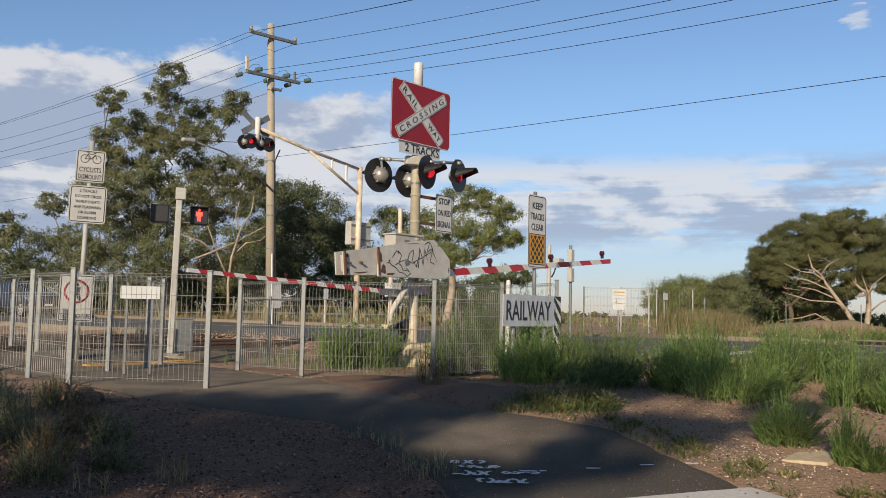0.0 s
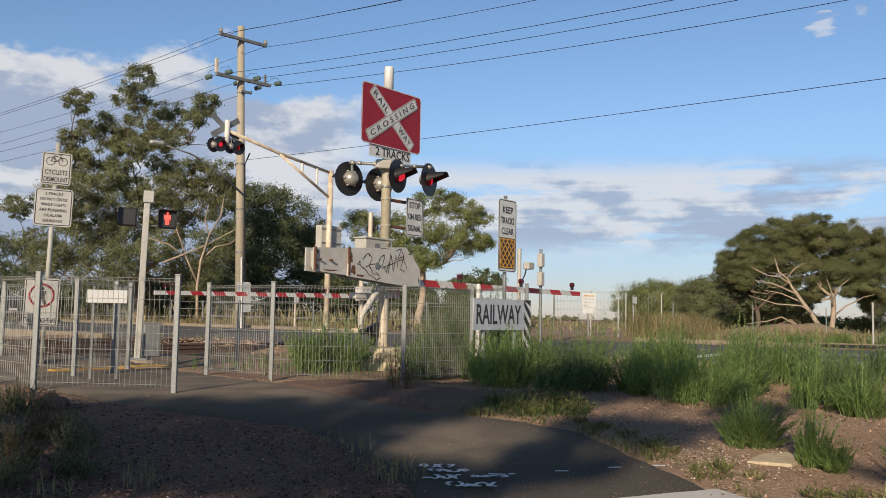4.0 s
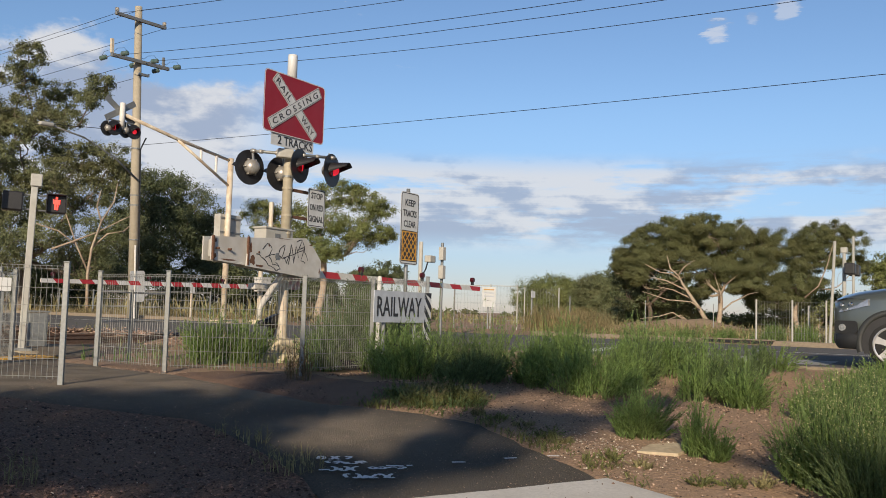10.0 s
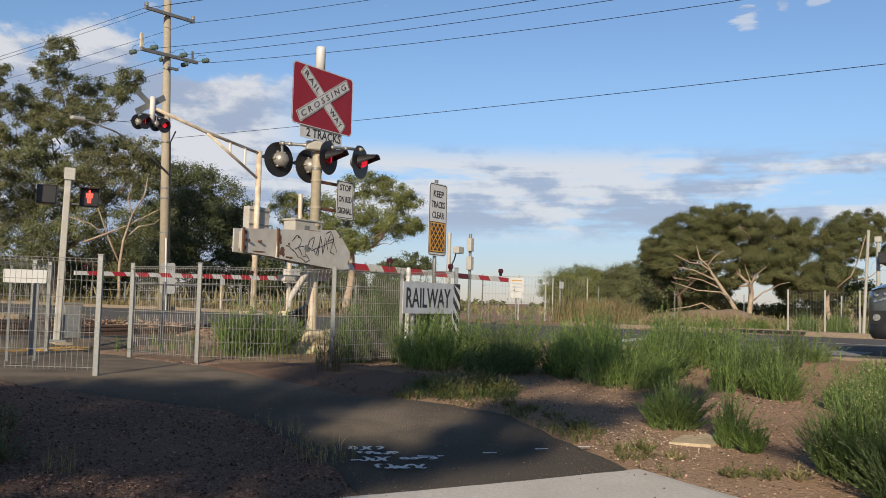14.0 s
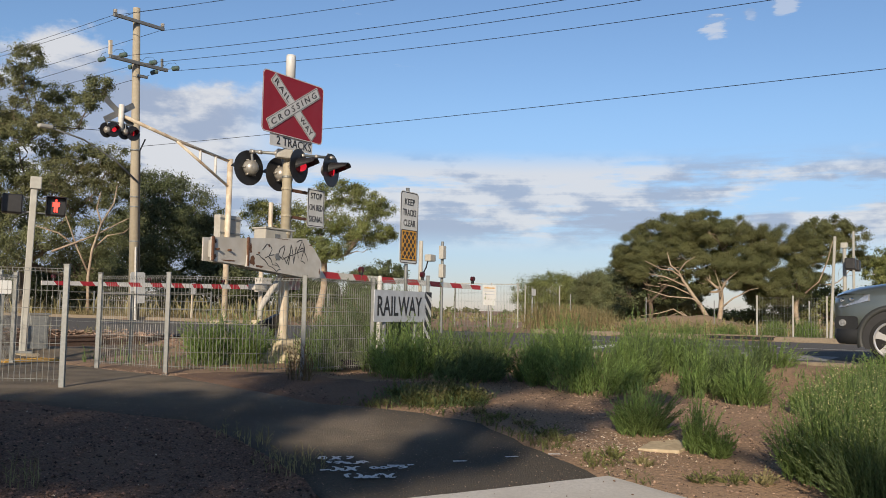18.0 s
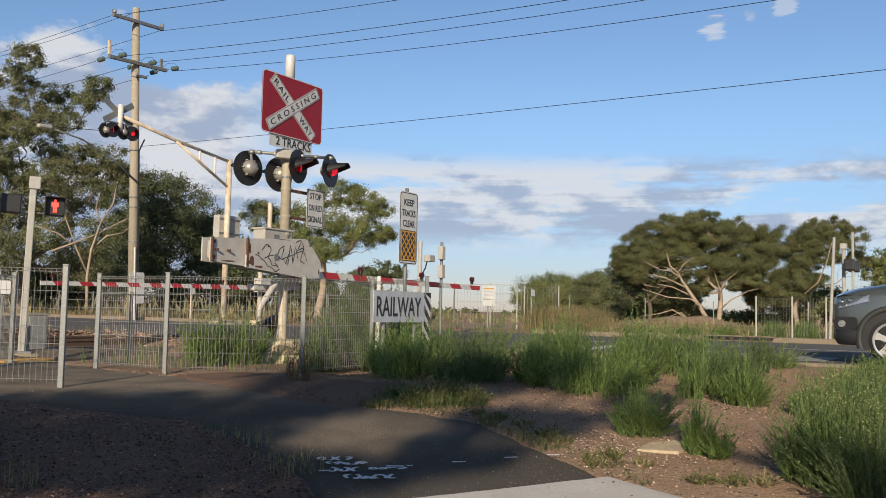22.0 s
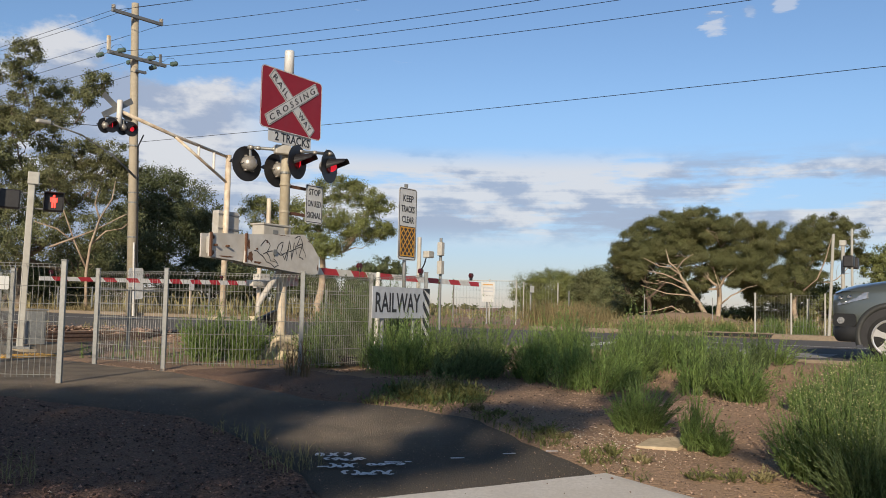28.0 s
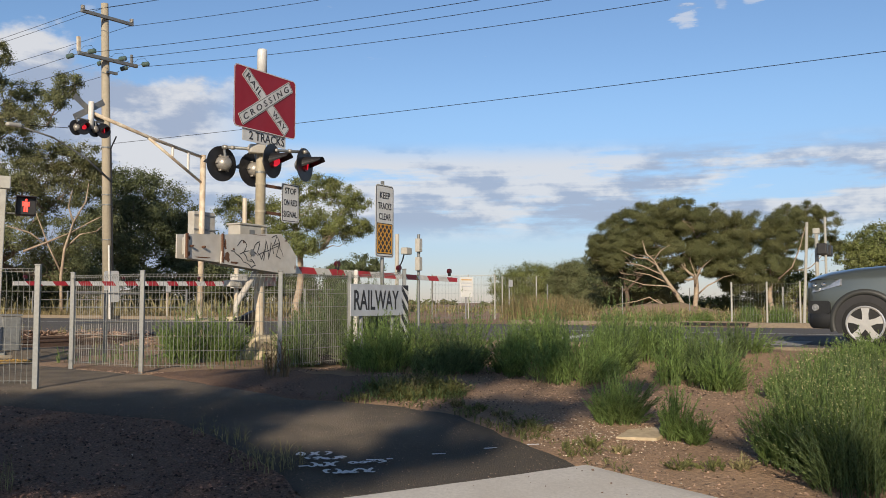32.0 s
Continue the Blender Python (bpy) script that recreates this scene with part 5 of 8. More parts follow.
def build_small_posts():
    k = thing("flood_light_post", at(16.0, 10.5, 0.2), "thin grey post with a small floodlight", "light post")
    part("pole", rod(B(), ((0, 0, -0.1), (0, 0, 2.18)), 0.045, 10), BOXGREY, k)
    h = part("lamp_head", bx(B(), (0.34, -0.02, 1.83), (0.22, 0.16, 0.15), 0.02), BOXGREY, k, "grey floodlight head")
    part("lamp_glass", bx(B(), (0.46, -0.02, 1.83), (0.012, 0.13, 0.12)), LAMPGLASS, h)
    part("arm", rod(B(), ((0, 0, 1.55), (0.12, 0, 1.5), (0.22, 0, 1.62), (0.28, 0, 1.76)), 0.016, 6), BLACK, k)
    k = thing("sensor_post", at(20.4, 12.7, 0.2), "thin post with two grey boxes stacked on it", "sensor post")
    part("pole", rod(B(), ((0, 0, -0.1), (0, 0, 2.55)), 0.04, 10), GALV, k)
    for z in (1.75, 2.25):
        part("box", bx(B(), (-0.06, -0.04, z), (0.16, 0.14, 0.36), 0.015), BOXGREY, k)
    k = thing("bollard_post", at(11.35, 8.2, 0.0), "white capped steel post behind the fence", "post")
    part("post", rod(B(), ((0, 0, -0.1), (0, 0, 1.38), (0, 0, 1.42)), (0.036, 0.036, 0.025), 10), WHITEPAINT, k)
    k = thing("white_tag_post", at(24.9, 27.2, 0.3), "short post with a white marker plate", "marker post")
    part("post", bx(B(), (0, 0, 0.6), (0.06, 0.06, 1.3)), CREAM, k)
    part("plate", prism(B(), rounded(0.24, 0.42, 0.02, 0, 1.25), -0.05, -0.04), WHITE, k)
    # poles beyond the road on the right
    for n, s, h, r, lean, lab in ((24.95, 3.66, 2.72, 0.040, 2.6, "leaning cream steel pole behind the kerb"), (25.3, 3.36, 2.5, 0.052, 0, "square pale signal pole"), (25.6, 3.18, 2.9, 0.035, 0, "thin pale pole with a lantern")):
        k = thing("roadside_pole", at(n, s, 0.30) @ pose(0, 0, 0, lean, 0, 0), lab, "pole")
        part("pole", rod(B(), ((0, 0, -0.1), (0, 0, h)), (r, r * 0.9), 10), SIGNPOLE, k)
        if r == 0.052:
            part("cap", bx(B(), (0, 0, h), (0.17, 0.17, 0.15), 0.02), SIGNPOLE, k)
        if r == 0.035:
            for x in (-0.6, 0.30):
                part("lantern", bx(B(), (x, 0, 2.0), (0.34, 0.25, 0.30), 0.03), BLACK, k)
            part("arm", rod(B(), ((-0.6, 0, 2.0), (0.30, 0, 2.0)), 0.02, 6), GALV, k)
    # notice boards at the far maze
    k = thing("maze_notice", at(28.9, 15.95, 0.2, -35), "white and yellow notice on a post at the far maze", "notice sign")
    part("post", rod(B(), ((0, 0, 0), (0, 0, 1.6)), 0.03, 8), GALV, k)
    part("plate", prism(B(), rounded(0.56, 0.50, 0.02, 0, 1.40), -0.06, -0.05), WHITE, k)
    part("lower_plate", prism(B(), rounded(0.50, 0.22, 0.02, 0, 1.02), -0.06, -0.05), WHITE, k)
    for i in range(3):
        part("text_bar", prism(B(), rounded(0.42, 0.04, 0.005, 0, 1.55 - i * 0.12), -0.064, -0.061), YELLOW if i == 0 else SIGNGREY, k)
    k = thing("maze_notice", at(29.8, 14.6, 0.2), "small white plate at the far maze", "notice sign")
    part("post", rod(B(), ((0, 0, 0), (0, 0, 1.6)), 0.03, 8), GALV, k)
    part("plate", prism(B(), rounded(0.32, 0.24, 0.02, 0, 1.42), -0.06, -0.05), WHITE, k)


# ---- power line ----
POLE = (23.9, 29.6)


def insulator(bm, p, ax, l=0.42, r=0.10):
    a = Vector(ax).normalized()
    p = Vector(p)
    pts, rad = [], []
    for i in range(9):
        pts.append(p + a * l * i / 8)
        rad.append(r if i % 2 else r * 0.45)
    rod(bm, pts, rad, 10)


def power_pole(n, s, full):
    k = thing("power_pole", at(n + (0.15 if full else 0), s, 0.2) @ pose(0, 0, 0, 0, -2.3 if full else 0, 0), "tall grey-brown concrete power pole with two crossarms", "power pole", "power poles")
    part("pole", rod(B(), ((0, 0, -0.3), (0, 0, 12.75)), (0.215, 0.14), 16), POLEC, k, smooth=True)
    part("top_crossarm", bx(B(), (0, -0.18, 12.15), (2.5, 0.11, 0.13), 0.01), GALV, k, "upper crossarm")
    bm = B()
    bx(bm, (0, -0.2, 10.45), (2.85, 0.12, 0.14), 0.01)
    part("end_bracket", bx(B(), (-1.4, -0.2, 10.80), (0.11, 0.11, 0.56)), CREAM, k, "pale end bracket")
    part("end_bracket", bx(B(), (1.15, -0.2, 10.70), (0.08, 0.08, 0.36)), GALV, k)
    part("lower_crossarm", bm, GALV, k, "lower crossarm")
    for x in (-1.18, 1.18):
        bm = B()
        insulator(bm, (x, -0.18, 12.22), (0, 0, 1), 0.16, 0.09)
        part("pin_insulator", bm, WHITEPAINT, k)
    for x in (-1.3, 0.15, 1.3):
        for sg in (-1, 1):
            bm = B()
            insulator(bm, (x, -0.2 + sg * 0.46, 10.44), (0, sg, -0.04), 0.38, 0.10)
            part("strain_insulator", bm, INSUL, k, "dark green ribbed porcelain insulator")
            part("link", rod(B(), ((x, -0.2 + sg * 0.06, 10.46), (x, -0.2 + sg * 0.46, 10.44)), 0.014, 6), GALV, k)
            part("jumper", rod(B(), ((x, -0.2 + sg * 0.84, 10.42), (x, -0.2 + sg * 0.62, 10.66), (x, -0.2 + sg * 0.2, 10.70), (x, -0.2, 10.60)), 0.009, 4), BLACK, k, "slack jumper wire")
    if not full:
        return
    part("bracket", bx(B(), (0.15, -0.2, 9.95), (0.5, 0.1, 0.1)), GALV, k)
    part("street_light_arm", rod(B(), ((0, -0.2, 5.6), (-1.2, -0.25, 6.4), (-2.6, -0.25, 7.0), (-4.0, -0.25, 7.25)), (0.045, 0.04, 0.035, 0.03), 8), GALV, k, smooth=True)
    part("street_light", bx(B(), (-4.2, -0.25, 7.27), (0.55, 0.2, 0.14), 0.05), BOXGREY, k, "grey street lamp head")
    part("stay_wire", rod(B(), ((-4.0, -0.25, 7.30), (0, -0.18, 7.6)), 0.012, 4), BLACK, k)
    for z in (3.2, 4.6, 5.0, 6.9):
        part("band", rod(B(), ((0, 0, z), (0, 0, z + 0.05)), 0.215, 12), GALV, k)
    part("conduit", rod(B(), ((0.1, -0.2, 0), (0.08, -0.18, 6.9), (0.35, -0.18, 7.4)), 0.03, 6), BLACK, k)
    part("guard_plate", prism(B(), rounded(0.72, 1.25, 0.10, 0, 1.35), -0.25, -0.235), WHITE, k, "white plastic guard on the pole")
    part("conduit_guard", rod(B(), ((-0.12, -0.24, 0), (-0.12, -0.24, 3.0)), 0.04, 8), WHITEPAINT, k)


def build_power_line():
    n, s = POLE
    power_pole(n, s, True)
    power_pole(n, s + 58, False)
    power_pole(n, s - 54, False)
    k = thing("power_lines", pose(0, 0, 0), "dark overhead power lines slung between the poles", "power line")
    for dn, z, dy, sag in ((-1.18, 12.29, 0.0, 1.0), (0.0, 12.78, 0.0, 1.0), (1.18, 12.33, 0.0, 1.0), (-1.3, 10.54, 0.75, 1.0), (0.15, 10.64, 0.75, 0.9), (1.3, 10.58, 0.75, 1.0), (0.2, 7.30, 0.2, 0.25)):
        for sg, span in ((1, 58), (-1, 54)):
            pts = []
            for i in range(25):
                t = i / 24
                pts.append(spot(n + dn + (0.15 - 0.0402 * z) * (1 - t), s + sg * (dy + (span - 2 * dy) * t), z - 4 * sag * t * (1 - t)))
            part("wire", rod(B(), pts, 0.010 if z > 8 else 0.009, 4, False), BLACK, k)


# ---- cars ----
def wheel(parent, x, y, z, r, w=0.23, side=-1):
    ob = part("wheel", rod(B(), ((0, -w / 2, 0), (0, -w / 2 + 0.03, 0), (0, w / 2 - 0.03, 0), (0, w / 2, 0)), (r - 0.03, r, r, r - 0.03), 28), TYRE, parent, "black tyre on a silver five-spoke alloy rim", True, m=pose(x, y, z))
    yy = side * (w / 2 + 0.001)
    bm = B()
    rr = r * 0.74
    rod(bm, [(0, yy, 0), (0, yy - side * 0.012, 0)], (rr * 0.98, rr), 28, False)
    o = [(rr * math.cos(2 * math.pi * i / 36), yy, rr * math.sin(2 * math.pi * i / 36)) for i in range(37)]
    rod(bm, o, 0.018, 6, False)
    for i in range(5):
        a = 2 * math.pi * i / 5 + 0.3
        c, s = math.cos(a), math.sin(a)
        pts = [(0.035, -0.045), (rr * 0.6, -0.040), (rr, -0.062), (rr, 0.062), (rr * 0.6, 0.040), (0.035, 0.045)]
        prism(bm, [(c * u - s * v, s * u + c * v) for u, v in pts], yy - 0.008, yy + 0.012)
    prism(bm, [(0.07 * math.cos(2 * math.pi * i / 14), 0.07 * math.sin(2 * math.pi * i / 14)) for i in range(14)], yy - 0.014, yy + 0.01)
    part("rim", bm, RIM, ob, "silver alloy rim")
    # black disc put in for the shade behind the spokes
    bm = B()
    rod(bm, ((0, yy - side * 0.03, 0), (0, yy - side * 0.04, 0)), (rr * 0.97, rr * 0.97), 24)
    part("wheel_shade", bm, BLACK, ob)
    return ob


def suv(name, m, paint, label):
    """Front to -x. Length 4.6 m, its near side at -y; rows of the body run along x."""
    k = thing(name, m, label, "car", "waiting cars")
    hw = 0.92
    # stations: x, sill height, belt height, top height, half widths at sill, belt and top
    st = [(-2.25, 0.44, 0.78, 0.88, 0.50, 0.56, 0.48), (-2.21, 0.34, 0.87, 0.99, 0.70, 0.74, 0.62), (-2.08, 0.30, 0.93, 1.05, 0.84, 0.86, 0.70), (-1.88, 0.30, 0.97, 1.10, 0.90, 0.91, 0.76),
          (-1.55, 0.24, 1.0, 1.15, 0.91, 0.92, 0.78), (-1.15, 0.26, 1.02, 1.18, 0.91, 0.92, 0.79), (-0.80, 0.27, 1.02, 1.23, 0.91, 0.92, 0.78), (-0.1, 0.27, 1.02, 1.66, 0.91, 0.92, 0.63),
          (0.4, 0.27, 1.03, 1.71, 0.91, 0.92, 0.62), (1.4, 0.28, 1.05, 1.70, 0.91, 0.92, 0.61), (1.95, 0.32, 1.06, 1.62, 0.90, 0.91, 0.60), (2.20, 0.36, 1.05, 1.15, 0.86, 0.88, 0.70), (2.28, 0.42, 0.9, 0.98, 0.8, 0.82, 0.65)]
    bm = B()
    rows = []
    for x, zs, zb, zt, ws, wb, wt in st:
        zm = (zs + zb) / 2
        prof = [(-ws * 0.8, zs - 0.03), (-ws, zs + 0.04), (-ws - 0.012, zm), (-wb, zb - 0.03), (-wb + 0.025, zb + 0.02), (-(wb + wt * 2) / 3, zb + (zt - zb) * 0.55), (-wt, zt - 0.04), (-wt * 0.8, zt), (0, zt + 0.02)]
        prof += [(-a, b) for a, b in prof[-2::-1]]
        rows.append([bm.verts.new((x, y, z)) for y, z in prof])
    for a, b in zip(rows, rows[1:]):
        for i in range(len(a) - 1):
            bm.faces.new((a[i], a[i + 1], b[i + 1], b[i]))
    bm.faces.new(rows[0]), bm.faces.new(rows[-1][::-1])
    body = part("body", bm, paint, k, smooth=True)
    for x in (-1.42, 1.38):
        for sd in (-1, 1):
            y = sd * (hw + 0.004)
            # dark wheel housing, flare and wheel
            bm = B()
            prism(bm, [(x + 0.405 * math.cos(t), max(0.20, 0.36 + 0.405 * math.sin(t))) for t in (radians(-25 + 230 * i / 22) for i in range(23))], min(y, y - sd * 0.22), max(y, y - sd * 0.22))
            part("wheel_housing", bm, BLACK, body)
            bm = B()
            pts0 = [radians(-18 + 216 * i / 24) for i in range(25)]
            for t0, t1 in zip(pts0, pts0[1:]):
                q = []
                for t in (t0, t1):
                    q.append([(x + rr * math.cos(t), y + sd * oy, 0.36 + rr * math.sin(t)) for rr, oy in ((0.400, 0.010), (0.410, 0.030), (0.465, 0.028), (0.490, -0.02))])
                for i in range(3):
                    bm.faces.new([bm.verts.new(v) for v in (q[0][i], q[0][i + 1], q[1][i + 1], q[1][i])])
            bmesh.ops.remove_doubles(bm, verts=bm.verts, dist=1e-4)
            part("wheel_arch", bm, FLARE, body, "grey plastic wheel arch flare", smooth=True)
            wheel(k, x, sd * (hw - 0.10), 0.335, 0.335, side=sd)
    for sd in (-1, 1):
        # side glass, lamps, fog lamp, mirror, sill
        bm = B()
        prism(bm, [(-0.55, 1.08), (0.05, 1.56), (1.75, 1.55), (1.98, 1.12)], -0.004, 0.004)
        part("side_window", bm, GLASS, body, "dark side window", m=pose(0, sd * 0.79, 0, sd * 20, 0, 0) @ pose(0, 0, 0))
        bm = B()
        q = [(-2.20, 0.68, 0.79), (-2.06, 0.86, 0.80), (-1.72, 0.920, 0.895), (-1.72, 0.905, 0.985), (-2.05, 0.82, 1.0), (-2.20, 0.62, 0.96)]
        f = [bm.verts.new((x - 0.018, sd * (y + 0.022), z)) for x, y, z in q]
        g = [bm.verts.new((x + 0.05, sd * (y - 0.05), z)) for x, y, z in q]
        bm.faces.new(f), bm.faces.new(g[::-1])
        for i in range(len(q)):
            j = (i + 1) % len(q)
            bm.faces.new((f[i], f[j], g[j], g[i]))
        hl = part("headlight", bm, LAMPGLASS, body, "clear headlight")
        for px, py, pz, pr in ((-2.085, 0.845, 0.90, 0.034), (-1.96, 0.890, 0.915, 0.030)):
            part("reflector", rod(B(), ((px, sd * py, pz), (px - 0.02, sd * (py + 0.035), pz)), (pr, pr * 0.7), 12), CHROME, hl)
        part("fog_lamp", rod(B(), ((-2.06, sd * 0.80, 0.57), (-2.10, sd * 0.875, 0.57)), (0.056, 0.05), 14), PALECHROME, body, "round chrome fog lamp, its bright reflection put into a pale colour")
        part("fog_lamp_bezel", prism(B(), rounded(0.34, 0.19, 0.05, 0, 0), -0.012, 0.012), PLASTIC, body, m=pose(-2.04, sd * 0.862, 0.575, 0, 0, sd * 20))
        part("sill", bx(B(), (0, sd * 0.91, 0.30), (2.0, 0.06, 0.14), 0.02), PLASTIC, body)
        part("mirror", bx(B(), (-0.55, sd * 1.02, 1.15), (0.16, 0.22, 0.15), 0.05), paint, body)
        part("tail_lamp", bx(B(), (2.16, sd * 0.80, 0.98), (0.16, 0.16, 0.3), 0.04), REDLENS, body)
    bm = B()
    bm.faces.new([bm.verts.new(v) for v in ((-0.86, -0.70, 1.22), (-0.86, 0.70, 1.22), (-0.16, 0.58, 1.655), (-0.16, -0.58, 1.655))])
    bmesh.ops.translate(bm, vec=(-0.02, 0, 0.02), verts=bm.verts)
    part("windscreen", bm, GLASS, body, "windscreen")
    bm = B()
    plan = [(-1.84, 0.935), (-1.98, 0.915), (-2.10, 0.86), (-2.19, 0.74), (-2.25, 0.52), (-2.27, 0.2)]
    plan = plan + [(x, -y) for x, y in plan[::-1]]
    rings = []
    for z, sc in ((0.26, 0.93), (0.29, 0.985), (0.38, 1.005), (0.47, 1.0), (0.485, 0.98)):
        rings.append([bm.verts.new((-1.7 + (x + 1.7) * sc, y * sc, z + (0.05 if abs(x) > 2.2 and z < 0.3 else 0))) for x, y in plan])
    for p, q in zip(rings, rings[1:]):
        for i in range(len(p) - 1):
            bm.faces.new((p[i], p[i + 1], q[i + 1], q[i]))
    part("lower_bumper", bm, PLASTIC, body, "black plastic lower bumper", True)
    part("grille", bx(B(), (-2.235, 0, 0.78), (0.05, 0.8, 0.2), 0.02), PLASTIC, body)
    part("number_plate", bx(B(), (-2.265, 0, 0.58), (0.05, 0.37, 0.11)), WHITE, body, "blank pale number plate")
    return k


def build_cars():
    # the front of both points along the road; local x runs from nose to tail
    suv("waiting_car", at(15.1, -0.18, 0.266, -90), CARPAINT, "dark grey-green four-wheel-drive waiting at the boom")
    suv("waiting_car", at(20.6, 44.2, 0.28, 90), CARBLUE, "dark blue four-wheel-drive waiting beyond the crossing")


# ---- plants ----
LEAVES = {"olive": LEAF_OLIVE, "dark": LEAF_DARK, "warm": LEAF_WARM, "dome": LEAF_DOME}
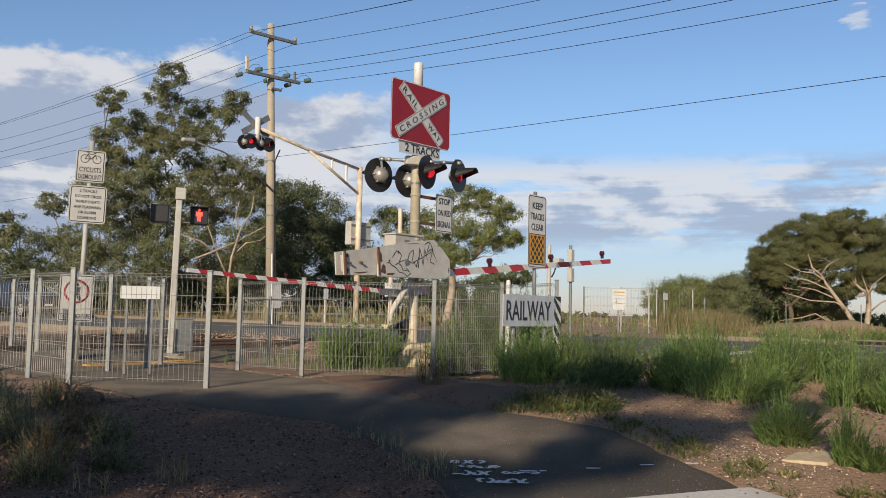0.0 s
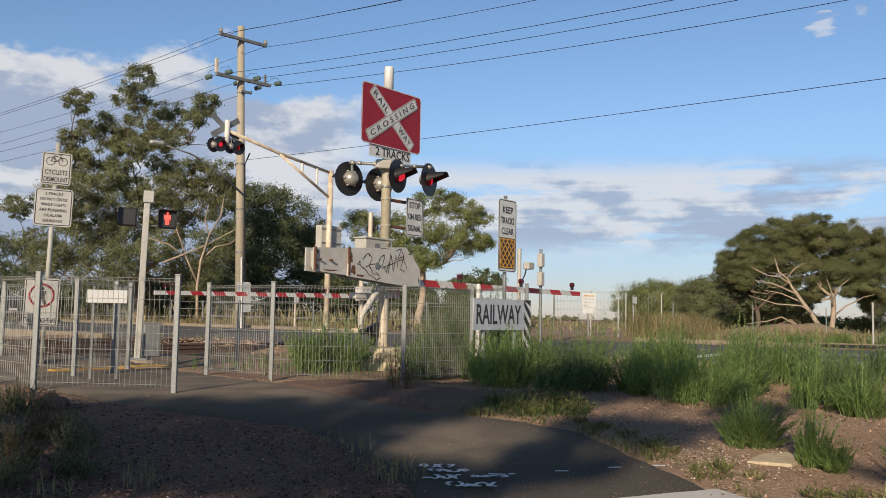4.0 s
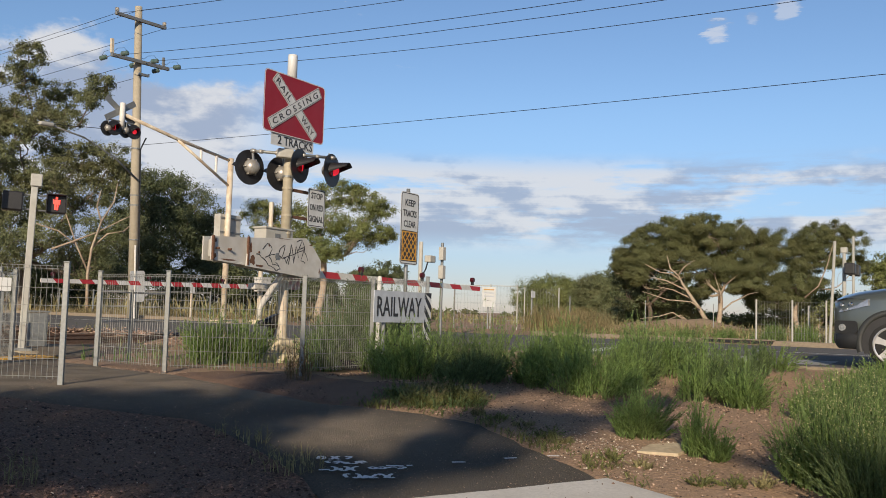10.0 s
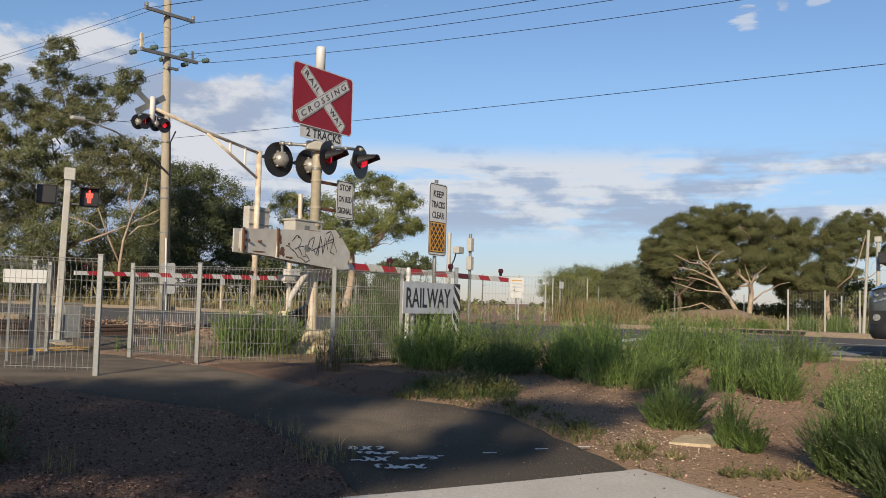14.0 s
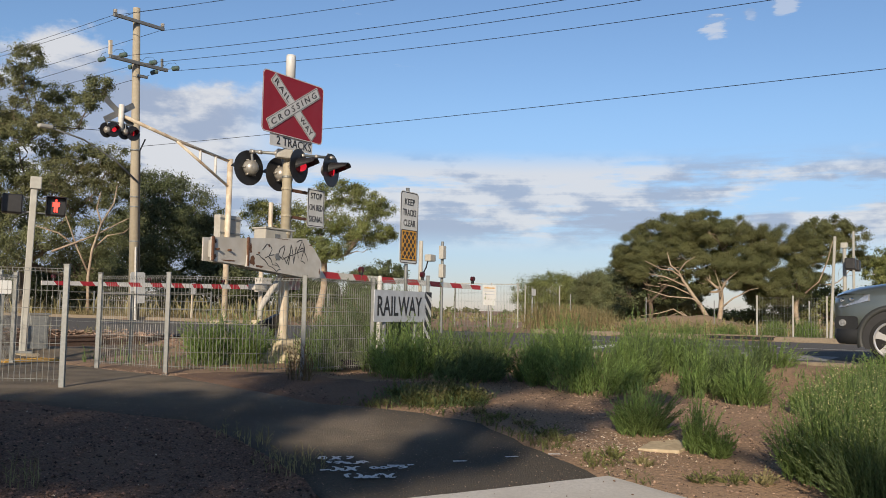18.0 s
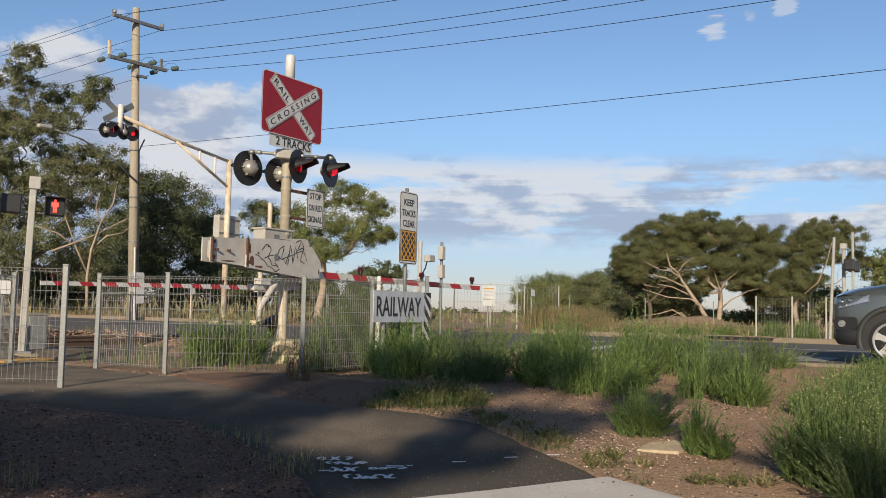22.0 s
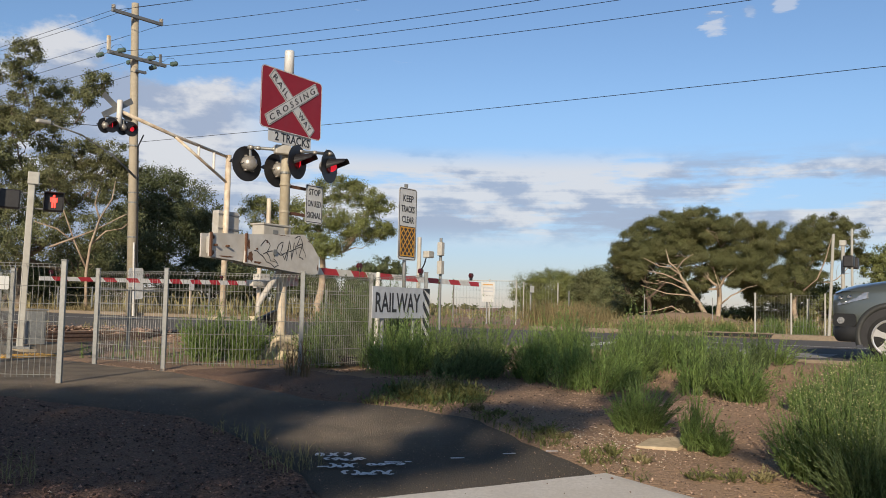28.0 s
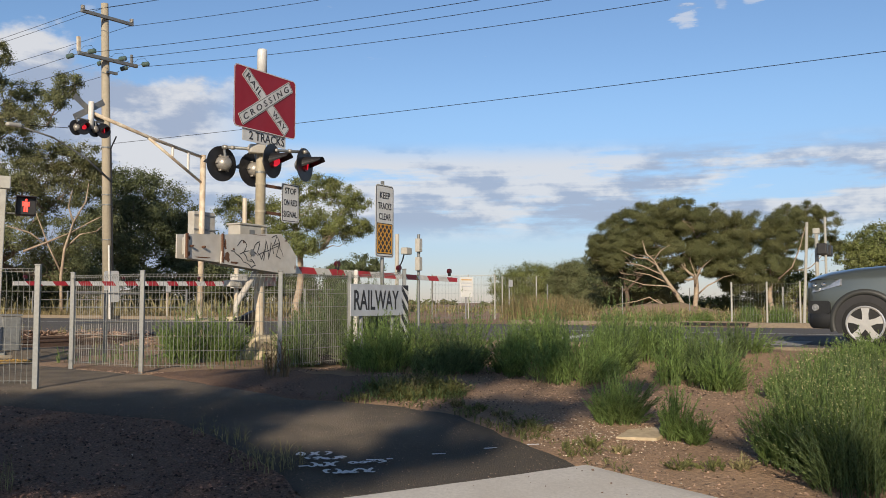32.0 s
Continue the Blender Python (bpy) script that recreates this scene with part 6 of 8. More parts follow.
# place, leaf colour, leaf count, and the lobes of the crown: across, height, half width, half height
TREES = [
    ("big_left", -14.6, 47.8, "olive", 17000, [(-0.3, 7.7, 1.4, 1.1), (-1.7, 7.9, 1.2, 1.0), (0.4, 6.2, 1.6, 1.2), (-0.7, 10.0, 1.3, 0.8), (0.5, 9.8, 1.3, 0.8), (-3.7, 6.5, 1.6, 1.2), (-3.1, 5.8, 1.6, 1.2), (1.1, 7.0, 1.2, 1.0), (-0.4, 12.9, 1.1, 0.7), (-0.8, 12.1, 1.2, 0.7), (-3.4, 11.6, 0.9, 0.7), (-2.6, 11.0, 1.1, 0.8), (1.2, 12.0, 1.0, 0.7), (2.9, 12.0, 1.0, 0.6), (2.6, 11.2, 1.0, 0.6), (-0.1, 10.8, 1.2, 0.9), (-1.7, 10.1, 1.2, 0.8), (1.5, 10.5, 1.0, 0.7), (-3.4, 9.6, 0.9, 0.9), (-3.5, 8.6, 0.9, 1.0), (-2.2, 8.8, 1.2, 0.8), (-0.8, 9.2, 0.9, 0.7), (1.0, 8.8, 1.0, 0.8), (-2.8, 7.3, 1.2, 0.9), (-1.3, 6.5, 1.5, 1.1), (1.8, 7.6, 1.5, 0.9), (3.4, 7.6, 1.4, 0.9), (4.2, 7.0, 1.1, 0.9), (3.7, 8.4, 1.3, 0.8), (4.7, 7.7, 0.9, 0.7), (2.4, 8.3, 1.1, 0.8), (2.7, 6.4, 1.6, 1.0), (-2.3, 5.0, 1.8, 1.2), (-3.6, 4.2, 1.5, 1.4), (-0.9, 4.6, 1.8, 1.5), (1.6, 5.3, 1.4, 1.0), (0.7, 4.0, 1.5, 1.2), (3.5, 4.2, 1.2, 1.6), (4.6, 5.1, 1.0, 1.4), (-4.3, 3.2, 1.6, 1.5), (-1.5, 3.1, 2.1, 1.4), (2.6, 2.9, 1.8, 1.4)]),
    ("left_back", -25.8, 56.4, "olive", 5600, [(0.85, 7.35, 1.0, 0.7), (1.4, 5.0, 1.3, 0.9), (2.2, 3.6, 0.8, 0.6), (-1.0, 4.3, 2.0, 1.3), (-1.9, 5.9, 1.1, 0.9), (-3.6, 5.2, 1.8, 1.7), (-5.4, 4.9, 2.2, 2.2), (-2.5, 3.2, 2.0, 1.2), (0.3, 3.1, 1.3, 0.7)]),
    ("dark_mid", -8.7, 61.4, "dark", 9000, [(-1.4, 8.0, 2.2, 1.8), (0.6, 6.7, 2.0, 2.0), (-1.7, 5.1, 2.4, 2.4), (1.4, 4.8, 1.4, 2.2), (-2.7, 6.6, 1.4, 2.4)]),
    ("behind_mast", 0.2, 48.0, "warm", 5600, [(1.1, 7.1, 1.5, 0.8), (2.8, 6.4, 1.2, 0.7), (-0.1, 5.7, 1.8, 1.0), (1.9, 5.0, 1.7, 1.0), (-2.8, 5.7, 1.5, 1.0), (-1.6, 4.6, 1.7, 1.1), (0.2, 4.0, 1.4, 0.7), (3.4, 5.0, 0.7, 0.6)]),
    ("low_back", 6.1, 79.8, "dark", 1500, [(-0.0, 4.2, 1.8, 0.8), (-1.8, 3.6, 1.5, 0.7)]),
    ("row_left", 24.4, 91.8, "warm", 6000, [(-1.5, 2.6, 2.2, 1.9), (0.9, 3.2, 2.7, 1.8), (3.3, 2.2, 2.4, 2.3), (0.6, 1.3, 3.0, 1.4)]),
    ("row_mid", 24.7, 74.0, "olive", 7500, [(0.1, 3.5, 1.8, 1.1), (1.5, 2.7, 1.6, 1.6), (-1.0, 2.6, 1.6, 1.6), (0.7, 1.2, 2.0, 1.1), (2.3, 1.6, 1.5, 1.2), (-1.4, 1.2, 1.2, 1.2)]),
    ("umbrella", 25.8, 54.2, "dome", 17000, [(-5.6, 5.0, 1.05, 1.1), (-4.5, 6.0, 1.15, 0.95), (-3.1, 6.5, 1.2, 0.85), (-1.2, 6.9, 1.3, 0.75), (0.6, 6.4, 1.25, 0.9), (2.0, 5.8, 1.05, 1.0), (-2.6, 5.1, 1.35, 0.9), (-0.6, 5.3, 1.4, 1.05), (1.1, 4.6, 1.35, 0.95), (-3.8, 5.0, 1.05, 0.6), (-1.3, 4.05, 1.1, 0.7), (0.25, 3.6, 1.0, 0.55), (2.3, 4.4, 0.8, 0.85), (-6.1, 4.1, 0.6, 0.6), (-2.2, 6.2, 1.1, 0.8), (-0.2, 6.2, 1.1, 0.8), (-4.7, 4.6, 0.9, 0.7), (-5.3, 3.7, 0.7, 0.6), (0.3, 4.4, 1.1, 0.7), (1.6, 3.6, 0.8, 0.6), (-0.6, 3.2, 0.7, 0.5), (0.95, 3.05, 0.6, 0.4), (-1.1, 2.7, 0.7, 0.5), (2.1, 3.2, 0.6, 0.4)]),
    ("umbrella2", 31.9, 55.5, "dome", 9500, [(-2.4, 5.3, 1.2, 1.2), (-0.8, 6.0, 1.2, 0.95), (-1.2, 4.2, 1.3, 1.1), (1.0, 6.5, 1.0, 0.8), (2.2, 6.9, 1.0, 0.65), (3.1, 6.1, 0.9, 0.85), (3.6, 4.9, 0.6, 0.65), (0.6, 4.9, 1.0, 1.0), (-2.1, 3.0, 1.2, 0.6), (-1.2, 2.4, 1.0, 0.6), (1.1, 3.4, 0.9, 0.6), (-0.6, 2.3, 1.2, 0.5), (0.2, 5.8, 1.0, 0.8), (-0.1, 3.4, 1.1, 0.8), (1.9, 5.2, 0.9, 0.8), (-2.9, 4.2, 0.8, 0.9), (-2.9, 2.7, 0.7, 0.45), (-3.2, 3.0, 0.7, 0.5), (-2.5, 2.1, 1.0, 0.5)]),
    ("cavity", 22.4, 57.5, "dark", 3200, [(-1.4, 4.2, 1.2, 1.1), (-0.2, 3.2, 1.3, 1.1), (-1.6, 2.6, 1.2, 1.0), (1.2, 3.8, 1.0, 1.0), (1.0, 2.3, 1.1, 0.9)]),
    ("far_right", 39.3, 55.5, "warm", 4500, [(-1.5, 4.1, 0.9, 0.9), (-0.4, 4.7, 1.3, 1.1), (0.7, 5.0, 1.5, 1.2), (-0.7, 3.5, 1.3, 0.7), (2.0, 4.6, 2.2, 1.7)]),
    ("left_far2", -15.5, 73.4, "dark", 5000, [(0.8, 4.5, 2.9, 2.6), (-2.4, 3.0, 2.9, 1.9), (8.7, 4.2, 1.9, 2.4)]),
    ("scrub_a", -24.5, 51.5, "dark", 4500, [(-0.4, 1.5, 2.2, 1.2), (-2.7, 1.6, 2.2, 1.3), (1.7, 1.7, 2.0, 1.3), (3.6, 1.6, 1.6, 1.1)]),
    ("scrub_b", -18.2, 54.0, "dark", 5000, [(-1.0, 1.6, 1.8, 1.2), (1.2, 2.0, 2.0, 1.3), (3.9, 1.9, 1.8, 1.3), (5.9, 2.0, 1.4, 1.2)]),
    ("scrub_f", 0.1, 64.0, "dark", 7000, [(-5.1, 2.3, 1.8, 1.2), (-2.7, 2.1, 1.6, 1.1), (-0.4, 2.3, 1.8, 1.3), (2.0, 2.1, 1.8, 1.1), (4.0, 1.7, 1.4, 0.7)]),
    ("scrub_g", 19.8, 69.2, "olive", 4500, [(8.4, 2.5, 1.8, 1.4), (6.4, 2.1, 1.6, 1.4)]),
    ("scrub_h", 30.3, 62.0, "warm", 2600, [(-3.4, 0.9, 1.2, 0.5), (-1.6, 0.8, 1.3, 0.5), (0.6, 0.8, 1.4, 0.5), (2.6, 1.0, 1.5, 0.6), (4.6, 1.0, 1.3, 0.6)]),
    ("scrub_c", -8.4, 59.4, "dark", 4500, [(-1.5, 2.1, 1.9, 1.4), (0.7, 2.2, 1.7, 1.4), (2.9, 2.4, 1.4, 1.3)]),
    ("scrub_d", 24.3, 61.4, "olive", 3500, [(-0.4, 1.8, 2.1, 1.1), (1.6, 1.6, 1.7, 0.8), (-2.4, 0.8, 1.7, 0.8)]),
    ("scrub_e", 35.9, 60.1, "warm", 4000, [(-2.7, 2.2, 1.3, 0.7), (0.0, 2.0, 2.0, 1.2), (2.3, 1.6, 1.8, 0.9), (5.3, 2.4, 2.2, 1.3)]),
]


def leaf_mesh(name, pos, ax, side, ln, wide, material, parent):
    """Narrow folded leaves, one face each, from their middles, axes and widths."""
    count = len(pos)
    w = ln * wide
    up = np.cross(ax, side)
    p0, p1 = pos - ax * ln * 0.5, pos + ax * ln * 0.5
    a, b = pos + side * w + up * w * 0.3, pos - side * w + up * w * 0.3
    verts = np.stack([p0, a, p1, b], 1).reshape(-1, 3)
    q = np.arange(count) * 4
    me = bpy.data.meshes.new(name)
    me.vertices.add(count * 4), me.loops.add(count * 4), me.polygons.add(count)
    me.vertices.foreach_set("co", verts.ravel())
    me.loops.foreach_set("vertex_index", np.arange(count * 4))
    me.polygons.foreach_set("loop_start", q)
    me.update()
    me.materials.append(material)
    ob = new(name, me)
    ob.parent = parent
    return tagged(ob, kind="stuff")


def unit(v):
    return v / np.maximum(np.linalg.norm(v, axis=1), 1e-6)[:, None]


def leaf_cloud(name, centres, radii, count, size, material, parent, rng, droop=0.55, flat=1.0, outward=None, scatter_n=0.75):
    """Many small folded leaves round clump centres; outward: the way each clump faces."""
    idx = rng.integers(0, len(centres), count)
    d = unit(rng.normal(size=(count, 3)))
    pos = centres[idx] + d * (rng.random(count) ** 0.6 * radii[idx] * rng.choice((0.8, 1.0, 1.35), count))[:, None] * np.array([1, 1, 0.72 * flat])
    if outward is None:
        ax = rng.normal(size=(count, 3))
        ax[:, 2] = ax[:, 2] * 0.6 - droop
        ax = unit(ax)
        side = unit(np.cross(ax, rng.normal(size=(count, 3))))
    else:
        # blades lie roughly along the clump's outer skin and hang a little
        n = unit(outward[idx] + 0.7 * d + scatter_n * rng.normal(size=(count, 3)))
        ax = rng.normal(size=(count, 3)) * 0.8 - np.array([0, 0, droop])
        ax = unit(ax - n * (ax * n).sum(1)[:, None])
        side = np.cross(n, ax)
    ln = size * rng.uniform(0.6, 1.35, count)[:, None]
    return leaf_mesh(name, pos, ax, side, ln, 0.27, material, parent)


def limb(bm, a, b, r0, r1, rng, sag=0.12, seg=6):
    a, b = Vector(a), Vector(b)
    l = (b - a).length
    w1, w2 = Vector(rng.normal(size=3)) * l * sag, Vector(rng.normal(size=3)) * l * sag * 0.6
    pts = []
    for i in range(seg + 1):
        t = i / seg
        pts.append(a.lerp(b, t) + w1 * math.sin(math.pi * t) + w2 * math.sin(2 * math.pi * t) + Vector((0, 0, -l * 0.10 * math.sin(math.pi * t))))
    rod(bm, pts, [r0 + (r1 - r0) * i / seg for i in range(seg + 1)], 6, False)
    return pts


def eucalypt(x, y, kind, count, lobes, seed, trunk_r=0.28, bark=None, leaf=0.34, lean=0.0, label="", az=None, depth=0.9, fine=1.0, tufts=1.0):
    rng = np.random.default_rng(seed)
    z = ground_z(x, y) - 0.1
    az = math.atan2(x, y) if az is None else az
    right, away = Vector((math.cos(az), -math.sin(az), 0)), Vector((math.sin(az), math.cos(az), 0))
    k = thing("eucalyptus_tree", pose(x, y, z), label or "open-crowned eucalyptus with drooping olive leaves and pale limbs", "tree", "trees")
    bark = bark or (DARKBARK if kind == "dark" else BARK)
    lo = min(l[1] - l[3] for l in lobes) - z
    hi = max(l[1] + l[3] for l in lobes) - z
    mean_r = sum(l[0] for l in lobes) / len(lobes)
    fork_h = max(0.8, lo * 0.75 + hi * 0.12)
    bm = B()
    fork = right * (mean_r * 0.35 + lean) + Vector((0, 0, fork_h))
    limb(bm, (0, 0, -0.2), fork, trunk_r, trunk_r * 0.72, rng, 0.04)
    part("trunk", bm, bark, k, "pale trunk" if bark is BARK else "", True)
    # each lobe hangs on a limb that leaves the nearest limb before it
    spots = [(right * r + Vector((0, 0, h - z)) + away * float(rng.uniform(-0.9, 0.9)) * max(rr, 0.3 * (hi - lo)) * depth * 0.75, rr, rh) for r, h, rr, rh in lobes]
    spots.sort(key=lambda q: (q[0] - fork).length)
    nodes = [(fork, trunk_r * 0.62)]
    centres, radii, outs = [], [], []
    mid = sum((c for c, _, _ in spots), Vector()) / len(spots)
    for c, rr, rh in spots:
        bm = B()
        goal = c - Vector((0, 0, rh * 0.3))
        start, r0 = min(nodes, key=lambda q: (q[0] - goal).length + 0.45 * (q[0] - fork).length + (3.0 if q[0].z > goal.z else 0))
        r0 = max(0.045, min(r0 * 0.85, trunk_r * 0.62))
        pts = limb(bm, start, goal, r0, max(0.022, r0 * 0.42), rng, 0.08)
        nodes += [(p, r0 + (r0 * 0.42 - r0) * i / 6) for i, p in enumerate(pts) if i > 1]
        num = max(10, int((13 * rr * rh + 9) * tufts))
        for i in range(num):
            d = Vector(rng.normal(size=3)).normalized() * float(rng.choice((0.62, 0.85, 0.95, 1.08)))
            q = c + right * d.x * rr + Vector((0, 0, d.z * rh)) + away * d.y * rr * depth
            cr = float(rng.uniform(0.16, 0.36)) * (rr + rh) / 2 + 0.12
            o = (right * d.x + Vector((0, 0, d.z * 1.2)) + away * d.y) * 0.9 + (q - mid).normalized() * 0.5 + Vector((0, 0, 0.35))
            centres.append(q), radii.append(cr), outs.append(o.normalized())
            if i % 3 == 0:
                limb(bm, pts[int(rng.integers(3, 7))], q, max(0.014, r0 * 0.28), 0.010, rng, 0.10, 4)
        part("limb", bm, bark, k, "crooked limb", True)
    leaf_cloud("crown", np.array([tuple(c) for c in centres]), np.array(radii), int(count * 3.4 * fine), leaf * 0.56 / math.sqrt(fine), LEAVES[kind], k, rng, outward=np.array([tuple(o) for o in outs]))
    return k


def build_trees():
    names = {"big_left": (0.30, 0.36), "umbrella": (0.20, 0.36), "behind_mast": (0.24, 0.32)}
    for i, (nm, x, y, kind, count, lobes) in enumerate(TREES):
        tr, lf = names.get(nm, (0.2, 0.38))
        if nm == "big_left":
            count *= 1.3
        fine = 6.5 if nm.startswith("umbrella") else 5.5 if nm.startswith("row") else 3.6 if nm.startswith(("behind", "big")) else 2.2
        if nm.startswith("umbrella"):
            lobes = [(r, h, rr * 1.02, rh) for r, h, rr, rh in lobes]
        if nm in ("big_left", "behind_mast"):
            lobes = [(r, h, rr * 0.86, rh * 0.86) for r, h, rr, rh in lobes]
        k = eucalypt(x, y, kind, count * (0.68 if nm == "big_left" else 1.25 if nm.startswith("umbrella") else 0.9), lobes, 40 + i, tr, leaf=lf * (1.3 if math.hypot(x, y) > 70 else 1.0), fine=fine, bark=GREYBARK if nm in ("big_left", "left_back") else None, tufts=1.5 if fine > 2 else 1.0, lean=0.45 if nm == "umbrella" else 0.0)
        if nm == "umbrella":
            # pale limbs that show below the crown's edge
            a = math.atan2(x, y)
            for pts in (((0.0, 1.9), (0.0, 2.4), (-0.36, 3.5), (-1.3, 4.4)), ((0.0, 2.2), (0.36, 2.95), (1.2, 3.7)), ((0.15, 1.3), (0.7, 1.8), (1.3, 2.1), (1.7, 2.35), (2.3, 2.5)), ((-0.36, 3.5), (-0.3, 4.2), (0.1, 4.8))):
                ps = [(math.cos(a) * r - math.sin(a) * 0.4, -math.sin(a) * r - math.cos(a) * 0.4, h) for r, h in pts]
                part("limb", rod(B(), ps, [0.06 - 0.045 * j / (len(ps) - 1) for j in range(len(ps))], 7), BARK, k, "crooked limb", True)
    # bare pale trunks under the flat-topped tree
    k = thing("fallen_limbs", pose(23.65, 53.6, 0.0), "pale bare leaning trunk and dead limbs below the flat-topped tree", "dead tree")
    az = math.atan2(24.1, 53.4)
    R = Vector((math.cos(az), -math.sin(az), 0))

    def P(r, h, d=0.0):
        return R * r + Vector((0, 0, h)) + Vector((math.sin(az), math.cos(az), 0)) * d
    bm = B()
    rod(bm, [P(1.2, 0.2), P(0.45, 1.5), P(0.0, 2.15), P(-0.62, 3.1), P(-0.88, 3.6), P(-1.37, 4.05), P(-1.6, 4.9)], [0.17, 0.13, 0.11, 0.085, 0.065, 0.05, 0.02], 8)
    part("leaning_trunk", bm, BARK, k, "pale leaning trunk", True)
    for d, pts in ((-0.3, ((-0.7, 3.3), (-1.3, 3.7), (-2.0, 3.8), (-2.94, 4.3))), (-0.5, ((0.5, 1.6), (-0.1, 1.95), (-1.5, 2.05), (-3.1, 2.55))), (-0.2, ((-0.4, 2.7), (-1.7, 3.3), (-2.7, 3.5))), (0.2, ((-0.1, 2.2), (-1.2, 2.7), (-2.2, 2.9))), (-0.4, ((-0.5, 0.85), (-1.2, 1.25), (-2.0, 1.0), (-3.2, 0.8))), (-0.2, ((-0.3, 0.75), (-0.7, 1.1), (-1.6, 0.75))), (0.1, ((-0.9, 3.6), (-0.5, 4.2), (0.1, 4.6))), (0.0, ((6.6, 2.4), (7.4, 3.1), (7.9, 4.4), (8.2, 5.6)))):
        bm = B()
        n, r0 = len(pts), 0.06
        rod(bm, [P(r, h, d) for r, h in pts], [r0 - (r0 - 0.02) * i / (n - 1) for i in range(n)], 7)
        part("dead_limb", bm, BARK, k, smooth=True)
    # pale bare limbs in front of the tall tree's crown
    k = thing("bare_branches", pose(-10.99, 44.67, 0.0), "pale crooked bare branches before the tall eucalyptus", "dead tree")
    az = math.atan2(-10.99, 44.67)
    R = Vector((math.cos(az), -math.sin(az), 0))
    for n, pts in enumerate((((0.27, -0.1), (0.19, 2.17), (0.32, 3.46), (0.69, 4.75), (1.21, 5.78), (1.32, 6.65)), ((-1.46, 3.31), (-0.38, 3.8), (0.57, 4.24), (1.53, 4.85), (2.08, 5.15)), ((0.19, 2.32), (-0.37, 3.57), (-0.77, 4.64), (-1.07, 5.39)), ((0.32, 3.46), (0.98, 4.19), (1.73, 4.36), (2.17, 4.81)), ((0.69, 4.75), (0.45, 5.5), (0.6, 6.3)), ((-0.37, 3.57), (-1.2, 4.2), (-2.2, 4.5)))):
        bm = B()
        num, r0 = len(pts), 0.085 if n == 0 else 0.05
        rod(bm, [P(r, h, 0.05 * n) for r, h in pts], [r0 - (r0 - 0.02) * i / (num - 1) for i in range(num)], 7)
        part("bare_limb", bm, BARK, k, smooth=True)
    # trees behind the camera, whose shade falls on the path
    for i, (x, y, lobes) in enumerate(SHADERS):
        eucalypt(x, y, "olive", (850, 1000, 70)[i], lobes, 90 + i, 0.22, leaf=0.7, az=0.0, depth=0.3, fine=1.6)


SHADERS = [
    (-10.4, -12.0, [(-0.9, 7.8, 1.8, 0.8), (1.3, 8.1, 1.3, 0.6), (0.9, 6.4, 1.9, 0.9), (-2.2, 6.2, 1.8, 1.0), (1.6, 5.2, 1.8, 0.8), (-1.0, 5.0, 1.8, 0.8), (2.3, 7.6, 1.0, 0.4)]),
    (-6.9, -12.4, [(-0.4, 9.4, 1.2, 0.6), (0.0, 6.1, 1.3, 0.7), (-1.2, 7.2, 0.8, 0.5), (0.6, 5.0, 1.2, 0.6), (-0.75, 7.75, 0.7, 0.38), (-1.1, 8.25, 1.0, 0.40), (0.4, 7.1, 0.6, 0.35), (1.35, 7.65, 0.45, 0.25), (1.70, 8.3, 0.5, 0.25), (-0.8, 9.05, 1.1, 0.28), (0.0, 9.3, 1.0, 0.30), (1.1, 9.35, 0.9, 0.28), (2.1, 9.5, 0.6, 0.25), (-1.1, 9.9, 1.3, 0.45), (0.3, 9.7, 1.0, 0.4)]),
    (-1.6, -12.4, [(-3.2, 8.35, 0.6, 0.3), (-2.4, 8.9, 0.35, 0.2)]),
]


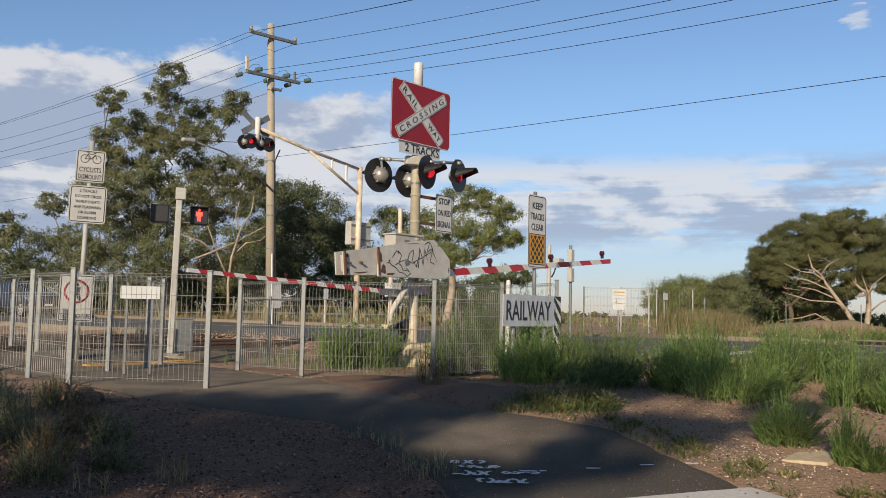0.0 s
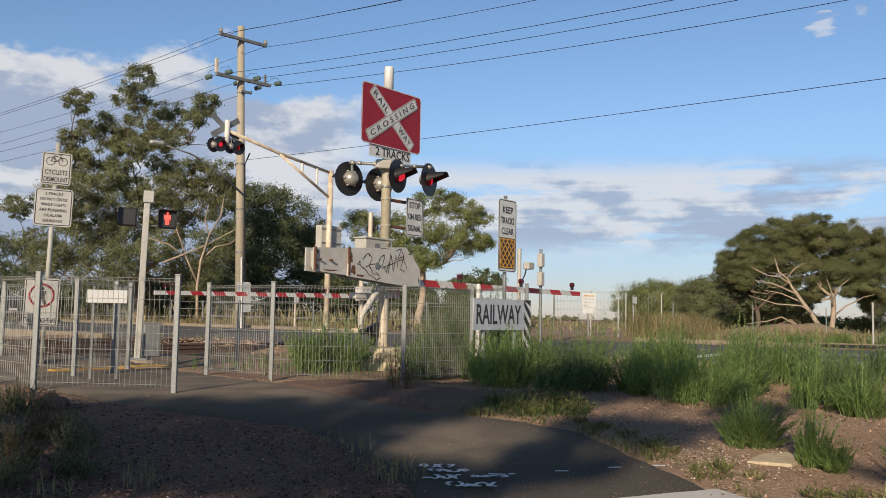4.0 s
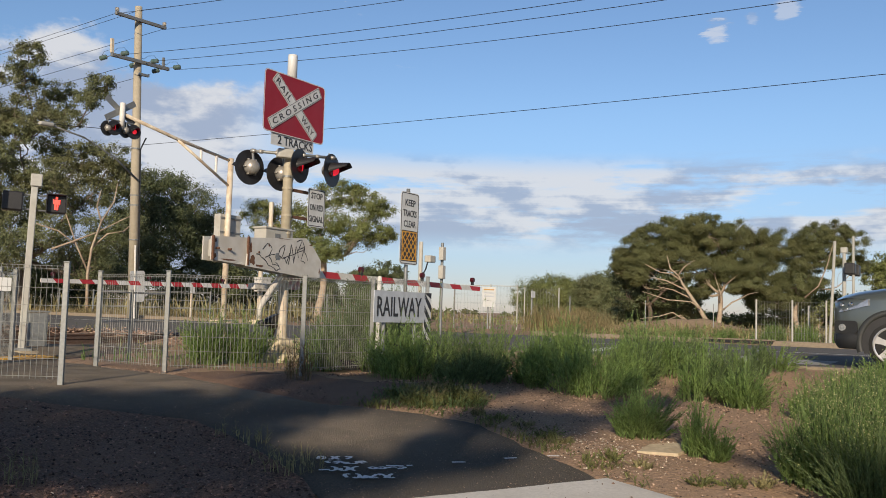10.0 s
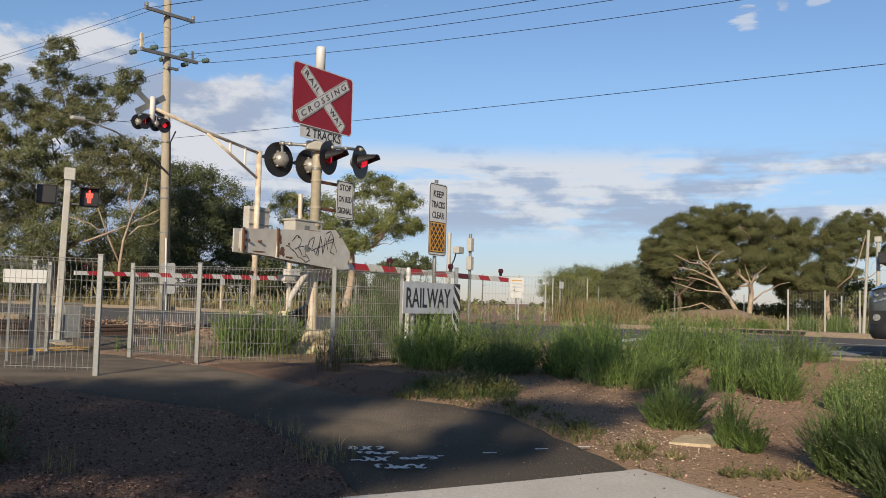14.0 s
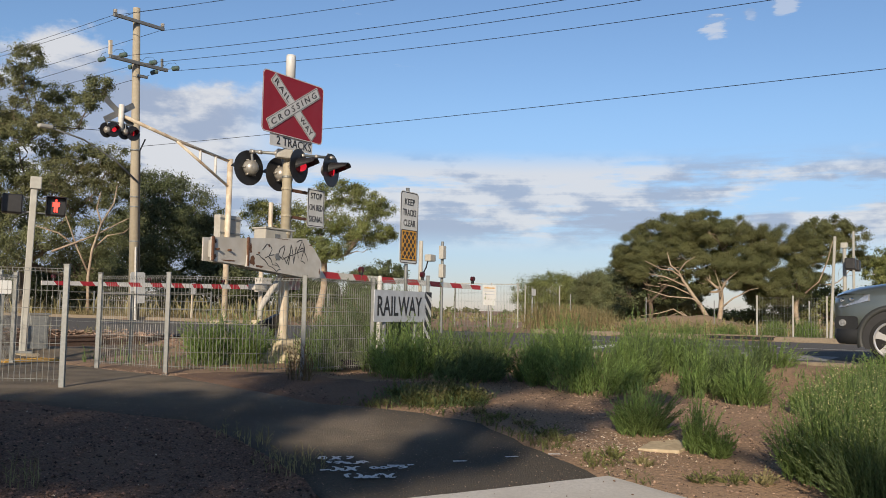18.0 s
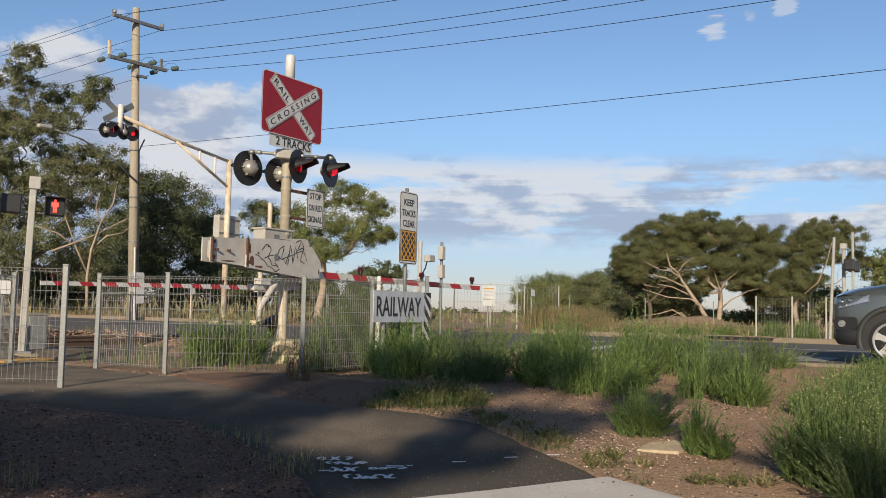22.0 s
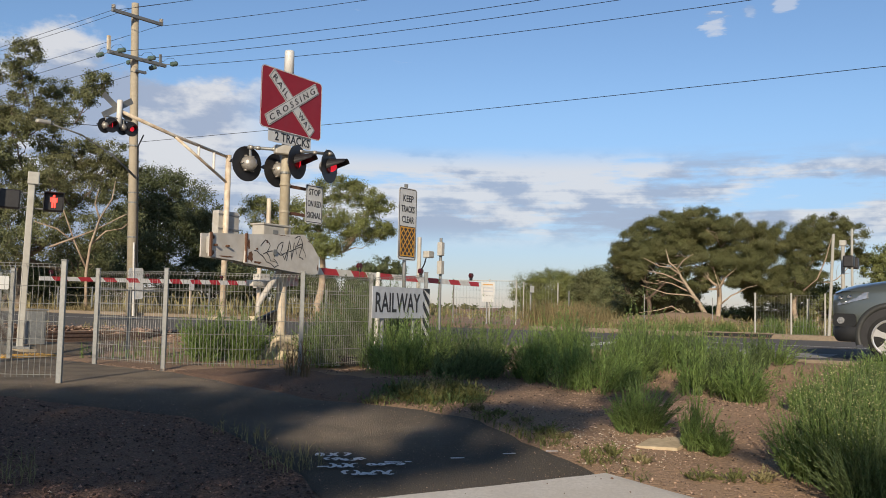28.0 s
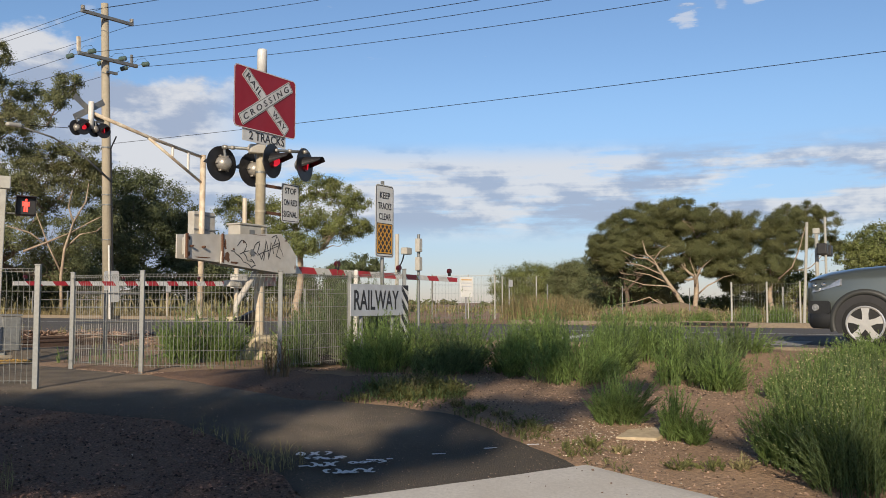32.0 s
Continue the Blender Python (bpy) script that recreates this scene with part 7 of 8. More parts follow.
def stems(name, spots, material, label, category="weeds", parent=None, width=0.006, leafy=5, seed=1, group="", kind="stuff", flower=None):
    """Upright stems with small narrow leaves; spots are (x, y, height, lean)."""
    rng = np.random.default_rng(seed)
    verts, faces = [], []

    def quad(a, b, c, d):
        i = len(verts)
        verts.extend((a, b, c, d))
        faces.append((i, i + 1, i + 2, i + 3))
    for x, y, h, lean in spots:
        z0 = soil_z(x, y) - 0.02
        az = rng.uniform(0, 6.283)
        lx, ly = math.cos(az) * lean * h, math.sin(az) * lean * h
        sa = rng.uniform(0, 6.283)
        sx, sy = math.cos(sa), math.sin(sa)
        prev = None
        levels = ((0, 0, 1.0), (0.45, 0.28, 0.85), (0.8, 0.65, 0.55), (1.0, 1.0, 0.12))
        pts = []
        for t, k, w in levels:
            cx, cy, cz = x + lx * k, y + ly * k, z0 + h * t * (1 - 0.12 * lean)
            pts.append((cx, cy, cz))
            ww = width * w
            cur = ((cx - sx * ww, cy - sy * ww, cz), (cx + sx * ww, cy + sy * ww, cz))
            if prev:
                quad(prev[0], prev[1], cur[1], cur[0])
            prev = cur
        for j in range(leafy):
            t = 0.15 + 0.8 * (j + rng.random()) / leafy
            m = 0 if t < 0.45 else 1 if t < 0.8 else 2
            (t0, _, _), (t1, _, _) = levels[m], levels[m + 1]
            f = (t - t0) / (t1 - t0)
            px, py, pz = (pts[m][i] + (pts[m + 1][i] - pts[m][i]) * f for i in range(3))
            a = rng.uniform(0, 6.283)
            ll = rng.uniform(0.5, 1.0) * (0.05 + 0.09 * h) * (1.25 - 0.7 * t)
            rise = rng.uniform(0.5, 1.1)
            ca, sa2 = math.cos(a), math.sin(a)
            w = width * 0.9
            tip = (px + ca * ll, py + sa2 * ll, pz + ll * rise)
            mid = (px + ca * ll * 0.5, py + sa2 * ll * 0.5, pz + ll * rise * 0.6)
            quad((px, py, pz), (mid[0] - sa2 * w, mid[1] + ca * w, mid[2]), tip, (mid[0] + sa2 * w, mid[1] - ca * w, mid[2]))
    if kind == "stuff":
        return tagged(raw_part(name, verts, faces, material, parent), label, category, group, kind)
    # a plant of its own: its stems fall into a few sprays
    x0, y0 = spots[0][0], spots[0][1]
    z0 = ground_z(x0, y0)
    k = thing(name, pose(x0, y0, z0), label, category, group)
    per = 1 + leafy_faces(leafy)
    num = len(spots)
    for i in range(4):
        lo, hi = num * i // 4 * per, num * (i + 1) // 4 * per
        if hi > lo:
            vs = [(a - x0, b - y0, c - z0) for a, b, c in verts[lo * 4:hi * 4]]
            tagged(raw_part("spray", vs, [(j, j + 1, j + 2, j + 3) for j in range(0, len(vs), 4)], material, k), kind="stuff")
    return k


def bush(name, x, y, r, h, num, material, label, category, group, seed, leaf=0.06, per=24, wide=0.085, buds=0, shoots=0):
    """A weed of many stems that fan out from one root, set with narrow leaves up to their tips."""
    rng = np.random.default_rng(seed)
    z0 = soil_z(x, y) - 0.02
    k = thing(name, pose(x, y, z0), label, category, group)
    num += shoots
    a, q = rng.uniform(0, 6.283, num), np.sqrt(rng.random(num))
    out = np.stack([np.cos(a), np.sin(a), np.zeros(num)], 1)
    # the crown is lopsided: it reaches further on one side
    reach = r * (1 + 0.35 * np.cos(a - rng.uniform(0, 6.283))) * rng.uniform(0.8, 1.2, num)
    root = out * (q * r * 0.58)[:, None]
    root[:, 2] = [soil_z(x + p[0], y + p[1]) - 0.02 - z0 for p in root]
    rise = h * (1 - 0.42 * q ** 2) * rng.uniform(0.48, 1.12, num)
    if shoots:
        rise[-shoots:] *= rng.uniform(1.15, 1.45, shoots)
    span = out * (q * reach - q * r * 0.58)[:, None] + rng.normal(0, 0.03, (num, 3)) * np.array([1, 1, 0])

    def point(i, t):
        return root[i] + span[i] * (t ** 1.7)[:, None] + np.stack([0 * t, 0 * t, rise[i] * t], 1)
    i = np.arange(num)
    face = rng.uniform(0, 3.14, num)
    across = np.stack([np.cos(face), np.sin(face), 0 * face], 1)
    rows = []
    for t, w in ((0.0, 0.0034), (0.4, 0.0028), (0.75, 0.002), (1.0, 0.0008)):
        c = point(i, np.full(num, t))
        rows += [c - across * w, c + across * w]
    verts = np.stack(rows, 1).reshape(-1, 3)
    faces = [(8 * j + m, 8 * j + m + 1, 8 * j + m + 3, 8 * j + m + 2) for j in range(num) for m in (0, 2, 4)]
    tagged(raw_part("spray", verts.tolist(), faces, material, k), kind="stuff")
    i = np.repeat(np.arange(num), per)
    t = 0.08 + 0.92 * rng.random(len(i)) ** 0.8
    p, p2 = point(i, t), point(i, t + 0.04)
    spin = rng.normal(size=(len(i), 3))
    ax = unit(unit(p2 - p) * 1.25 + unit(spin) * 0.75 + out[i] * 0.2)
    side = unit(np.cross(ax, rng.normal(size=(len(i), 3))))
    ln = (leaf * (1.25 - 0.65 * t) * rng.uniform(0.55, 1.3, len(i)))[:, None]
    leaf_mesh("foliage", p + ax * ln * 0.5, ax, side, ln, wide, material, k)
    if buds:
        i = np.repeat(np.arange(num), buds)
        p = point(i, rng.uniform(0.86, 1.03, len(i))) + rng.normal(0, 0.014, (len(i), 3))
        ax = unit(rng.normal(size=(len(i), 3)))
        leaf_mesh("blossom", p, ax, unit(np.cross(ax, rng.normal(size=(len(i), 3)))), np.full((len(i), 1), 0.011), 0.45, BUD, k)
    return k


def leafy_faces(leafy):
    return 2 + leafy


def scatter(rng, num, test, box, h0, h1, lean=0.25):
    """Random stems in a box of the crossing's frame where test() says how likely."""
    out = []
    n0, n1, s0, s1 = box
    while num > 0:
        num -= 1
        n, s = rng.uniform(n0, n1), rng.uniform(s0, s1)
        p = spot(n, s)
        g = test(n, s, p.x, p.y)
        if rng.random() < g:
            out.append((p.x, p.y, rng.uniform(h0, h1) * (0.6 + 0.4 * g), rng.uniform(0.05, lean)))
    return out


def clump(rng, x, y, r, num, h, lean=0.35):
    out = []
    for _ in range(num):
        a, d = rng.uniform(0, 6.283), r * math.sqrt(rng.random())
        out.append((x + d * math.cos(a), y + d * math.sin(a), h * rng.uniform(0.55, 1.05) * (1 - 0.35 * d / r), rng.uniform(0.05, lean)))
    return out


def build_weeds():
    rng = np.random.default_rng(3)

    def patch(x, y, f, lo, hi, off=0.0):
        return sstep(lo, hi, noise.noise((x * f, y * f, 7.7 + off)))

    # clumps of tall weeds along the verge: place and height
    front = [(2.4, 11.0, 0.6), (2.8, 10.9, 0.65), (3.1, 10.3, 0.6), (3.25, 9.9, 0.62), (3.5, 9.7, 0.5), (4.2, 11.1, 0.6), (4.6, 11.0, 0.6), (4.35, 9.7, 0.62), (4.9, 10.4, 0.65), (4.6, 9.1, 0.42), (5.0, 9.5, 0.5), (6.5, 9.7, 0.3), (6.95, 10.1, 0.36), (2.15, 11.6, 0.5), (3.85, 10.5, 0.6), (3.65, 11.2, 0.55), (2.95, 11.5, 0.55), (5.35, 10.7, 0.55), (4.7, 9.9, 0.5)]
    back = [(2.1, 13.2, 0.7), (2.55, 13.3, 0.6), (3.0, 12.6, 0.62), (3.5, 12.9, 0.6), (3.8, 12.7, 0.6), (4.3, 12.5, 0.62), (4.6, 12.3, 0.6), (5.1, 12.2, 0.62), (5.2, 11.7, 0.6), (5.7, 11.6, 0.42), (6.1, 11.3, 0.3), (7.3, 10.6, 0.22), (2.35, 12.5, 0.55), (3.3, 12.0, 0.6), (4.05, 12.0, 0.6), (4.8, 11.7, 0.55), (1.95, 12.8, 0.55)]
    for i, (x, y, h) in enumerate(front + back):
        dark = rng.random() < 0.42
        bush("tall_weed", x + rng.normal(0, 0.12), y + rng.normal(0, 0.15), rng.uniform(0.28, 0.46), h * (1.12 if i < len(front) else 1.28) * rng.uniform(0.85, 1.25), int(rng.integers(64, 100)), WEEDDARK if dark else WEED, "tall feathery dark green weed on the road verge" if dark else "tall feathery bright green weed on the road verge", "weeds", "verge weeds", 300 + i, 0.066, 28, shoots=int(rng.integers(6, 14)))

    def thin(n, s, x, y):
        return 0.0 if path_side(x, y) < 0.3 else (0.03 + 0.4 * patch(x, y, 1.3, 0.05, 0.35)) * (1 - sstep(12.9, 13.2, n))
    stems("sparse_weeds", scatter(rng, 5000, thin, (9.4, 13.2, -9.0, 6.0), 0.06, 0.26, 0.5), WEED, "sparse low weeds on the verge soil", seed=4, leafy=4, width=0.005)
    # weeds by the board: the darker green on some puts shade into their colour
    for i, (x, y, h, m) in enumerate(((1.5, 11.9, 0.75, WEEDDARK), (0.98, 12.2, 0.86, WEED), (1.12, 11.6, 0.80, WEED), (1.28, 11.7, 0.85, WEED), (1.75, 10.9, 0.40, WEEDDARK), (1.2, 12.1, 1.0, WEED), (1.85, 12.6, 0.4, WEED), (0.1, 13.0, 0.85, WEED), (0.3, 13.4, 0.95, WEEDDARK), (0.9, 13.1, 0.95, WEEDDARK), (1.3, 13.5, 0.95, WEEDDARK), (1.7, 13.9, 0.9, WEEDDARK), (0.2, 12.9, 0.85, WEEDDARK), (0.7, 13.8, 0.9, WEEDDARK), (2.2, 13.6, 0.8, WEEDDARK))):
        bush("board_weed", x, y, 0.38, h * rng.uniform(0.75, 1.0), 50, m, "green weed against the fence and the board, some darkened as in shade", "weeds", "verge weeds", 340 + i, 0.085, 24)

    def inside(n, s, x, y):
        return sstep(8.5, 9.0, n) * (0.2 + 0.8 * patch(x, y, 0.9, -0.2, 0.2, 3))
    stems("weeds_by_mast", scatter(rng, 1500, inside, (8.6, 13.0, 8.1, 12.0), 0.12, 0.42), WEED, "green weeds round the mast footing inside the fence", seed=6)
    for i, (x, y, r, h, num, m) in enumerate(((-1.55, 14.0, 0.42, 0.92, 170, WEED), (-1.05, 14.2, 0.40, 0.88, 150, WEED), (0.35, 14.6, 0.5, 0.95, 150, WEEDDARK), (0.62, 15.3, 0.45, 1.22, 170, WEEDDARK), (1.25, 15.0, 0.45, 1.0, 130, WEEDDARK), (0.25, 13.9, 0.36, 0.85, 110, WEEDDARK), (0.95, 15.7, 0.5, 1.4, 190, WEEDDARK), (1.5, 15.6, 0.45, 1.25, 150, WEEDDARK))):
        bush("mast_shrub", x, y, r, h, num, m, "feathery green shrub beside the mast", "shrub", "shrubs", 370 + i, 0.09, 26)
    # single shrubs on the bare soil: place, radius, height, stems, leaf colour, buds
    for i, (x, y, r, h, num, m, bud) in enumerate(((2.86, 7.50, 0.34, 0.46, 230, SHRUB, 0), (3.09, 6.86, 0.17, 0.50, 80, WEED, 0), (3.18, 6.66, 0.13, 0.30, 50, WEED, 0), (3.62, 5.75, 0.42, 0.80, 260, SHRUB, 6), (4.1, 6.2, 0.42, 0.78, 220, SHRUB, 5), (3.55, 5.2, 0.4, 0.62, 200, WEEDDARK, 0), (3.50, 5.92, 0.30, 0.58, 150, SHRUB, 4), (4.0, 5.6, 0.4, 0.85, 190, SHRUB, 4), (4.6, 6.9, 0.45, 0.72, 180, WEEDDARK, 2), (4.15, 5.1, 0.5, 0.78, 220, SHRUB, 4), (5.2, 7.5, 0.5, 0.6, 160, WEEDDARK, 0), (4.9, 8.3, 0.28, 0.42, 80, WEED, 0), (5.5, 8.7, 0.3, 0.5, 90, WEED, 0), (6.2, 8.6, 0.5, 0.45, 120, WEEDDARK, 0))):
        bush("shrub", x, y, r, h, num, m, "bushy green weed with pale buds on the bare soil" if bud else "bushy green weed on the bare soil", "shrub", "shrubs", 20 + i, 0.042, 50, 0.085, buds=bud, shoots=6)
    ob = stems("dry_weed", clump(rng, -0.16, 10.95, 0.17, 30, 0.74, 0.45), DRYWEED, "dry brown weed at the fence corner", "dry weed", seed=40, leafy=8, kind="", group="dry weeds")
    for i, (x, y, num, h) in enumerate(((-0.42, 7.35, 14, 0.26), (-0.02, 6.55, 18, 0.29), (-0.20, 6.42, 12, 0.27), (-0.30, 6.75, 12, 0.26), (-0.10, 6.85, 8, 0.22), (-0.62, 7.55, 10, 0.24), (-1.8, 6.1, 16, 0.34), (-2.2, 5.7, 14, 0.36))):
        stems("dry_grass_tuft", clump(rng, x, y, 0.14, num, h, 0.3), FADED, "thin pale grass stalks in the gravel", "dry grass", seed=50 + i, leafy=3, width=0.004, kind="", group="dry weeds")
    # dull weeds in the shade beside the gravel: place, radius, height
    for i, (x, y, r, h) in enumerate(((-3.1, 6.8, 0.32, 0.40), (-2.75, 6.35, 0.26, 0.34), (-3.5, 7.3, 0.34, 0.42), (-3.9, 7.8, 0.36, 0.44), (-3.35, 6.3, 0.34, 0.46), (-4.3, 8.5, 0.36, 0.42), (-2.6, 5.85, 0.26, 0.32), (-3.0, 5.6, 0.32, 0.44), (-4.2, 7.1, 0.36, 0.50), (-4.8, 9.2, 0.34, 0.40), (-5.3, 10.1, 0.34, 0.42), (-3.7, 8.6, 0.26, 0.34), (-2.55, 6.95, 0.24, 0.30), (-2.95, 7.4, 0.26, 0.32), (-2.3, 6.3, 0.22, 0.28))):
        dry = i % 3 == 1
        bush("shaded_weed", x, y, r, h, 70, DRYWEED if dry else DULLWEED, "withered brown weed in the shade beside the gravel" if dry else "dull grey-green weed in the shade beside the gravel", "weeds", "shaded weeds", 460 + i, 0.040, 26, 0.13, shoots=4)

    for i, (n, s, h) in enumerate(((25.5, 5.15, 0.75), (25.6, 4.35, 0.8), (25.4, 6.4, 0.5), (25.5, 7.6, 0.45), (26.0, 2.6, 0.6))):
        p = spot(n, s)
        stems("kerb_weed", clump(rng, p.x, p.y, 0.32, 150, h, 0.45), WEED, "green weed behind the far kerb", "weeds", seed=380 + i, leafy=7, width=0.008, kind="", group="far weeds")

    def edge(n, s, x, y):
        d = path_side(x, y)
        return (1 - sstep(0.05, 0.5, d)) * (0.15 + 0.85 * patch(x, y, 2.2, 0.0, 0.3)) if d > 0.0 and x > 0.3 and y < 10.4 else 0.0
    stems("path_edge_weeds", scatter(rng, 16000, edge, (4.0, 9.5, 2.0, 7.2), 0.04, 0.13, 0.6), OLIVEWEED, "low dull green weeds along the edge of the path", seed=8, leafy=3, width=0.007)

    def low(n, s, x, y):
        d = math.hypot(x - 1.25, y - 9.45)
        return (1 - sstep(0.3, 0.85, d)) if path_side(x, y) > 0.02 else 0.0
    stems("low_weed_patch", scatter(rng, 2500, low, (6.5, 9.8, 4.2, 6.6), 0.06, 0.20, 0.5), WEEDDARK, "low spreading weeds at the bend of the path", seed=9, leafy=6)
    for i in range(15):
        x, y = 1.25 + rng.normal(0, 0.38), 9.5 + rng.normal(0, 0.30)
        if path_side(x, y) > 0.06:
            bush("low_weed", x, y, rng.uniform(0.14, 0.24), rng.uniform(0.14, 0.30), 34, OLIVEWEED if i % 3 else FADED, "low spreading leafy weed at the bend of the path", "weeds", "path weeds", 420 + i, 0.05, 14, wide=0.22)
    for i, (x, y) in enumerate(((1.62, 8.6), (1.78, 8.35), (1.92, 8.0), (2.35, 6.75), (2.5, 6.5), (2.95, 5.95), (3.12, 5.85), (2.75, 6.02), (2.15, 7.35), (2.05, 7.55))):
        if path_side(x, y) > 0.04:
            bush("low_weed", x, y, rng.uniform(0.08, 0.15), rng.uniform(0.08, 0.15), 24, OLIVEWEED if i % 2 else FADED, "low tuft of dull green weed at the edge of the path", "weeds", "path weeds", 440 + i, 0.035, 12, wide=0.2)

    # the far side of the road
    def far(n, s, x, y):
        return 0.25 + 0.75 * patch(x, y, 0.35, -0.25, 0.25, 9)
    stems("verge_grass", scatter(rng, 9000, far, (25.2, 46, -14, 12), 0.12, 0.36, 0.5), FADED, "dry and green verge grass beyond the road", seed=10, leafy=3, width=0.02)
    stems("verge_weeds", scatter(rng, 4200, far, (25.2, 38, -14, 12), 0.10, 0.32, 0.6), WEED, "green weeds beyond the road", seed=11, leafy=4, width=0.018)
    stems("straw_grass", scatter(rng, 7000, far, (25.3, 40, -14, 13), 0.10, 0.34, 0.6), DRY, "straw-coloured dry grass beyond the road", seed=19, leafy=3, width=0.016)
    stems("tall_dry_grass", scatter(rng, 2000, lambda n, s, x, y: 0.3 + 0.7 * sstep(12.2, 13.2, s), (28.5, 33, 12.0, 14.4), 0.4, 1.05, 0.4), DRY, "tall straw-coloured dry grass beside the far maze", seed=12, leafy=6, width=0.008)
    stems("far_left_grass", scatter(rng, 6000, far, (25.0, 33, 24, 48), 0.12, 0.36, 0.4), DRY, "dry grass along the fence beyond the road", seed=13, leafy=3, width=0.02)
    stems("ballast_grass", scatter(rng, 5000, lambda n, s, x, y: 0.5 * patch(x, y, 0.8, 0.0, 0.3, 5), (2, 14.6, 12.9, 22.5), 0.08, 0.25, 0.5), FADED, "thin dry grass between the tracks", seed=15, leafy=3, width=0.01)
    stems("far_scrub", scatter(rng, 9000, far, (40, 95, -40, 40), 0.2, 0.6, 0.5), FADED, "scrub and dry grass on the plain", seed=16, leafy=3, width=0.05)
    stems("far_scrub", scatter(rng, 5000, far, (27, 60, 34, 80), 0.5, 1.3, 0.4), FADED, "scrub and dry grass on the plain", seed=18, leafy=4, width=0.05)


def pebbles(name, spots, material, label, seed, lift=0.0):
    rng = np.random.default_rng(seed)
    base = np.array([(1, 0, 0), (0, 1, 0), (-1, 0, 0), (0, -1, 0), (0, 0, 0.8), (0, 0, -0.6)])
    tri = [(0, 1, 4), (1, 2, 4), (2, 3, 4), (3, 0, 4), (1, 0, 5), (2, 1, 5), (3, 2, 5), (0, 3, 5)]
    verts, faces = [], []
    for x, y, r in spots:
        a = rng.uniform(0, 6.28)
        c, s = math.cos(a), math.sin(a)
        k = rng.uniform(0.6, 1.2, (6, 1))
        p = base * k * r * np.array([1, rng.uniform(0.6, 1), rng.uniform(0.5, 0.9)])
        z = soil_z(x, y) + r * 0.3 + lift
        i = len(verts)
        for q in p:
            verts.append((x + c * q[0] - s * q[1], y + s * q[0] + c * q[1], z + q[2]))
        faces.extend([(i + u, i + v, i + w) for u, v, w in tri])
    return tagged(raw_part(name, verts, faces, material), label, "stones", kind="stuff")


def build_stones():
    rng = np.random.default_rng(8)
    g = []
    for _ in range(52000):
        x, y = rng.uniform(-4.5, 0.2), rng.uniform(4.6, 10.2)
        if path_side(x, y) > 0.03 and rng.random() < 1.2 - 0.1 * y:
            g.append((x, y, 0.006 + 0.014 * rng.random() ** 2.5))
    pebbles("gravel_stones", g, SCORIA, "loose dark scoria stones", 1, 0.010)
    grit = []
    for _ in range(14000):
        x, y = rng.uniform(-3.0, 2.2), rng.uniform(5.6, 10.8)
        if path_side(x, y) < -0.02:
            grit.append((x, y, 0.0025 + 0.004 * rng.random() ** 2))
    pebbles("path_grit", grit, STONE, "fine grit on the worn asphalt", 9, 0.021)
    pebbles("gravel_chips", [(x, y, r * 0.8) for x, y, r in g[::110]], PALE, "a few pale stone chips", 2, 0.012)
    s, p = [], []
    for _ in range(26000):
        x, y = rng.uniform(0.8, 6.0), rng.uniform(4.8, 11.5)
        if path_side(x, y) > 0.03:
            s.append((x, y, 0.003 + 0.015 * rng.random() ** 3))
            if rng.random() < 0.9 * math.exp(-((x - 2.4) ** 2 + (y - 7.1) ** 2) / 0.28) + 0.005:
                p.append((rng.normal(x, 0.1), rng.normal(y, 0.1), 0.004 + 0.010 * rng.random() ** 2))
    pebbles("soil_stones", s, STONE, "small stones on the bare soil", 3)
    pebbles("pale_chips", [q for q in p if path_side(q[0], q[1]) > 0.02], PALE, "scattered pale stone chips on the soil", 4)
    f = []
    for (xa, ya), (xb, yb) in (((-1.90, 12.15), (-0.12, 11.98)), ((-2.98, 13.1), (-1.90, 12.15)), ((-0.12, 11.98), (0.86, 13.12))):
        for _ in range(420):
            t = rng.random()
            f.append((xa + (xb - xa) * t + rng.normal(0, 0.03), ya + (yb - ya) * t - abs(rng.normal(0, 0.22)), 0.006 + 0.016 * rng.random() ** 2))
    pebbles("fence_foot_stones", f, STONE, "brown stones and chips along the foot of the fence", 6)
    d = []
    while len(d) < 90:
        x, y = rng.uniform(-0.3, 2.6), rng.uniform(4.6, 6.1)
        if on_slab(x, y) and y < 5.40 + 0.287 * (x + 0.6) - 0.06:
            d.append((x, y, 0.004 + 0.010 * rng.random() ** 2))
    pebbles("slab_litter", d, GRAVEL, "dark grit and leaf scraps on the concrete slab", 7, 0.058)
    b = [(q.x, q.y, 0.02 + 0.03 * rng.random()) for q in (spot(rng.uniform(2, 15), rng.uniform(13.2, 21)) for _ in range(5000))]
    pebbles("ballast_stones", b, STONE, "brown ballast stones", 5)


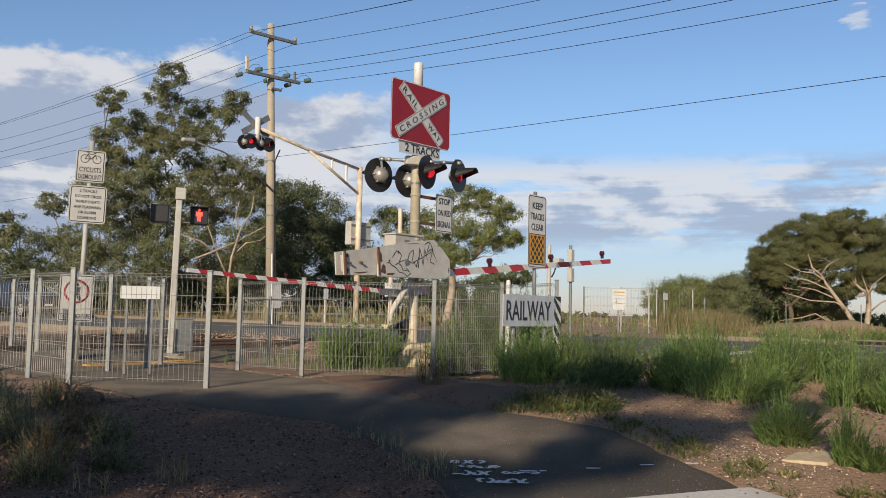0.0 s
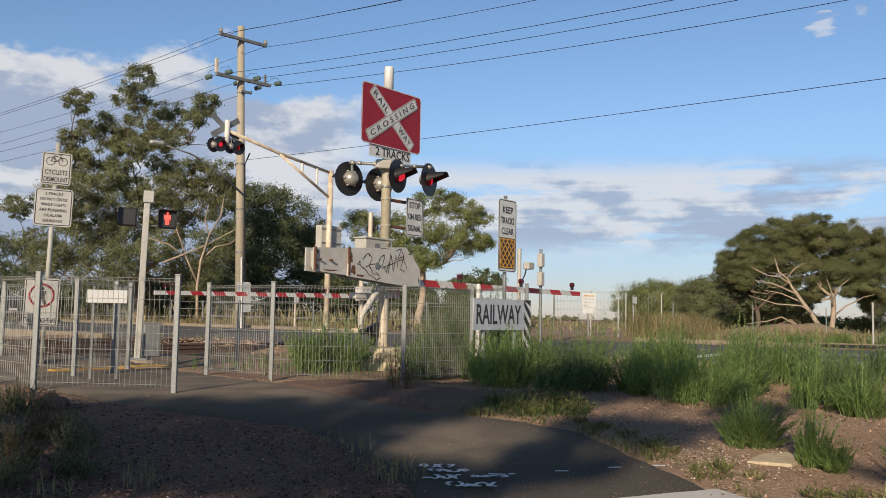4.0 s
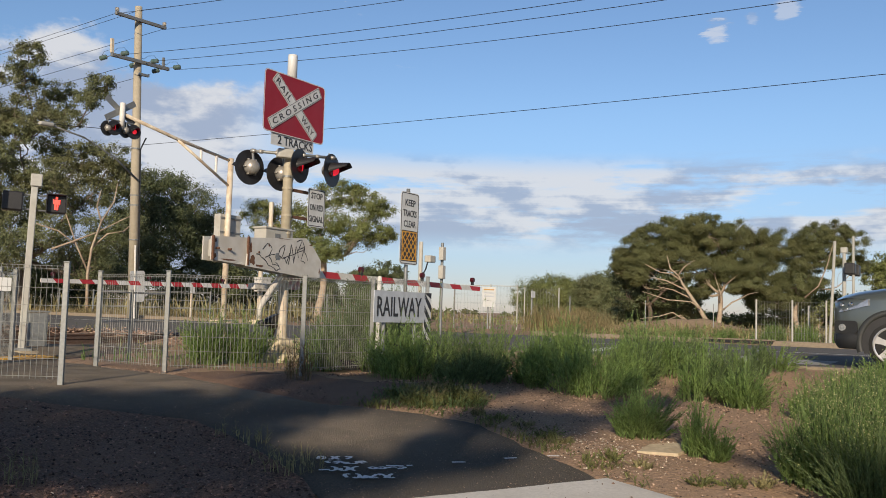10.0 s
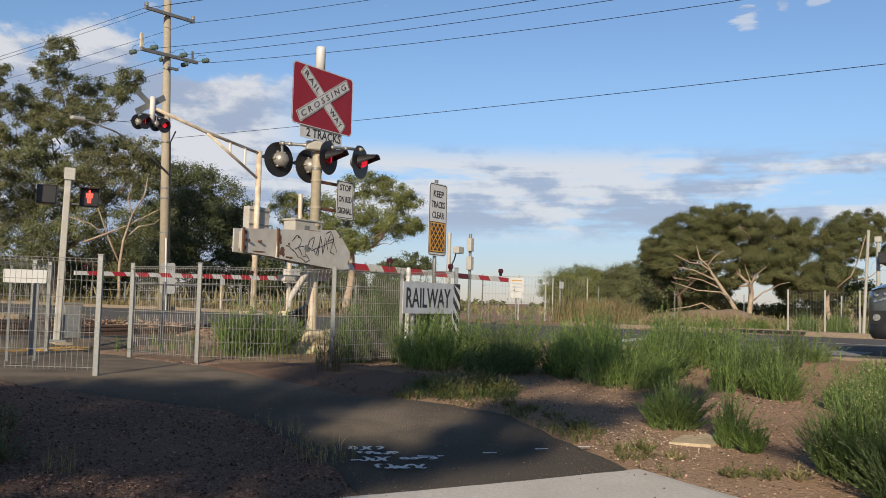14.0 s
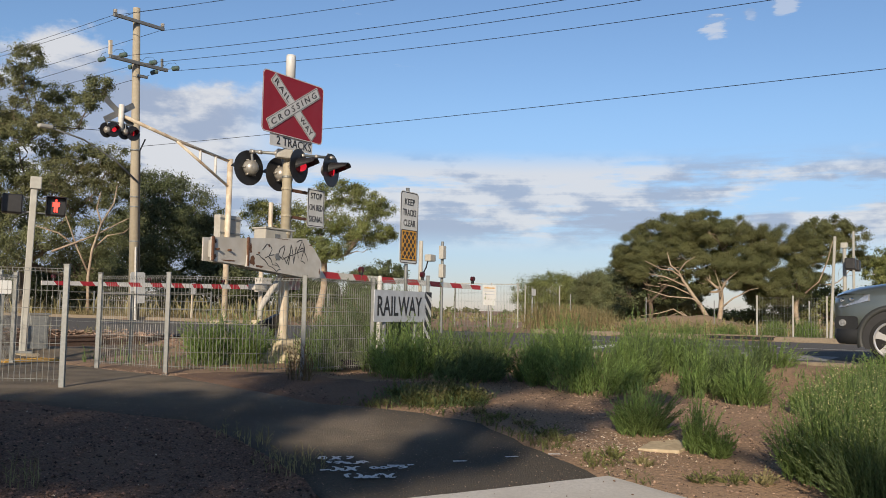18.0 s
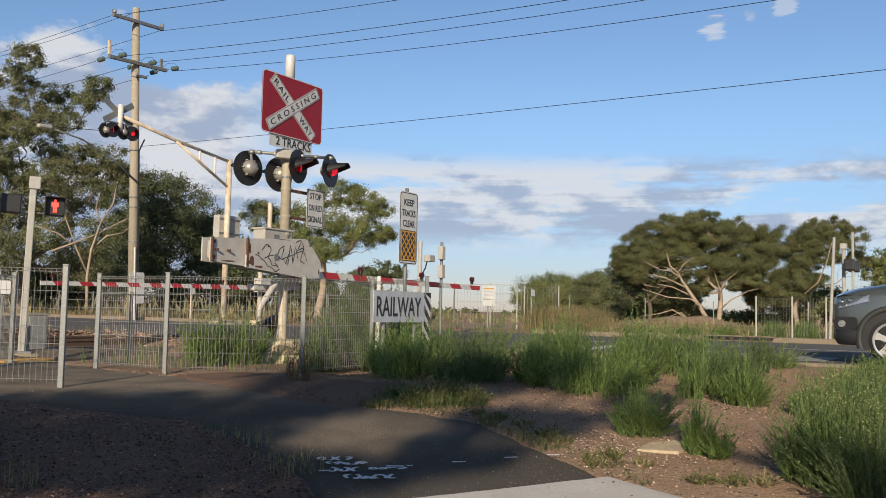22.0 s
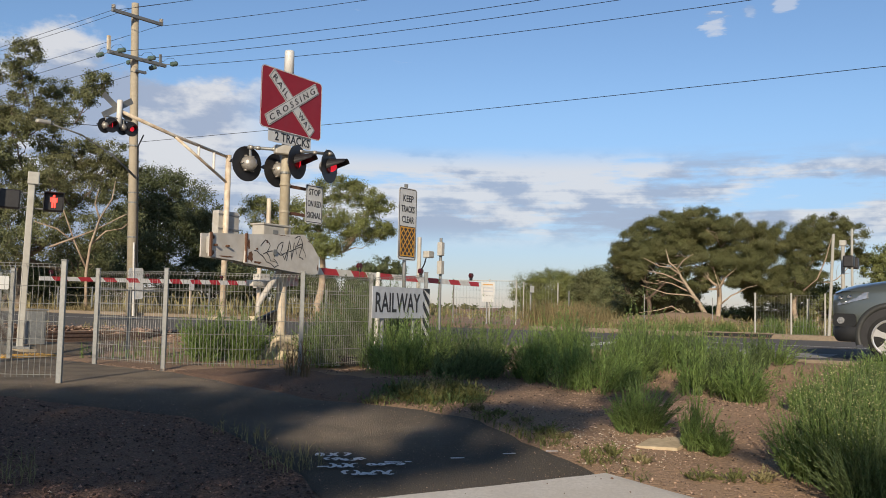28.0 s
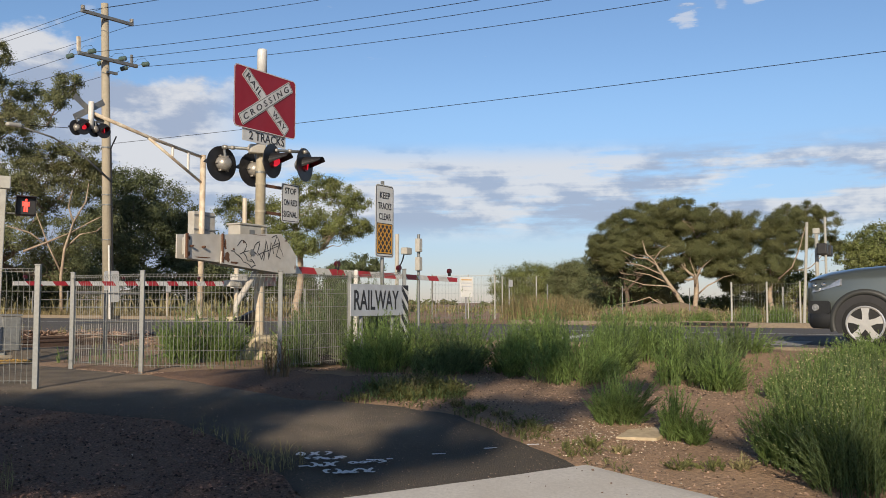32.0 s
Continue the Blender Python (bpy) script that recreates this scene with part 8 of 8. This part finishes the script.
def build_lid():
    k = thing("pit_lid", pose(2.90, 7.03, ground_z(2.90, 7.03) + 0.006, 4, -2, 14), "pale sandy concrete pit lid on the bare soil", "pit lid")
    bm = B()
    pts = [(-0.30, -0.02), (-0.02, -0.20), (0.23, -0.06), (0.22, 0.15), (-0.04, 0.17)]
    a = [bm.verts.new((x, y, -0.045)) for x, y in pts]
    b = [bm.verts.new((x * 0.97, y * 0.97, 0.012)) for x, y in pts]
    bm.faces.new(b), bm.faces.new(a[::-1])
    for i in range(5):
        bm.faces.new((a[i], a[(i + 1) % 5], b[(i + 1) % 5], b[i]))
    bmesh.ops.bevel(bm, geom=list(bm.edges), offset=0.006, segments=2, affect="EDGES", profile=0.5)
    part("lid_slab", bm, SAND, k)
    # litter: a pale blue bottle among the weeds, a dark bent plate behind the fence
    k = thing("plastic_bottle", pose(2.35, 13.4, ground_z(2.35, 13.4) + 0.05, 0, 8, 25), "crumpled pale blue plastic bottle lying on the soil", "bottle")
    part("bottle_body", rod(B(), ((-0.10, 0, -0.02), (-0.095, 0, -0.02), (-0.03, 0, -0.015), (0.02, 0, -0.02), (0.07, 0, -0.02), (0.10, 0, -0.02)), (0.018, 0.031, 0.03, 0.025, 0.030, 0.012), 12), BOTTLE, k, smooth=True)
    part("cap", rod(B(), ((0.10, 0, -0.02), (0.12, 0, -0.02)), 0.012, 10), WHITE, k, "white cap")
    k = thing("bent_plate", pose(0.55, 13.35, ground_z(0.55, 13.35), 0, 0, 10), "dark bent steel plate lying behind the mesh fence", "scrap plate")
    part("plate", prism(B(), [(-0.42, 0.40), (-0.38, 0.30), (0.05, -0.03), (0.16, 0.0), (0.75, 0.36), (0.70, 0.40), (0.12, 0.12), (-0.05, 0.14)], -0.02, 0.02), PLASTIC, k)
    part("white_edge", prism(B(), [(-0.42, 0.30), (-0.10, 0.0), (-0.42, -0.02)], -0.035, -0.024), WHITEPAINT, k, "white painted corner")
    # stormwater pit in the far kerb
    k = thing("kerb_inlet", at(24.65, 5.9, 0.27), "concrete kerb inlet with a dark slot and steel grate", "drain")
    part("lintel", bx(B(), (0, 0, 0.115), (0.24, 1.9, 0.035), 0.012), KERB, k)
    # solid black box put in for the shade inside the opening
    part("slot", bx(B(), (-0.03, 0, 0.055), (0.12, 1.8, 0.06)), BLACK, k)
    for i in range(8):
        part("grate_bar", bx(B(), (-0.095, -0.8 + i * 0.23, 0.05), (0.015, 0.025, 0.08)), STEELRAIL, k)
    # leaning pale stake and pole at the edge of the shrubs
    k = thing("pale_stake", pose(3.86, 5.35, ground_z(3.86, 5.35), 0, 14, -20), "pale weathered stake leaning among the shrubs", "stake")
    part("stake", rod(B(), ((0, 0, -0.1), (0, 0, 0.55)), (0.022, 0.018), 7), WHITEPAINT, k)
    k = thing("pale_stake", pose(5.8, 7.8, ground_z(5.8, 7.8), 0, 12, -25), "pale weathered stake leaning among the shrubs", "stake")
    part("stake", rod(B(), ((0, 0, -0.1), (0, 0, 0.85)), (0.05, 0.04), 7), WHITEPAINT, k)
    # dark clod of earth and roots at the foot of the fence
    k = thing("earth_clod", pose(-3.72, 9.06, ground_z(-3.72, 9.06), 0, 0, -35), "dark lump of broken earth and asphalt at the gravel's edge", "earth clod")
    for dx, dy, r, sd in ((-0.2, 0.0, 0.20, 1), (0.1, 0.03, 0.17, 5), (0.32, -0.02, 0.12, 9), (-0.42, 0.06, 0.13, 13)):
        bm = B()
        bmesh.ops.create_icosphere(bm, subdivisions=3, radius=r)
        for v in bm.verts:
            f = 1 + 0.45 * noise.noise(v.co * 7 + Vector((sd, 0, 0))) + 0.2 * noise.noise(v.co * 19 + Vector((0, sd, 0)))
            v.co = Vector((v.co.x * 1.4 * f + dx, v.co.y * f + dy, max(-0.05, v.co.z * 0.62 * f)))
        part("lump", bm, GRAVEL, k)
    # dirt mound by the flat-topped tree
    bm = B()
    vs = bmesh.ops.create_grid(bm, x_segments=30, y_segments=16, size=1.0)["verts"]
    for v in vs:
        x, y = v.co.x * 7.0, v.co.y * 3.0
        h = 0.85 * math.exp(-(x / 3.0) ** 2 - (y / 1.4) ** 2) + 0.35 * math.exp(-((x + 3.5) / 2) ** 2 - (y / 1.2) ** 2) - 0.06
        v.co = (x, y, h + 0.12 * noise.noise((x, y, 0)) * min(1, h * 3 + 0.2))
    tagged(part("earth_mound", bm, MOUND, None, smooth=True, m=pose(22.1, 49.5, 0.1, 0, 0, -25)), "low mound of dry brown earth", "mound", kind="structure")


def build_distance():
    # a far dark line of scrub that closes the plain
    rng = np.random.default_rng(77)
    centres, radii = [], []
    for i in range(420):
        a = rng.uniform(-1.1, 1.3)
        d = rng.uniform(150, 420)
        h = rng.uniform(0.5, 1.5) * d / 260
        centres.append((math.sin(a) * d, math.cos(a) * d, h * 0.6)), radii.append(h)
    leaf_cloud("far_trees", np.array(centres), np.array(radii), 16000, 1.5, LEAF_OLIVE, None, rng, 0.2, 0.8)
    tagged(bpy.data.objects["far_trees"], "distant line of dark scrub on the plain", "far trees", kind="stuff")


# ---- build ----
build_ground()
build_path()
build_gravel()
build_fence_soil()
build_slab()
build_road()
build_tracks()
build_marks()
build_mast()
BOOM = build_boom()
FAR_BOOM = build_far_boom()
build_gantry()
build_ped_signal()
build_cyclist_sign()
build_railway_board()
build_keep_clear()
build_small_posts()
build_power_line()
build_cars()
build_fences()
build_trees()
build_weeds()
build_stones()
build_lid()
build_distance()


def motions():
    # near boom: comes down over two seconds, then rests
    base = at(BOOM_N, BOOM_S, BOOM_Z)
    walk(BOOM, [(t, base @ pose(0, 0, 0, 0, -a, 0)) for t, a in ((0, 5.57), (0.5, 4.2), (1.0, 2.28), (1.5, 0.93), (2.0, 0.42), (3.0, 0.3), (6.0, 0.0), (32.0, -0.12))])
    base2 = at(23.0, 21.5, 1.56)
    walk(FAR_BOOM, [(t, base2 @ pose(0, 0, 0, 0, a, 0)) for t, a in ((0, 2.5), (0.5, 1.3), (1.0, 0.2), (1.5, -0.6), (2.0, -0.9), (3.0, -1.0), (32.0, -1.0))])
    # lamps flash in turn: each added glowing disc swings face-on and edge-on
    period, start = 1.525, 0.89
    for bulb, second, v in FLASHERS:
        place = bulb.location.copy()
        rows, on0 = [], start - period + (period / 2 if second else 0)
        state = {}
        t = on0
        edges = []
        while t < 32.6:
            edges += [(t, 1), (t + period / 2, 0)]
            t += period
        cur = [w for e, w in edges if e <= 0][-1] if any(e <= 0 for e, _ in edges) else (0 if second else 1)
        rows.append((0.0, 0 if cur else 86))
        for e, w in edges:
            if 0.06 < e < 31.9:
                rows.append((e - 0.04, 86 if w else 0))
                rows.append((e + 0.04, 0 if w else 86))
                cur = w
        rows.append((32.0, rows[-1][1]))
        walk(bulb, [(t, pose(*place, 0, 0, a - (v - 16))) for t, a in rows])


motions()
